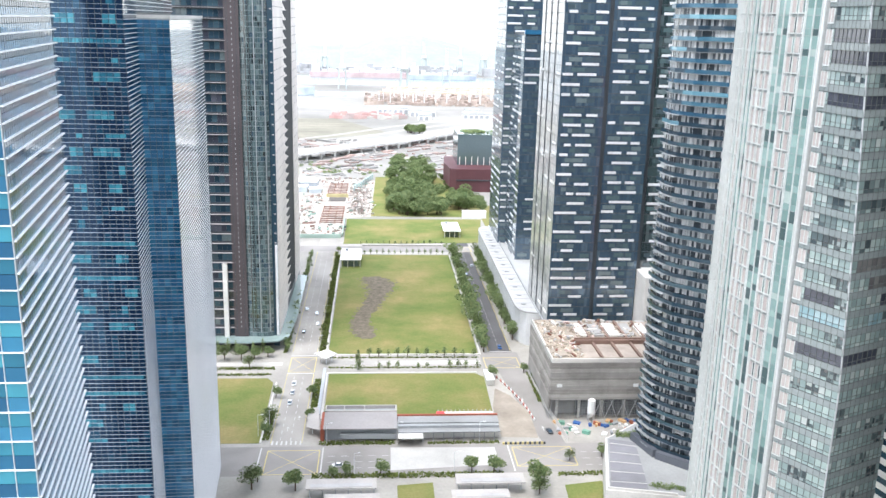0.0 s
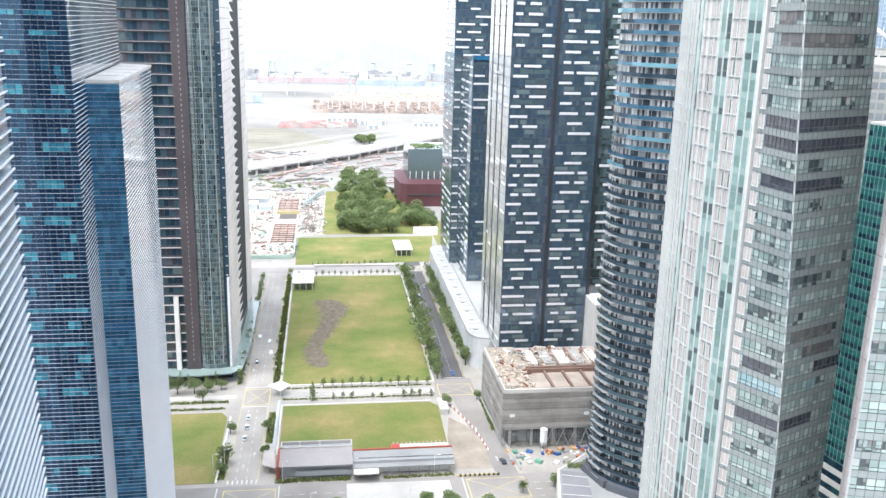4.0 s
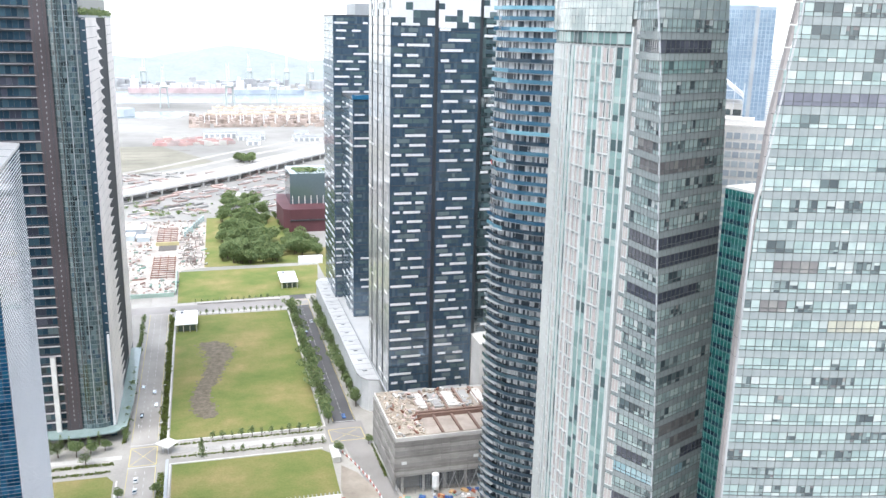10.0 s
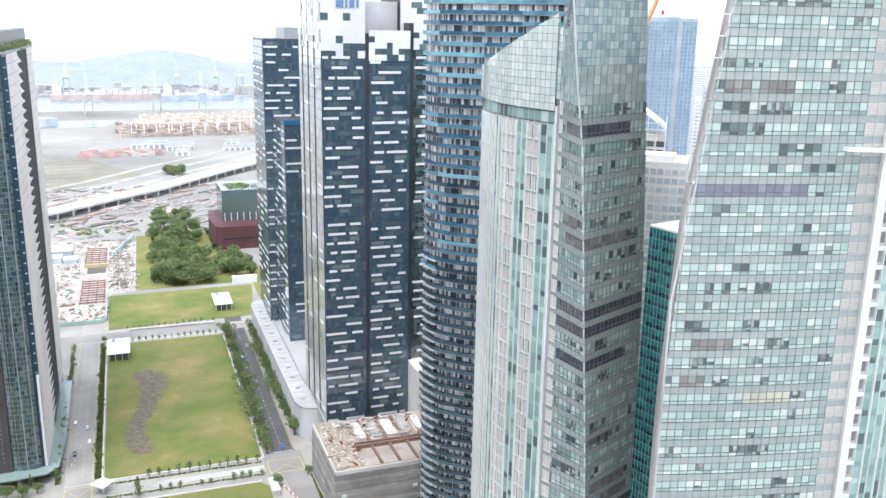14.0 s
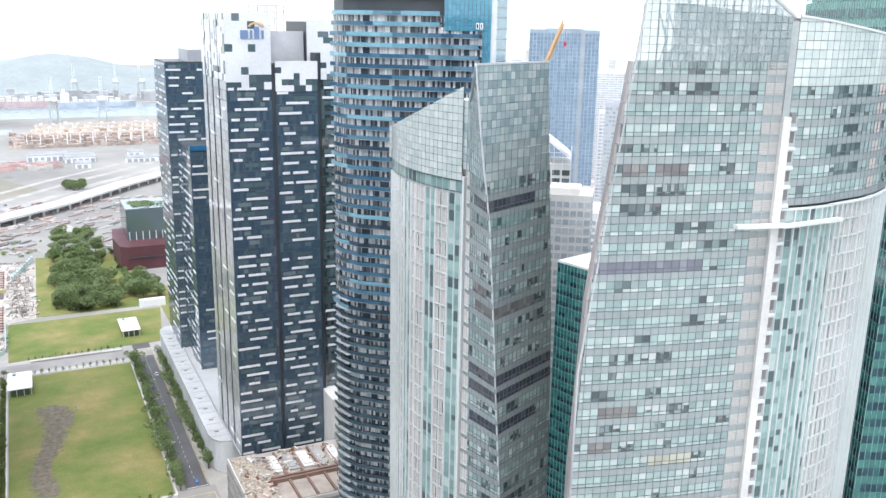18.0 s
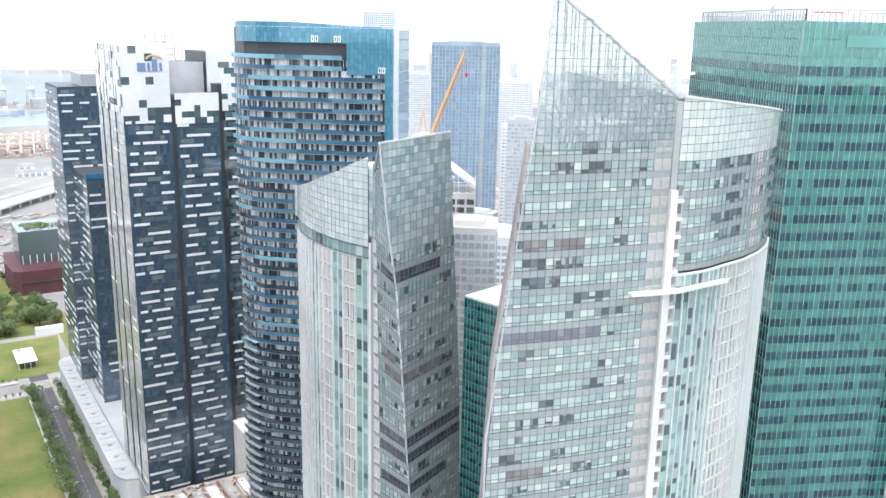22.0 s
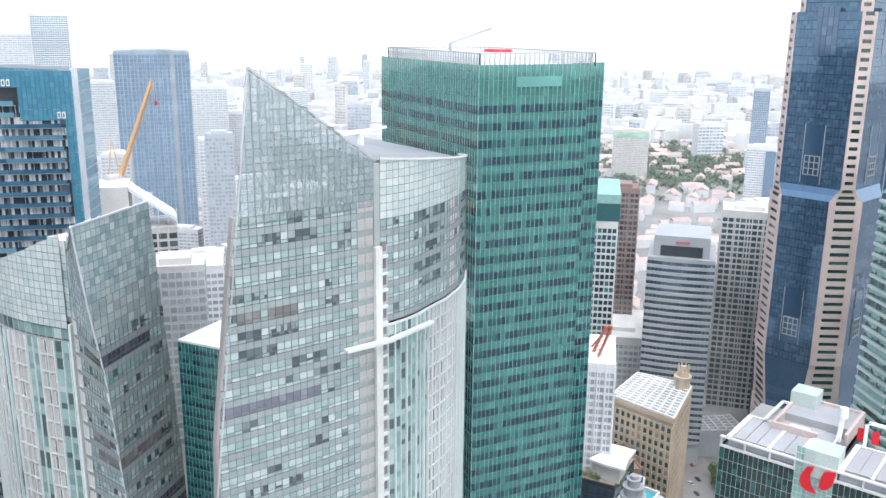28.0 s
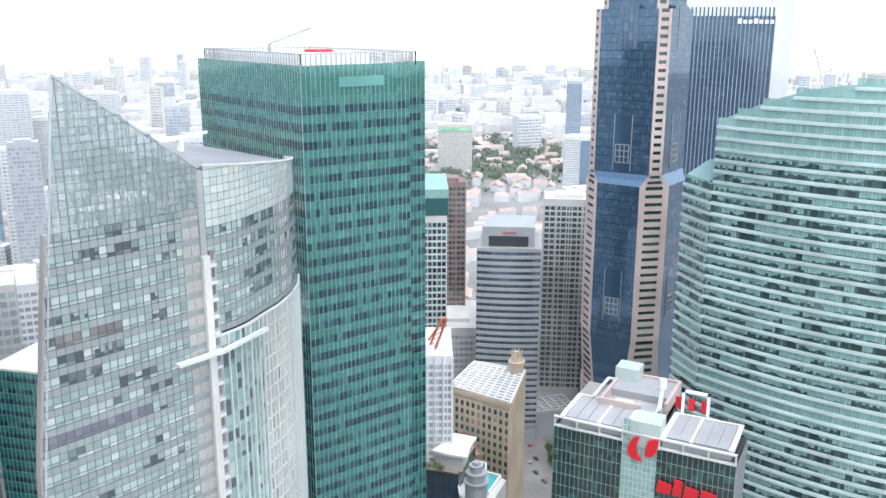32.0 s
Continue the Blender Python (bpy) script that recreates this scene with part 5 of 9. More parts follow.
    facade(t, face, 219.8, 246, 1.25, 1.3, [(0, 1, G_SCREEN)], 0.055, MULLION, 0.1, 0.05, MULLION, 0.1, gap=0.02, left=left_end, right=lambda z: L - 0.4, top=top_edge, pick=(228, 246), limit=120)
    tr = Mesh()
    p, q = face.at(left_end(245)), face.at(L)
    tr.bar((p.x, p.y, 245.4), (q.x, q.y, 228.2), 0.45)
    r = face.at(left_end(100))
    tr.bar((p.x, p.y, 245.4), (r.x, r.y, 168), 0.3)
    tr.bar((r.x, r.y, 168), (r.x, r.y, 2), 0.3)
    for k in range(14):
        s = left_end(245) + 0.8 + k * 1.6
        h = top_edge(s)
        u = face.at(s)
        tr.bar((u.x + 0.5, u.y + 1.2, 219), (u.x + 0.5, u.y + 1.2, h - 0.5), 0.2)
        if h > 224:
            v = face.at(min(s + 1.6, L))
            tr.bar((u.x + 0.5, u.y + 1.2, 219), (v.x + 0.5, v.y + 1.4, 224), 0.2)
            tr.bar((v.x + 0.5, v.y + 1.2, 224), (u.x + 0.5, u.y + 1.4, min(229, h)), 0.2)
    deck = Mesh()
    p = face.at(left_end(219) + 1.2)
    deck.prism([(p.x + 0.9, p.y + 1.8), (104, 114.2), (116, 110.8), (117, 134), (118, 136), (p.x + 14, 124)], 219.02, 219.4)
    deck.box(100, 104, 116, 121, 219.4, 222.5)
    deck.box(106, 113, 115, 124, 219.4, 223.5)
    part("crown_deck", deck, OFFWHITE, t, "pale deck with plant housings behind the crown glass")
    part("crown_frame", tr, STONEPALE, t, "steel frame behind the crown glass")
    # white spine with its stub slabs, and the arm
    sp = Mesh()
    sp.slab(face.at(L - 0.75), (117.3, 108.4), 0, 212, 1.0, 0.4)
    hp = Mesh()
    hp.slab(face.at(L - 0.5), (117.5, 108.5), 212.02, 227.6, 0.1, 0.6)
    part("spine_head", hp, BACKGREY, t)
    part("white_spine", sp, OFFWHITE, t, "off-white vertical spine")
    niche = Mesh()
    niche.slab((117.5, 108.4), (119.0, 108.25), 0, 212, 0.35, 0.4)
    part("niche_wall", niche, BACKGREY, t)
    holes = Mesh()
    for k in range(63):
        z = 4 + k * 3.318
        m = Mesh()
        m.slab((117.3, 108.4), (118.7, 108.25), z, z + 0.55, 0.9)
        part("spine_ledge", m, RIBWHITE, t)
        holes.slab((117.65, 108.4), (118.6, 108.3), z + 1.2, z + 3.0, 0.42)
    part("niche_window", holes, G_BRONZE, t, kind="stuff")
    arm = Mesh()
    arm.bar((107.8, 108.2, 193.8), (118, 106.4, 193.5), 1.4, 0.6)
    arm.bar((118, 106.4, 193.5), (131.8, 107.2, 193.4), 1.2, 0.6)
    part("arm", arm, RIBWHITE, t, "white horizontal arm")
    cv = arc((117.6, 108.5), (131.6, 108.7), 0.9, 5) + [Vector(p) for p in ((139.3, 109.9), (147, 112.4), (153.2, 115.4), (158.8, 119.4), (162.3, 124.3))]
    crv = Run(cv)
    ribbed_curve(t, cv, 2, 195.8, 3.318, rng, (120, 150), "AAAAAAAAABBBBBBBBAAAAAAAAAAAAAA")
    tinted = [(k, (G_ROOM, 0.28 - 0.05 * (k % 3), 0.42)) for k in range(1, 6)] + [(k, (PINKPANEL, 0.47, 0.55)) for k in range(6)] + [(k, (G_SLIT, 0.64, 0.98)) for k in range(6)]
    curtain(t, crv, 196.6, 6, 3.4, 1.5, 1.3, 61, special=tinted, dark=0.1, pick=(195, 216), limit=150)
    facade(t, crv, 217, 229, 1.5, 1.5, [(0, 1, G_CROWN)], 0.07, MULLION, 0.08, 0.06, MULLION, 0.08, gap=0.02, top=lambda s: 228.4 - 5.5 * s / crv.length)
    lip = Mesh()
    lip.strip(crv.cut(0, crv.length), 195.8, 196.2, 0.5)
    part("cornice", lip, RIBWHITE, t, "white curved cornice")
    coping = Mesh()
    for k in range(17):
        q, r = crv.at(crv.length * k / 16), crv.at(crv.length * k / 16 + 0.2)
        o = Vector((r.y - q.y, q.x - r.x)).normalized() * 0.25 if k < 16 else o
        za = 228.4 - 5.5 * k / 16
        coping.v += [(q.x + o.x, q.y + o.y, za - 0.1), (q.x + o.x, q.y + o.y, za + 0.25), (q.x - o.x, q.y - o.y, za + 0.25), (q.x - o.x, q.y - o.y, za - 0.1)]
    for k in range(16):
        coping.f += [(4 * k + c, 4 * k + 4 + c, 4 * k + 4 + (c + 1) % 4, 4 * k + (c + 1) % 4) for c in range(4)]
    coping.f += [(3, 2, 1, 0), (64, 65, 66, 67)]
    part("coping", coping, OFFWHITE, t)
    roof = Mesh()
    roof.prism([(117, 109.2), (131, 109.8), (146, 113.4), (160, 124), (152, 150), (118, 140)], [217] * 6, [228.2, 226.9, 225.4, 222.8, 226.5, 231.0])
    part("roof", roof, plain("zinc_roof", (0.235, 0.24, 0.245), 0.5, 0.08, 1.0, 0.2), t, "grey sloping metal roof")
    dav = Mesh()
    dav.bar((133, 128, 227), (133, 128, 230.5), 1.0)
    dav.bar((133, 128, 230.5), (137.4, 124.6, 231.4), 0.7, 0.5)
    dav.bar((133, 128, 230.5), (129, 131, 230.0), 1.2, 0.8)
    g = thing("roof_crane", (133, 128, 227), "white window-cleaning crane on the tower roof", "crane")
    part("jib", dav, WHITE, g)
    return t


# ---- green glass tower and its neighbours ----
SPANGREEN = plain("green_spandrel", (0.05, 0.17, 0.15), 0.3)
MULLGREEN = plain("green_metal", (0.3, 0.46, 0.43), 0.4)


STONEPALE = plain("grey_paint", (0.42, 0.43, 0.43), 0.6)


def green_tower():
    t = thing("office_tower", (218, 155, 0), "square green glass office tower with dark window bands", "office tower")
    tl, tn, tr = Vector((213.6, 195.4)), Vector((186.3, 136.4)), Vector((222.5, 119.8))
    fl = tl + (tr - tn)
    c = (tl + tr) / 2
    d_ = (tr - tn).normalized()
    o_ = Vector((-d_.y, d_.x))
    m_ = tr - d_ * 5.3
    n0, n1 = m_ + o_ * 7, tr + o_ * 7 + d_ * 5.4
    inn = [c + (p - c) * 0.985 for p in (tl, tn, m_, n0, n1, fl + d_ * 5.4)]
    core = Mesh()
    core.prism([tuple(p) for p in inn], 0, 241)
    part("core", core, DARKMETAL, t)
    for a, b, pk in ((tl, tn, (190, 205)), (tn, m_, (150, 200)), (n0, n1, None)):
        facade(t, [a, b], 0.35, 233.93, 4.58, 1.45, [(0, 0.5, G_TEALDARK), (0.5, 1, G_TEAL)], 0.35, SPANGREEN, 0.1, 0.09, MULLGREEN, 0.14, pick=pk, limit=290, split=pk is not None and pk[0] == 150, seed=17)
        facade(t, [a, b], 233.93, 242.4, 4.2, 1.45, [(0, 0.5, G_TEAL), (0.5, 1, G_TEAL)], 0.2, SPANGREEN, 0.1, 0.1, MULLGREEN, 0.14)
    ret = Mesh()
    ret.slab(m_, m_ + o_ * 7, 0, 242.4, 0.05, 0.2)
    part("return_wall", ret, G_TEAL, t)
    d = (tr - tn).normalized()
    sg = Mesh()
    sg.slab(tn + d * 11.2, tn + d * 25.8, 236.5, 239.2, 0.3)
    part("blank_sign", sg, plain("pale_green_panel", (0.12, 0.3, 0.27), 0.4), t, "pale green blank sign panel")
    roof = Mesh()
    roof.prism([tuple(p) for p in inn], 241, 241.6)
    part("roof", roof, OFFWHITE, t)
    rail = Mesh()
    ins = [c + (p - c) * 0.93 for p in (tl, tn, tr, fl)]
    for a, b in zip(ins, ins[1:] + ins[:1]):
        n = int((b - a).length / 1.5)
        for k in range(n + 1):
            p = a.lerp(b, k / n)
            rail.bar((p.x, p.y, 241.6), (p.x, p.y, 245.2), 0.3)
        for z in (242.6, 243.2, 243.8, 245.2):
            rail.bar((a.x, a.y, z), (b.x, b.y, z), 0.3, 0.2 if z < 245 else 0.4)
    part("roof_rail", rail, STONEPALE, t, "pale steel rail round the roof")
    plant = Mesh()
    plant.prism([tuple(c + (p - c) * 0.55) for p in (tl, tn, tr, fl)], 241.6, 244.6)
    part("plant_deck", plant, WHITE, t)
    pad = Mesh()
    pad.cone((c.x + 4, c.y - 2, 244.6), (c.x + 4, c.y - 2, 245.4), 4.6, 4.2, 20)
    part("red_roof_pad", pad, RED, t)
    cr = Mesh()
    cr.bar((c.x - 4, c.y + 10, 244.6), (c.x - 4, c.y + 10, 247), 0.8)
    cr.bar((c.x - 4, c.y + 10, 247), (c.x + 6, c.y + 2, 251.5), 0.5)
    g = thing("roof_crane", (c.x - 4, c.y + 10, 244.6), "grey window-cleaning crane on the tower roof", "crane")
    part("jib", cr, GREYCLAD, g)
    # lower green block behind the sail towers
    t2 = thing("office_block", (170, 215, 0), "green glass office block with a white roof parapet", "office block")
    a, b = Vector((163.2, 244.0)), Vector((173.0, 204.0))
    n = (b - a).normalized()
    o = Vector((-n.y, n.x))
    pl = [a, b, b + o * 34, a + o * 34]
    core = Mesh()
    core.prism([tuple(p) for p in pl], 0, 147)
    part("core", core, DARKMETAL, t2)
    facade(t2, [a, b], 38, 147.3, 3.9, 1.5, [(0, 0.45, G_TEALDARK), (0.45, 1, G_TEAL)], 0.5, SPANGREEN, 0.1, 0.1, MULLGREEN, 0.12, pick=(90, 120), limit=200)
    facade(t2, [a + o * 34, a], 38, 147.3, 3.9, 3, [(0, 0.45, G_TEALDARK), (0.45, 1, G_TEAL)], 0.5, G_TEAL, 0.1)
    facade(t2, [a, b], 12, 38, 4.3, 3, [(0, 1, G_TEALDARK)], 2.0, OFFWHITE, 0.3)
    r = Mesh()
    r.prism([tuple(p) for p in pl], 147, 148)
    part("roof", r, OFFWHITE, t2)
    pod = Mesh()
    pod.prism([(110, 200), (134, 182), (150, 205), (160, 240), (128, 250)], 0, 9)
    solid("low_roof", pod, OFFWHITE, "pale flat podium roof between the towers", "podium")


def tan_building():
    t = thing("office_building", (367, 162, 0), "old tan stone office building with rows of green windows", "office building")
    nl, nr, fr, fl = Vector((351.5, 176)), Vector((346.5, 142.0)), Vector((386, 150.5)), Vector((384.5, 178.5))
    core = Mesh()
    core.prism([tuple(p) for p in (nl, nr, fr, fl)], 0, 81)
    part("core", core, TAN, t)
    win = panes("green_window", [(0, (0.05, 0.12, 0.11)), (0.6, (0.08, 0.2, 0.18)), (0.9, (0.4, 0.36, 0.3))], 0.1)
    for a, b in ((nl, nr), (nr, fr)):
        facade(t, [a, b], 2, 78, 4.2, 3.2, [(0.0, 0.78, win)], 0.9, TAN, 0.35, 1.2, TAN, 0.5, pick=(30, 78), limit=140, name="window", gap=0.25)
    par = Mesh()
    for a, b in ((nl, nr), (nr, fr), (fr, fl), (fl, nl)):
        par.slab(a, b, 80.2, 82.4, 0.7, 0.5)
    part("parapet", par, TAN, t, "tan stone parapet")
    bed = Mesh()
    bed.prism([tuple(p) for p in (nl.lerp(fr, 0.02), nr.lerp(fl, 0.02), fr.lerp(nl, 0.02), fl.lerp(nr, 0.02))], 81.0, 81.3)
    part("roof_bed", bed, CONCRETE, t)
    for k in range(13):
        per = Mesh()
        f = k / 12
        a, b = nl.lerp(fl, f), nr.lerp(fr, f)
        per.bar((a.x, a.y, 83.2), (b.x, b.y, 83.2), 0.8, 0.5)
        part("pergola_bar", per, WHITE, t, "white roof pergola bar")
    for k in range(9):
        per = Mesh()
        f = k / 8
        a, b = nl.lerp(nr, f), fl.lerp(fr, f)
        per.bar((a.x, a.y, 82.8), (b.x, b.y, 82.8), 0.8, 0.5)
        part("pergola_bar", per, WHITE, t, "white roof pergola bar")
    tur = Mesh()
    cx, cy = 382.0, 153.5
    tur.cone((cx, cy, 79), (cx, cy, 88), 3.8, 3.6, 12)
    tur.cone((cx, cy, 88), (cx, cy, 89), 4.3, 4.3, 12)
    tur.cone((cx, cy, 89), (cx, cy, 91.5), 3.0, 2.8, 12)
    for k in range(8):
        u = (cx + 2.5 * math.cos(k * 0.785), cy + 2.5 * math.sin(k * 0.785))
        tur.cone((*u, 91.5), (*u, 94.6), 0.6, 0.3, 6)
    tur.cone((cx, cy, 91.5), (cx, cy, 94.0), 1.6, 1.2, 10)
    part("turret", tur, TAN, t, "round tan stone turret")


def red_letter_building():
    t = thing("office_building", (252, 56, 0), "dark green glass office block with white roof panels and red sign", "office building")
    p0, p1, q0 = Vector((242.6, 84.2)), Vector((241.4, 28.2)), Vector((278.6, 84.6))
    core = Mesh()
    core.prism([(243, 83.8), (241.9, 28.6), (262, 28.6), (262, 53), (278, 53), (278, 84.2)], 0, 129)
    part("core", core, DARKMETAL, t)
    s_a, s_b = 22.3, 33.0
    run = Run([p0, p1])
    for a, b in ((0, s_a), (s_b, run.length)):
        facade(t, [run.at(a), run.at(b)], 40, 129.5, 4.1, 1.5, [(0, 0.5, G_GREEN), (0.5, 1, G_GREEN)], 0.1, GREYCLAD, 0.12, 0.09, GREYCLAD, 0.14, pick=(92, 129), limit=150)
    facade(t, [run.at(s_a), run.at(s_b)], 40, 137, 2.05, 1.4, [(0, 1, G_MINT)], 0.08, OFFWHITE, 0.3, 0.08, OFFWHITE, 0.33, pick=(105, 137), limit=90)
    facade(t, [p1, (262, 28.2)], 40, 129.5, 4.1, 1.5, [(0, 0.5, G_GREEN), (0.5, 1, G_GREEN)], 0.12, GREYCLAD, 0.12, 0.1, GREYCLAD, 0.16)
    facade(t, [q0, p0], 40, 129.5, 4.1, 1.5, [(0, 0.5, G_GREEN), (0.5, 1, G_GREEN)], 0.1, GREYCLAD, 0.12, 0.09, GREYCLAD, 0.14)
    edge = Mesh()
    edge.slab(run.at(0), run.at(s_a), 129.5, 130.1, 0.6, 0.4)
    edge.slab(run.at(s_b), p1, 129.5, 130.1, 0.6, 0.4)
    edge.slab(p0, p1, 132.5, 133.0, 0.7, 0.4)
    for s in (0.2, 7.4, 14.8, 22, 33.2, 40.5, 47.8, 55.6):
        a, b = run.at(s), run.at(s + 0.4)
        edge.slab(a, b, 129.5, 132.98, 0.68, 0.3)
    part("parapet", edge, OFFWHITE, t, "white framed parapet")
    for bed in ([(243.2, 62), (262, 62), (262, 82), (243.2, 82)], [(242.4, 30), (262, 30), (262, 50), (242.4, 50)]):
        core2 = Mesh()
        core2.prism(bed, 130, 132.4)
        part("roof_bed", core2, GREYCLAD, t)
    panel = plain("grey_roof_panel", (0.36, 0.365, 0.375), 0.5, vary=0.15)
    for y0 in (62.4, 65.9, 70.4, 73.9, 77.4, 31.0, 34.4, 37.8, 42.2, 45.6):
        m = Mesh()
        m.box(243.4, 260.4, y0, y0 + 3.3, 132.6, 133.1)
        part("roof_panel", m, panel, t)
    for y0, w in ((61.2, 1.1), (69.3, 1.0), (80.9, 1.6), (29.3, 1.5), (41.2, 0.9), (49.0, 1.6)):
        m = Mesh()
        m.box(242.3, 261.2, y0, y0 + w, 132.6, 133.35)
        part("roof_bar", m, OFFWHITE, t)
    for y0, y1 in ((61.2, 82.5), (29.3, 50.6)):
        m = Mesh()
        m.box(260.5, 261.6, y0, y1, 132.5, 133.4)
        part("roof_bar", m, OFFWHITE, t)
    deck = Mesh()
    deck.box(261.8, 278, 53.2, 84, 129.02, 131.0)
    part("rear_roof", deck, CONCRETE, t)
    lift = Mesh()
    lift.prism([(241.6, 50.4), (250, 50.8), (250, 59.9), (241.6, 59.6)], 129, 137)
    part("lift_head", lift, plain("pale_green_cladding", (0.48, 0.55, 0.52), 0.4), t, "pale green lift head")
    way = Mesh()
    way.box(250, 262, 55.4, 60.4, 129, 134.4)
    part("roof_walk", way, panel, t)
    rim = plain("pinkish_parapet", (0.55, 0.45, 0.42), 0.7)
    for x0, x1, y0, y1 in ((257, 283, 73.2, 74.2), (262, 283, 53.2, 54.2), (282, 283, 54.2, 73.2), (257, 258, 60.4, 73.2)):
        m = Mesh()
        m.box(x0, x1, y0, y1, 129, 135.2)
        part("plant_parapet", m, rim, t)
    m = Mesh()
    m.box(258, 268, 60.6, 73.2, 129, 132.0)
    part("plant_floor", m, CONCRETE, t)
    m = Mesh()
    m.box(268, 282, 54.2, 73.2, 129, 134.4)
    part("plant_deck", m, panel, t)
    m = Mesh()
    m.box(260, 263, 64, 70, 132, 133.6)
    part("plant_unit", m, OFFWHITE, t)
    m = Mesh()
    m.box(276, 283.5, 66.5, 74.4, 134.4, 139)
    part("stair_head", m, bpy.data.materials["pale_green_cladding"], t)
    for x0, x1, y0, y1, z0, z1 in ((262, 262.9, 40.2, 41.1, 131, 141), (262, 262.9, 48, 48.9, 131, 141), (262, 262.9, 40.2, 48.9, 140.2, 141), (259.5, 276.5, 76.2, 77, 134, 134.7), (275.8, 276.6, 74.2, 77, 134, 134.7)):
        m = Mesh()
        m.box(x0, x1, y0, y1, z0, z1)
        part("roof_frame", m, WHITE, t, "white steel roof frame")
    g = thing("roof_crane", (258, 54.6, 134.4), "white window-cleaning mast on the roof", "crane")
    m = Mesh()
    m.bar((258, 54.8, 134.2), (259.5, 54.6, 141.5), 1.1)
    m.cone((259.5, 54.6, 141.5), (259.7, 54.6, 144.5), 1.4, 1.2, 10)
    m.bar((254, 55, 134.6), (258.4, 54.8, 136.4), 0.5)
    part("mast", m, WHITE, g)
    # sign drawn as plain red shapes
    def plate(pts, x0, x1):
        m = Mesh()
        n = len(pts)
        m.v = [(x0, y, z) for y, z in pts] + [(x1, y, z) for y, z in pts]
        m.f = [tuple(range(n)), tuple(range(2 * n - 1, n - 1, -1))] + [(k, n + k, n + (k + 1) % n, (k + 1) % n) for k in range(n)]
        return m

    x = 241.0
    part("sign", plate([(58.3, 131.9), (56.3, 132.7), (57.1, 130.2), (57.2, 128.2), (56.6, 126.4), (55.0, 124.7), (57.4, 124.8), (59.1, 125.6), (59.9, 127.2), (59.7, 129.0), (59.0, 130.8)], x - 0.6, x), RED, t, "plain red sign shape")
    part("sign", plate([(53.7, 131.8), (52.4, 132.5), (50.6, 132.8), (50.7, 130.8), (51.2, 128.6), (52.2, 127.0), (53.6, 126.4), (54.5, 126.9), (54.5, 128.6), (54.2, 130.4)], x - 0.6, x), RED, t, "plain red sign shape")
    for y, w, h in ((50.4, 4.2, 3.8), (45.6, 2.6, 5.4), (42.4, 4.2, 3.8), (37.6, 4.4, 3.8)):
        m = Mesh()
        m.hexa([(240.3, y, 116), (240.3, y - w, 116), (240.9, y - w, 116), (240.9, y, 116), (240.3, y - 0.5, 116 + h), (240.3, y - w - 0.3, 116 + h - 0.6), (240.9, y - w - 0.3, 116 + h - 0.6), (240.9, y - 0.5, 116 + h)])
        part("sign_shape", m, RED, t, "plain red sign block")
    m = Mesh()
    for y in (33.5, 37.5, 41.5):
        m.box(263.0, 263.4, y + 7.4, y + 9.4, 134, 138)
    part("rear_sign", m, RED, t, "plain red sign shapes")


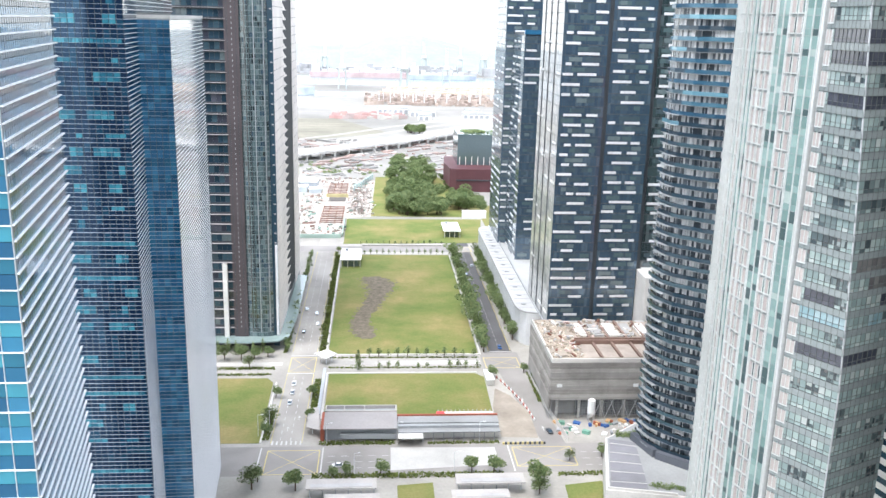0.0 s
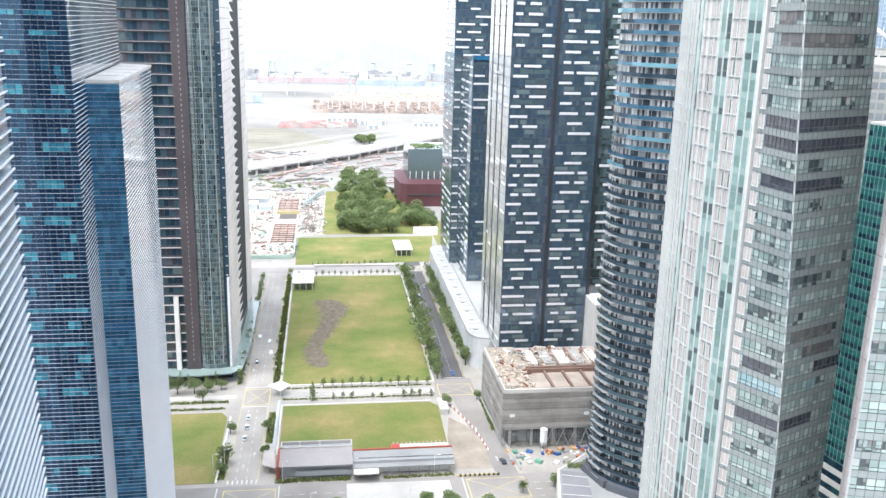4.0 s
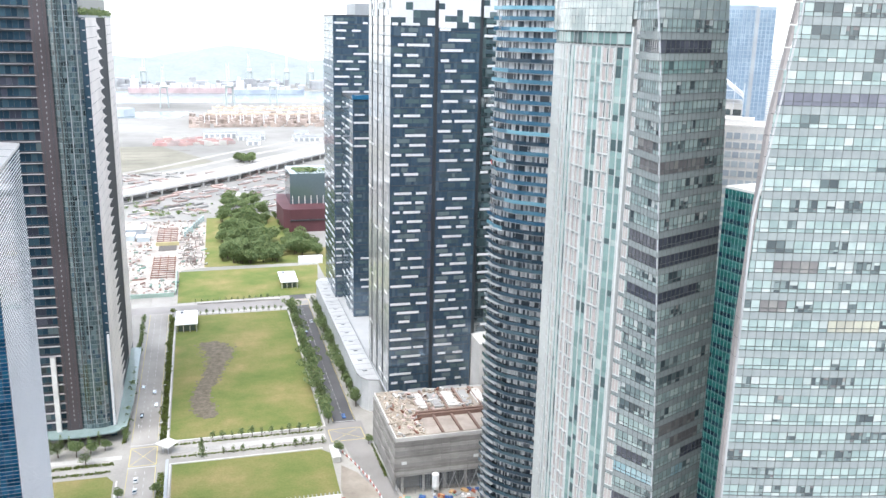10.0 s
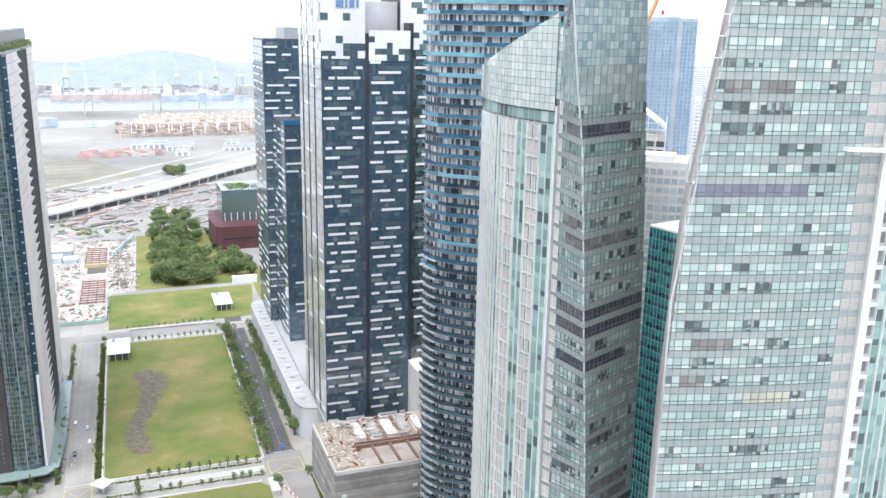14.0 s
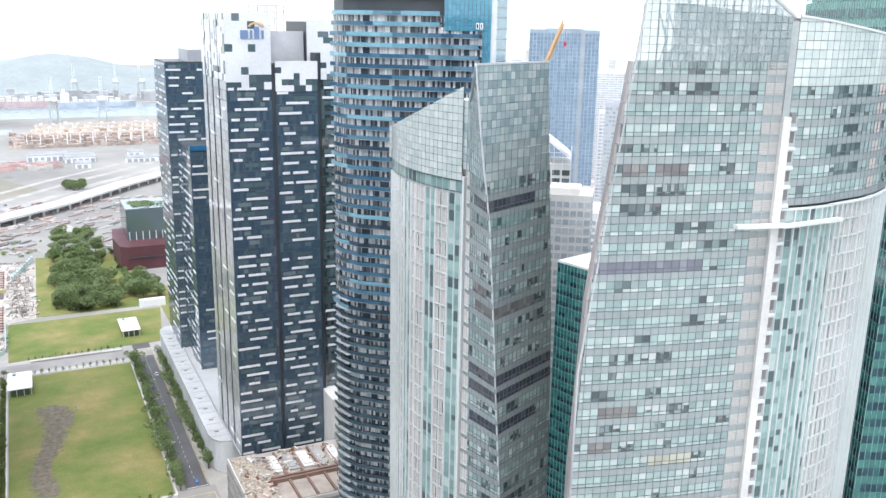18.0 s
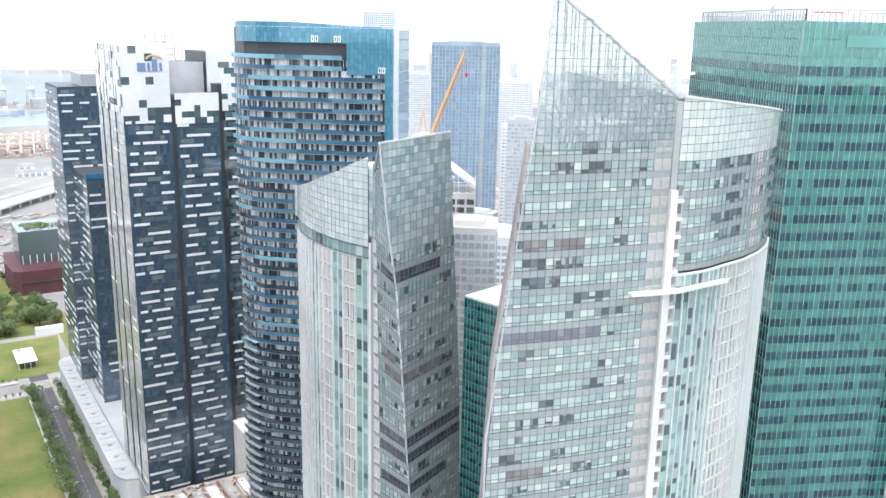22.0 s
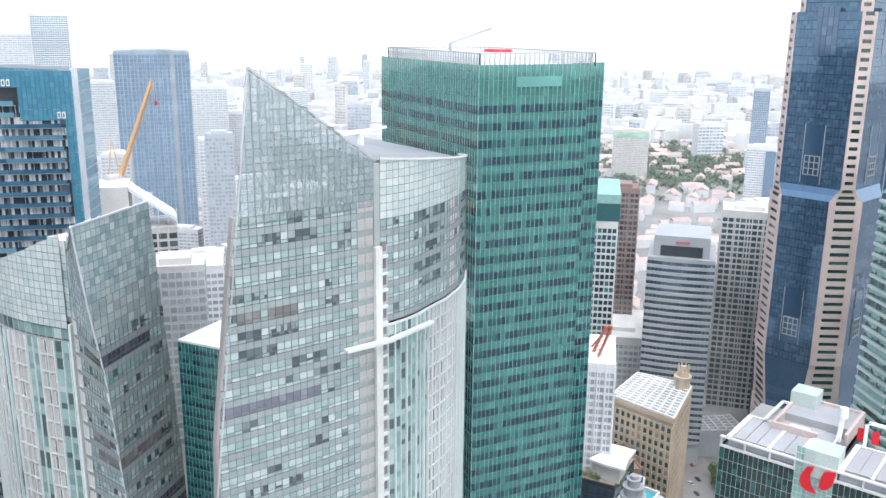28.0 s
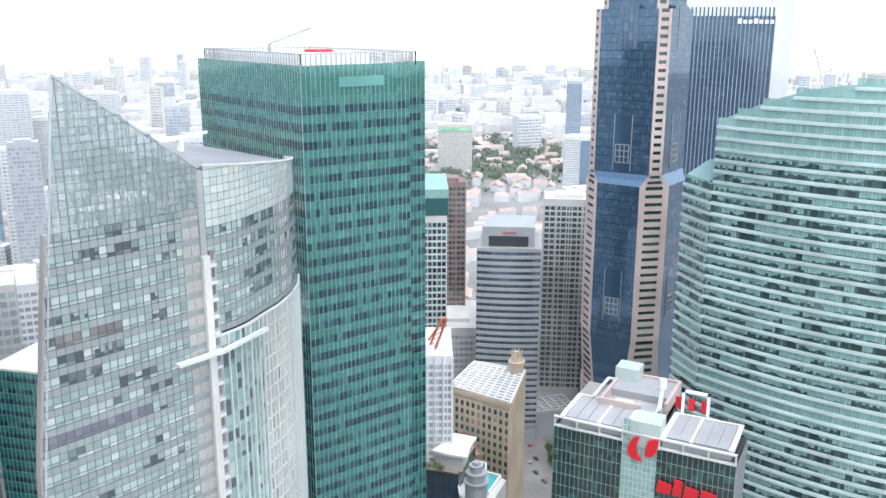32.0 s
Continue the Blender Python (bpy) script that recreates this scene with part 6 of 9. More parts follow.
def mint_tower():
    t = thing("office_tower", (370, 20, 0), "curved pale mint glass office tower with white ledges", "office tower")
    pts = arc((339, 57.5), (321, -14), 3.5, 16)
    run = Run(pts)
    core = Mesh()
    core.prism([(p[0] + 1.2, p[1]) for p in pts] + [(410, -30), (410, 70)], [0] * 19, [208 + 15 * math.sin(min(1.0, k / 12) * math.pi / 2) for k in range(17)] + [222, 206])
    part("core", core, G_TEAL, t)
    L = run.length
    top = lambda s: 217 + 16 * math.sin(min(1.0, s / (L * 0.75)) * math.pi / 2)
    pale = plain("pale_ledge", (0.5, 0.6, 0.58), 0.35)
    dice = random.Random(52)

    def offices(way, z, s0, plainrow):
        """One storey: windows behind blinds let down to different heights."""
        dark, blind = Mesh(), Mesh()
        n = max(1, round(way.length / 1.15))
        mood, left_ = 0, 0
        for j in range(n):
            left_ -= 1
            if left_ <= 0:
                left_, mood = dice.choice((2, 3, 4, 6, 8)), dice.choice((0, 1, 1, 2, 2, 3))
            if way.length * j / n < s0:
                continue
            p, q = way.at(way.length * (j + 0.04) / n), way.at(way.length * (j + 0.96) / n)
            dark.slab(p, q, z + 1.3, z + 4.05, 0.05)
            drop = 1.0 if plainrow else (dice.uniform(0.8, 1), dice.uniform(0.45, 0.9), dice.uniform(0.2, 0.75), dice.uniform(0.0, 0.2))[mood]
            if drop > 0.05:
                blind.slab(p, q, z + 4.05 - 2.75 * drop, z + 4.06, 0.09, -0.05)
        if dark.v:
            part("window_band", dark, G_MINTDARK, t, kind="stuff")
        if blind.v:
            part("blind_band", blind, G_MINT, t, "pale mint blinds at different heights", kind="stuff")

    for k in range(53):
        z = 20 + k * 4.15
        s0 = 0.0 if z < 216 else math.asin(min(1.0, (z - 216) / 16)) / math.pi * 1.5 * L
        if s0 < L * 0.74:
            offices(run, z, s0, k in (22, 23) or z > 205)
            m = Mesh()
            for o, za, zb in ((0.9, z, z + 0.75), (0.7, z + 0.75, z + 1.05), (0.35, z + 1.05, z + 1.25)):
                m.strip(run.cut(s0, L), za, zb, o, 0.0)
            part("ledge", m, pale, t)
    wing = Run([(353, 71), (338.6, 57.6)])
    for k in range(42):
        z = 20 + k * 4.15
        offices(wing, z, 0.0, k in (22, 23))
        m = Mesh()
        m.strip(wing.cut(0, wing.length), z, z + 1.05, 0.9, 0.0)
        part("ledge", m, pale, t)
    facade(t, [(321, -14), (345, -45)], 20, 238, 4.15, 1.6, [(0, 0.45, G_MINT), (0.45, 1, G_MINTDARK)], 0.5, G_MINT, 0.3)
    wc = Mesh()
    wc.prism([(341, 59), (353.6, 70.6), (400, 70), (400, 58)], 0, 194.5)
    part("wing_core", wc, G_MINT, t)
    rt = Mesh()
    for i in range(20):
        a, b = run.at(L * i / 20), run.at(L * (i + 1) / 20)
        za, zb = top(L * i / 20) + 0.8, top(L * (i + 1) / 20) + 0.8
        rt.hexa([(a.x - 0.25, a.y, za - 7), (b.x - 0.25, b.y, zb - 7), (b.x + 0.1, b.y, zb - 7), (a.x + 0.1, a.y, za - 7), (a.x - 0.25, a.y, za), (b.x - 0.25, b.y, zb), (b.x + 0.1, b.y, zb), (a.x + 0.1, a.y, za)])
    part("crown_screen", rt, G_MINT, t)
    sg = Mesh()
    sg.slab(run.at(L * 0.82), run.at(L * 0.98), 228, 232, 1.6, -1.2)
    part("blank_sign", sg, WHITE, t, "white blank sign panel")


def striped_tower():
    """The dark blue tower with stone stripes, which narrows at its shoulders."""
    t = thing("office_tower", (450, 128, 0), "dark blue glass tower with pink granite window stripes", "office tower")
    c = Vector((450.5, 116.1))
    ax = Vector((0.99, -0.142)).normalized()
    ay = Vector((-ax.y, ax.x))

    def oct_(r, cut):
        pts = []
        for sx, sy in ((-1, 1), (-1, -1), (1, -1), (1, 1)):
            e = ((sx * (r - cut), sy * r), (sx * r, sy * (r - cut))) if sx * sy < 0 else ((sx * r, sy * (r - cut)), (sx * (r - cut), sy * r))
            pts += [c + ax * u + ay * v for u, v in e]
        return pts

    levels = ((0, 64, 22.4, 14.2), (92, 173.9, 22.4, 10.9), (179.7, 260, 19.5, 4.7), (260, 280, 16.5, 4.0))
    for z0, z1, r, cut in levels:
        pl = oct_(r, cut)
        core = Mesh()
        core.prism([tuple(c + (p - c) * 0.985) for p in pl], z0, z1)
        part("core", core, DARKMETAL, t)
        for k in range(len(pl)):
            a, b = pl[k], pl[(k + 1) % 8]
            m = (a + b) / 2
            if (m - c).dot(m) > 0:
                continue
            w = (b - a).length
            if k % 2:
                # broad glass faces
                facade(t, [a, b], max(z0, 20), z1, 4.0, 1.6, [(0, 0.5, G_REPUBLIC), (0.5, 1, G_REPUBLIC)], 0.3, G_NAVY, 0.05, 0.08, MULLION, 0.08, pick=(181, 205) if z0 == 179.7 else None, limit=200)
            else:
                # granite corners with one wide window in each storey
                facade(t, [a.lerp(b, 0.2), a.lerp(b, 0.8)], max(z0, 20), z1, 4.0, w, [(0.0, 1, G_GREEN)], 2.3, GRANITE, 0.5, 0.0)
                for f0, f1 in ((0, 0.2), (0.8, 1)):
                    rim = Mesh()
                    rim.slab(a.lerp(b, f0), a.lerp(b, f1), max(z0, 20), z1, 0.52)
                    part("granite_edge", rim, GRANITE, t)
    for z0, z1, ra, ca, rb, cb in ((64, 92, 22.4, 14.2, 22.4, 10.9), (173.9, 179.7, 22.4, 10.9, 19.5, 4.7)):
        a, b = oct_(ra, ca), oct_(rb, cb)
        for k in range(8):
            q = (k + 1) % 8
            n = 7 if z1 < 100 else 2
            for i in range(n):
                f, g = i / n, (i + 1) / n
                h0, h1 = z0 + (z1 - z0) * f, z0 + (z1 - z0) * g
                p = [a[k].lerp(b[k], f), a[q].lerp(b[q], f), a[q].lerp(b[q], g), a[k].lerp(b[k], g)]
                inw = (c - (p[0] + p[1]) / 2).normalized() * 1.0
                sh = Mesh()
                zs = (h0, h0, h1, h1)
                sh.v = [(v.x, v.y, z) for v, z in zip(p, zs)] + [(v.x + inw.x, v.y + inw.y, z) for v, z in zip(p, zs)]
                sh.f = [(0, 1, 2, 3), (7, 6, 5, 4), (0, 4, 5, 1), (1, 5, 6, 2), (2, 6, 7, 3), (3, 7, 4, 0)]
                if k % 2:
                    part("shoulder_pane", sh, G_REPUBLIC, t, "sloping glass shoulder")
                else:
                    part("shoulder_stone", sh, GRANITE, t, "sloping granite shoulder")
                    win = Mesh()
                    u, v = p[0].lerp(p[1], 0.2), p[0].lerp(p[1], 0.8)
                    u2, v2 = p[3].lerp(p[2], 0.2), p[3].lerp(p[2], 0.8)
                    u, v, u2, v2 = u.lerp(u2, 0.5), v.lerp(v2, 0.5), u.lerp(u2, 0.95), v.lerp(v2, 0.95)
                    o = -inw * 0.12
                    hm = h0 + (h1 - h0) * 0.5
                    ht = h0 + (h1 - h0) * 0.95
                    win.hexa([(u.x + o.x, u.y + o.y, hm), (v.x + o.x, v.y + o.y, hm), (v.x - o.x, v.y - o.y, hm), (u.x - o.x, u.y - o.y, hm), (u2.x + o.x, u2.y + o.y, ht), (v2.x + o.x, v2.y + o.y, ht), (v2.x - o.x, v2.y - o.y, ht), (u2.x - o.x, u2.y - o.y, ht)])
                    part("shoulder_window", win, G_GREEN, t)
    pl = oct_(19.5, 4.7)
    pl2 = oct_(22.4, 10.9)
    for p4, z in ((pl, 185), (pl2, 105)):
        for k in range(8):
            a, b = p4[k], p4[(k + 1) % 8]
            if k % 2 and ((a + b) / 2).length < c.length:
                m, g = Mesh(), Mesh()
                d = (b - a).normalized()
                q = (a + b) / 2
                g.slab(q - d * 4.6, q + d * 4.6, z - 4, z + 24, 0.3)
                for u in (-4.7, 4.7):
                    m.slab(q + d * (u - 0.15), q + d * (u + 0.15), z - 4, z + 24, 0.5)
                for u in (-3.6, -1.2, 1.2, 3.6):
                    m.slab(q + d * (u - 0.2), q + d * (u + 0.2), z, z + 9, 0.7)
                for u in range(4):
                    m.slab(q - d * 3.8, q + d * 3.8, z + u * 3 - 0.2, z + u * 3 + 0.2, 0.7)
                part("recess", g, G_REPUBLIC, t)
                # lighter panes laid on the upper face to paint a reflection of sky
                if z > 150:
                    g = Mesh()
                    for u in range(4):
                        for w in range(5):
                            g.slab(q + d * (-4.9 + u * 2.5), q + d * (-2.6 + u * 2.5), 241 + w * 4.2, 245 + w * 4.2, 0.25)
                    part("bright_panel", g, G_SLATE, t, "lighter blue panes coloured as a sky reflection", kind="stuff")
                part("grille", m, GREYCLAD, t, "grey square grille")


STONEGREY = plain("pale_grey_stone", (0.4, 0.415, 0.42), 0.6, vary=0.12)


def grey_tower():
    t = thing("office_tower", (470, 192, 0), "grey stone office tower with horizontal window bands", "office tower")
    a, b, cc, d = Vector((449, 207)), Vector((463, 172.5)), Vector((500, 187)), Vector((486, 222))
    core = Mesh()
    core.prism([tuple(p) for p in (a, b, cc, d)], 0, 126)
    core.prism([(453, 205.5), (464.5, 177), (495, 189), (484, 217)], 126, 138)
    part("core", core, STONEGREY, t)
    ra = arc(a, b, 1.5, 8)
    facade(t, ra, 14, 124, 4.0, 2.2, [(0, 1, G_BLACK)], 1.9, STONEGREY, 0.6, 0.12, STONEGREY, 0.2, pick=(90, 122), limit=130)
    facade(t, [b, cc], 14, 124, 4.0, 3.0, [(0, 1, G_SMOKE)], 2.2, STONEGREY, 0.4)
    m = Mesh()
    m.slab((454.6, 202), (463.2, 180.5), 126.5, 132.5, 0.6)
    part("louvre_panel", m, DARKMETAL, t)
    s = Mesh()
    s.slab((457.6, 194.5), (460.6, 187.2), 134.0, 135.3, 0.7, -0.4)
    part("sign", s, plain("faded_sign_red", (0.5, 0.16, 0.16), 0.5), t, "plain red sign bar")
    base = Mesh()
    base.prism([(462, 206), (472, 180), (494, 156), (512, 172), (500, 206)], 0, 16)
    part("base", base, STONEGREY, t)
    for k in range(7):
        a, b = Vector((473, 181)).lerp(Vector((494, 157.5)), k / 6), Vector((486, 192)).lerp(Vector((508, 172)), k / 6)
        g2 = Mesh()
        g2.bar((a.x, a.y, 17.5), (b.x, b.y, 17.5), 1.0, 0.6)
        part("trellis_bar", g2, WHITE, t)
    for k in range(6):
        a, b = Vector((473, 181)).lerp(Vector((486, 192)), k / 5), Vector((494, 157.5)).lerp(Vector((508, 172)), k / 5)
        g2 = Mesh()
        g2.bar((a.x, a.y, 17.0), (b.x, b.y, 17.0), 0.9, 0.5)
        part("trellis_bar", g2, WHITE, t)


# ---- ground, roads and lawns ----
def flat(name, poly, z, mat, label, category, kind="structure", thick=0.0):
    m = Mesh()
    if thick:
        m.prism(poly, z - thick, z)
    else:
        m.sheet(poly, z)
    return solid(name, m, mat, label, category, kind)


def rect(x0, y0, x1, y1):
    return [(x0, y0), (x1, y0), (x1, y1), (x0, y1)]


def lawn_with_patch():
    """The large lawn, with a strip of bare brown earth that winds over it."""
    m, n, b = shader("worn_earth", 0.95, 0, 1.4, 0.2)
    r = ramp_of(n, [(0.3, (0.1, 0.095, 0.06)), (0.5, (0.15, 0.13, 0.1)), (0.7, (0.22, 0.19, 0.155))])
    n.links.new(noise_of(n, 0.35, 8.0, 0.7), r.inputs[0])
    n.links.new(r.outputs[0], b.inputs["Base Color"])
    rng = random.Random(3)
    patch = Mesh()
    way = [(-1, 533, 7), (4, 522, 9), (5, 508, 8), (2, 492, 5.5), (-1, 476, 4.5), (-5, 462, 4.0), (-7, 448, 4.6), (-5, 436, 5.5), (-3, 426, 3.5)]
    for (x0, y0, w0), (x1, y1, w1) in zip(way, way[1:]):
        for k in range(16):
            f = k / 16
            x, y, w = x0 + (x1 - x0) * f, y0 + (y1 - y0) * f, w0 + (w1 - w0) * f
            for _ in range(24):
                u = rng.gauss(0, 0.48)
                cx, cy, s = x + u * w, y + rng.uniform(-2, 2), rng.uniform(0.4, 1.9) * (1.15 - 0.45 * min(1.6, abs(u)))
                a0 = rng.random() * 6
                patch.sheet([(cx + s * rng.uniform(0.6, 1.3) * math.cos(a0 + i * 1.047), cy + s * rng.uniform(0.6, 1.3) * math.sin(a0 + i * 1.047)) for i in range(6)], 0.128 + rng.random() * 0.01)
    solid("worn_patch", patch, m, "bare brown earth winding over the lawn", "earth", "stuff")


def line(m, a, b, w, z=0.045):
    a, b = Vector(a), Vector(b)
    d = (b - a).normalized()
    n = Vector((-d.y, d.x)) * w / 2
    m.sheet([tuple(a + n), tuple(a - n), tuple(b - n), tuple(b + n)], z)


def ground_and_roads():
    flat("ground", rect(-9000, -3000, 9000, 12000), -0.05, LAND, "pale paved and bare reclaimed ground", "ground")
    flat("pavement_1", rect(-130, 150, 210, 640), 0.0, PAVING, "pale concrete paving round the lawns", "paving")
    flat("pavement_2", [(210, -300), (1250, -300), (1250, 900), (420, 900), (150, 640), (210, 400)], 0.0, plain("town_ground", (0.27, 0.27, 0.26), 0.9, 0.01, 0.2, 0.4), "grey streets and yards of the town", "paving")
    flat("road_1", rect(-39, 150, -26.2, 640), 0.03, plain("pale_concrete_road", (0.35, 0.335, 0.31), 0.85, 0.03, 2.0, 0.3, relief=0.1), "pale concrete street beside the lawns", "road")
    flat("road_2", rect(57.6, 404, 69.4, 640), 0.03, DARKASPHALT, "dark asphalt street between rows of trees", "road")
    flat("road_3", rect(-200, 285, 230, 307), 0.034, ASPHALT, "wide asphalt avenue with yellow junction boxes", "road")
    flat("road_4", rect(53, 382, 72, 404), 0.034, ASPHALT, "asphalt junction with a yellow box", "road")
    flat("road_5", [(67, 307), (76, 307), (73, 350), (70.5, 382), (59, 382), (62.5, 350)], 0.03, ASPHALT, "asphalt street past the building site", "road")
    flat("road_6", rect(-130, 598, 210, 613), 0.036, ASPHALT, "cross street at the far end of the lawn", "road")
    flat("road_7", [(395, 120), (425, 128), (470, 168), (520, 215), (505, 228), (455, 185), (418, 168), (392, 150)], 0.04, ASPHALT, "city street between the office buildings", "road")
    flat("road_8", rect(-56, 240, 62, 262), 0.03, PAVING, "pale paved forecourt", "road")
    flat("lot", [(7.2, 287.8), (47.8, 291), (47.5, 304.6), (7.4, 305.3)], 0.05, plain("white_hardstanding", (0.48, 0.475, 0.45), 0.8), "bright white concrete hardstanding", "paving")
    flat("lawn_1", [(-21.3, 402), (52.3, 402), (52.8, 589), (-21.3, 589)], 0.12, LAWN, "large rectangular lawn with a worn patch", "lawn", thick=0.15)
    flat("lawn_2", [(-19.6, 330), (50.8, 332), (51.8, 373), (48, 377.6), (-19.6, 377.6)], 0.12, LAWN, "small rectangular lawn beside the shed", "lawn", thick=0.15)
    flat("lawn_3", [(-21.5, 619), (79, 624), (89, 703), (-21.5, 701)], 0.12, LAWN, "lawn beyond the cross street", "lawn", thick=0.15)
    flat("lawn_4", [(-100, 310), (-43, 310), (-44, 368), (-47, 373), (-100, 373)], 0.12, LAWN, "lawn beside the blue tower", "lawn", thick=0.15)
    flat("lawn_5", [(-2, 712), (12, 712), (14, 900), (2, 900)], 0.1, LAWN, "strip of grass beside the trees", "lawn", thick=0.12)
    flat("lawn_6", [(9.2, 262), (22, 262), (22, 278.6), (9.3, 277)], 0.1, LAWN, "small square lawn between shelters", "lawn", thick=0.12)
    flat("lawn_7", [(68, 262), (84, 262), (83, 278), (69, 275.5)], 0.1, LAWN, "small lawn with a curving path", "lawn", thick=0.12)
    flat("lawn_8", rect(90, 640, 125, 760), 0.1, LAWN, "rough grass beside the podium", "lawn", thick=0.12)
    flat("lawn_9", [(12, 712), (90, 712), (98, 780), (66, 905), (12, 905)], 0.06, LAWN, "rough grass under the grove", "lawn", thick=0.1)
    flat("sea_1", [(-6000, 2120), (3000, 2230), (9000, 2400), (9000, 2560), (-6000, 2560)], 0.15, SEA, "pale harbour water", "water")
    flat("sea_2", [(-900, 1860), (-40, 1860), (-10, 1990), (-900, 1990)], 0.15, SEA, "pale water of the dock", "water")
    lawn_with_patch()
    # kerbs and low walls round the lawns
    for x0, y0, x1, y1 in ((-22.3, 400.8, 53.5, 401.8), (-20.7, 378, 49, 378.8), (53.0, 402, 53.6, 589), (-22.6, 402, -21.9, 589), (-42.9, 310, -42.2, 368), (-20.9, 330, -20.1, 378)):
        m = Mesh()
        m.box(x0, x1, y0, y1, 0, 0.35)
        solid("kerb", m, OFFWHITE, "pale concrete lawn edging", "kerb", "structure")
    yel = Mesh()
    for box in (((-39, 286), (-26.5, 286), (-26.5, 304), (-39, 304)), ((54.3, 289.5), (77, 289.5), (77, 304.5), (54.3, 304.5)), ((54.2, 384), (70.8, 384), (70.4, 397), (54.2, 397)), ((-38.5, 380), (-26.6, 380), (-26.6, 398), (-38.5, 398)), ((57, 599), (70, 599), (70, 612), (57, 612))):
        if box[0][0] == -39:
            box = ((-38.8, 285.8), (-19.4, 285.8), (-19.4, 303.8), (-38.8, 303.8))
        for a, b in zip(box, box[1:] + box[:1]):
            line(yel, a, b, 0.38)
        line(yel, box[0], box[2], 0.24)
        line(yel, box[1], box[3], 0.24)
    for x in (-38.6, -26.7):
        line(yel, (x, 405), (x, 596), 0.25)
        line(yel, (x, 310), (x, 378), 0.25)
    for x in (58, 69):
        line(yel, (x, 406), (x, 596), 0.25)
    solid("yellow_marking", yel, YELLOW, "yellow box and edge lines on the roads", "road marking", "stuff")
    wht = Mesh()
    for y in np.arange(312, 596, 6.0):
        if not 376 < y < 404:
            for x in (-35.2, -31.2):
                line(wht, (x, y), (x, y + 2.5), 0.22)
    for y in np.arange(408, 596, 6.0):
        line(wht, (63.5, y), (63.5, y + 2.5), 0.2)
    for x in np.arange(-16, 6, 5.0):
        for y in (290, 294.5, 299):
            line(wht, (x, y), (x + 2.6, y), 0.22)
    for x in np.arange(80, 180, 5.0):
        for y in (290, 295, 300):
            line(wht, (x, y), (x + 2.6, y), 0.22)
    for x0, y0, x1, y1 in ((-41.5, 285.5, -41.5, 306), (-18.2, 285.5, -18.2, 306), (52.8, 286, 52.8, 306), (-39, 378.5, -26.4, 378.5), (-39, 400.5, -26.4, 400.5), (58, 405, 69, 405)):
        line(wht, (x0, y0), (x1, y1), 0.5)
    for x, y in ((-33.2, 320), (-29.5, 330), (-36.5, 420), (-33, 440), (66, 330), (65.5, 345), (69.5, 318)):
        line(wht, (x, y), (x, y + 3), 0.25)
        wht.sheet([(x - 0.6, y + 2.4), (x + 0.6, y + 2.4), (x, y + 4.2)], 0.047)
    for k in range(7):
        line(wht, (-38 + k * 1.8, 308.5), (-38 + k * 1.8, 311.5), 0.6)
    solid("white_marking", wht, ROADWHITE, "white lane dashes and arrows on the roads", "road marking", "stuff")
    path = Mesh()
    path.box(-20, 52, 388.5, 393.5, 0.0, 0.06)
    path.box(-100, -42, 388, 392, 0.0, 0.06)
    path.box(-10, 54, 592.0, 595.5, 0.0, 0.06)
    path.box(-8, 50, 613.4, 616.4, 0.0, 1.1)
    solid("footpath", path, plain("footpath_concrete", (0.46, 0.45, 0.42), 0.8, 0.05, 0.8, 0.25), "pale concrete footpath between the lawns", "path", "structure")


# ---- trees ----
def leaf_cloud(m, rng, c, r, count, size, squash=0.75):
    lobes = [(Vector((rng.gauss(0, 0.42), rng.gauss(0, 0.42), rng.gauss(0, 0.3))), rng.uniform(0.45, 0.7)) for _ in range(7)]
    for _ in range(count):
        lc, lr = rng.choice(lobes)
        d = Vector((rng.gauss(0, 1), rng.gauss(0, 1), rng.gauss(0, 1))).normalized() * lr * rng.uniform(0.7, 1.05)
        p = Vector(c) + Vector(((lc.x + d.x) * r, (lc.y + d.y) * r, (lc.z + d.z) * r * squash))
        u = Vector((rng.gauss(0, 1), rng.gauss(0, 1), rng.gauss(0, 0.7))).normalized()
        v = u.orthogonal().normalized()
        s = size * rng.uniform(0.6, 1.4)
        i = len(m.v)
        m.v += [tuple(p + u * s), tuple(p + v * s * 0.7), tuple(p - u * s), tuple(p - v * s * 0.7)]
        m.f.append((i, i + 1, i + 2, i + 3))


def tree_kind(label, seed, height, radius, leaves, size, mat, squash=0.75, group="", cone=False):
    rng = random.Random(seed)
    t = thing("tree", (0, 0, 0), label, "tree", group)
    tr = Mesh()
    hb = height * (0.12 if cone else 0.45)
    tr.cone((0, 0, -0.1), (0.05, 0, hb), radius * 0.07 + 0.06, radius * 0.045 + 0.04, 6)
    top = height - radius * squash * 0.9
    for k in range(5):
        a = k * 1.257 + rng.random()
        tr.cone((0.05, 0, hb * rng.uniform(0.8, 1)), (radius * 0.55 * math.cos(a), radius * 0.55 * math.sin(a), top + rng.uniform(-0.2, 0.3) * radius), radius * 0.035 + 0.03, 0.03, 5)
    part("trunk", tr, BARK, t)
    cr = Mesh()
    if cone:
        for k in range(9):
            f = k / 8
            leaf_cloud(cr, rng, (0, 0, hb + (height - hb) * f), radius * (1.05 - f) + 0.2, leaves // 9, size, 0.5)
    else:
        leaf_cloud(cr, rng, (0, 0, top), radius, leaves, size, squash)
    part("crown", cr, mat, t)
    return t


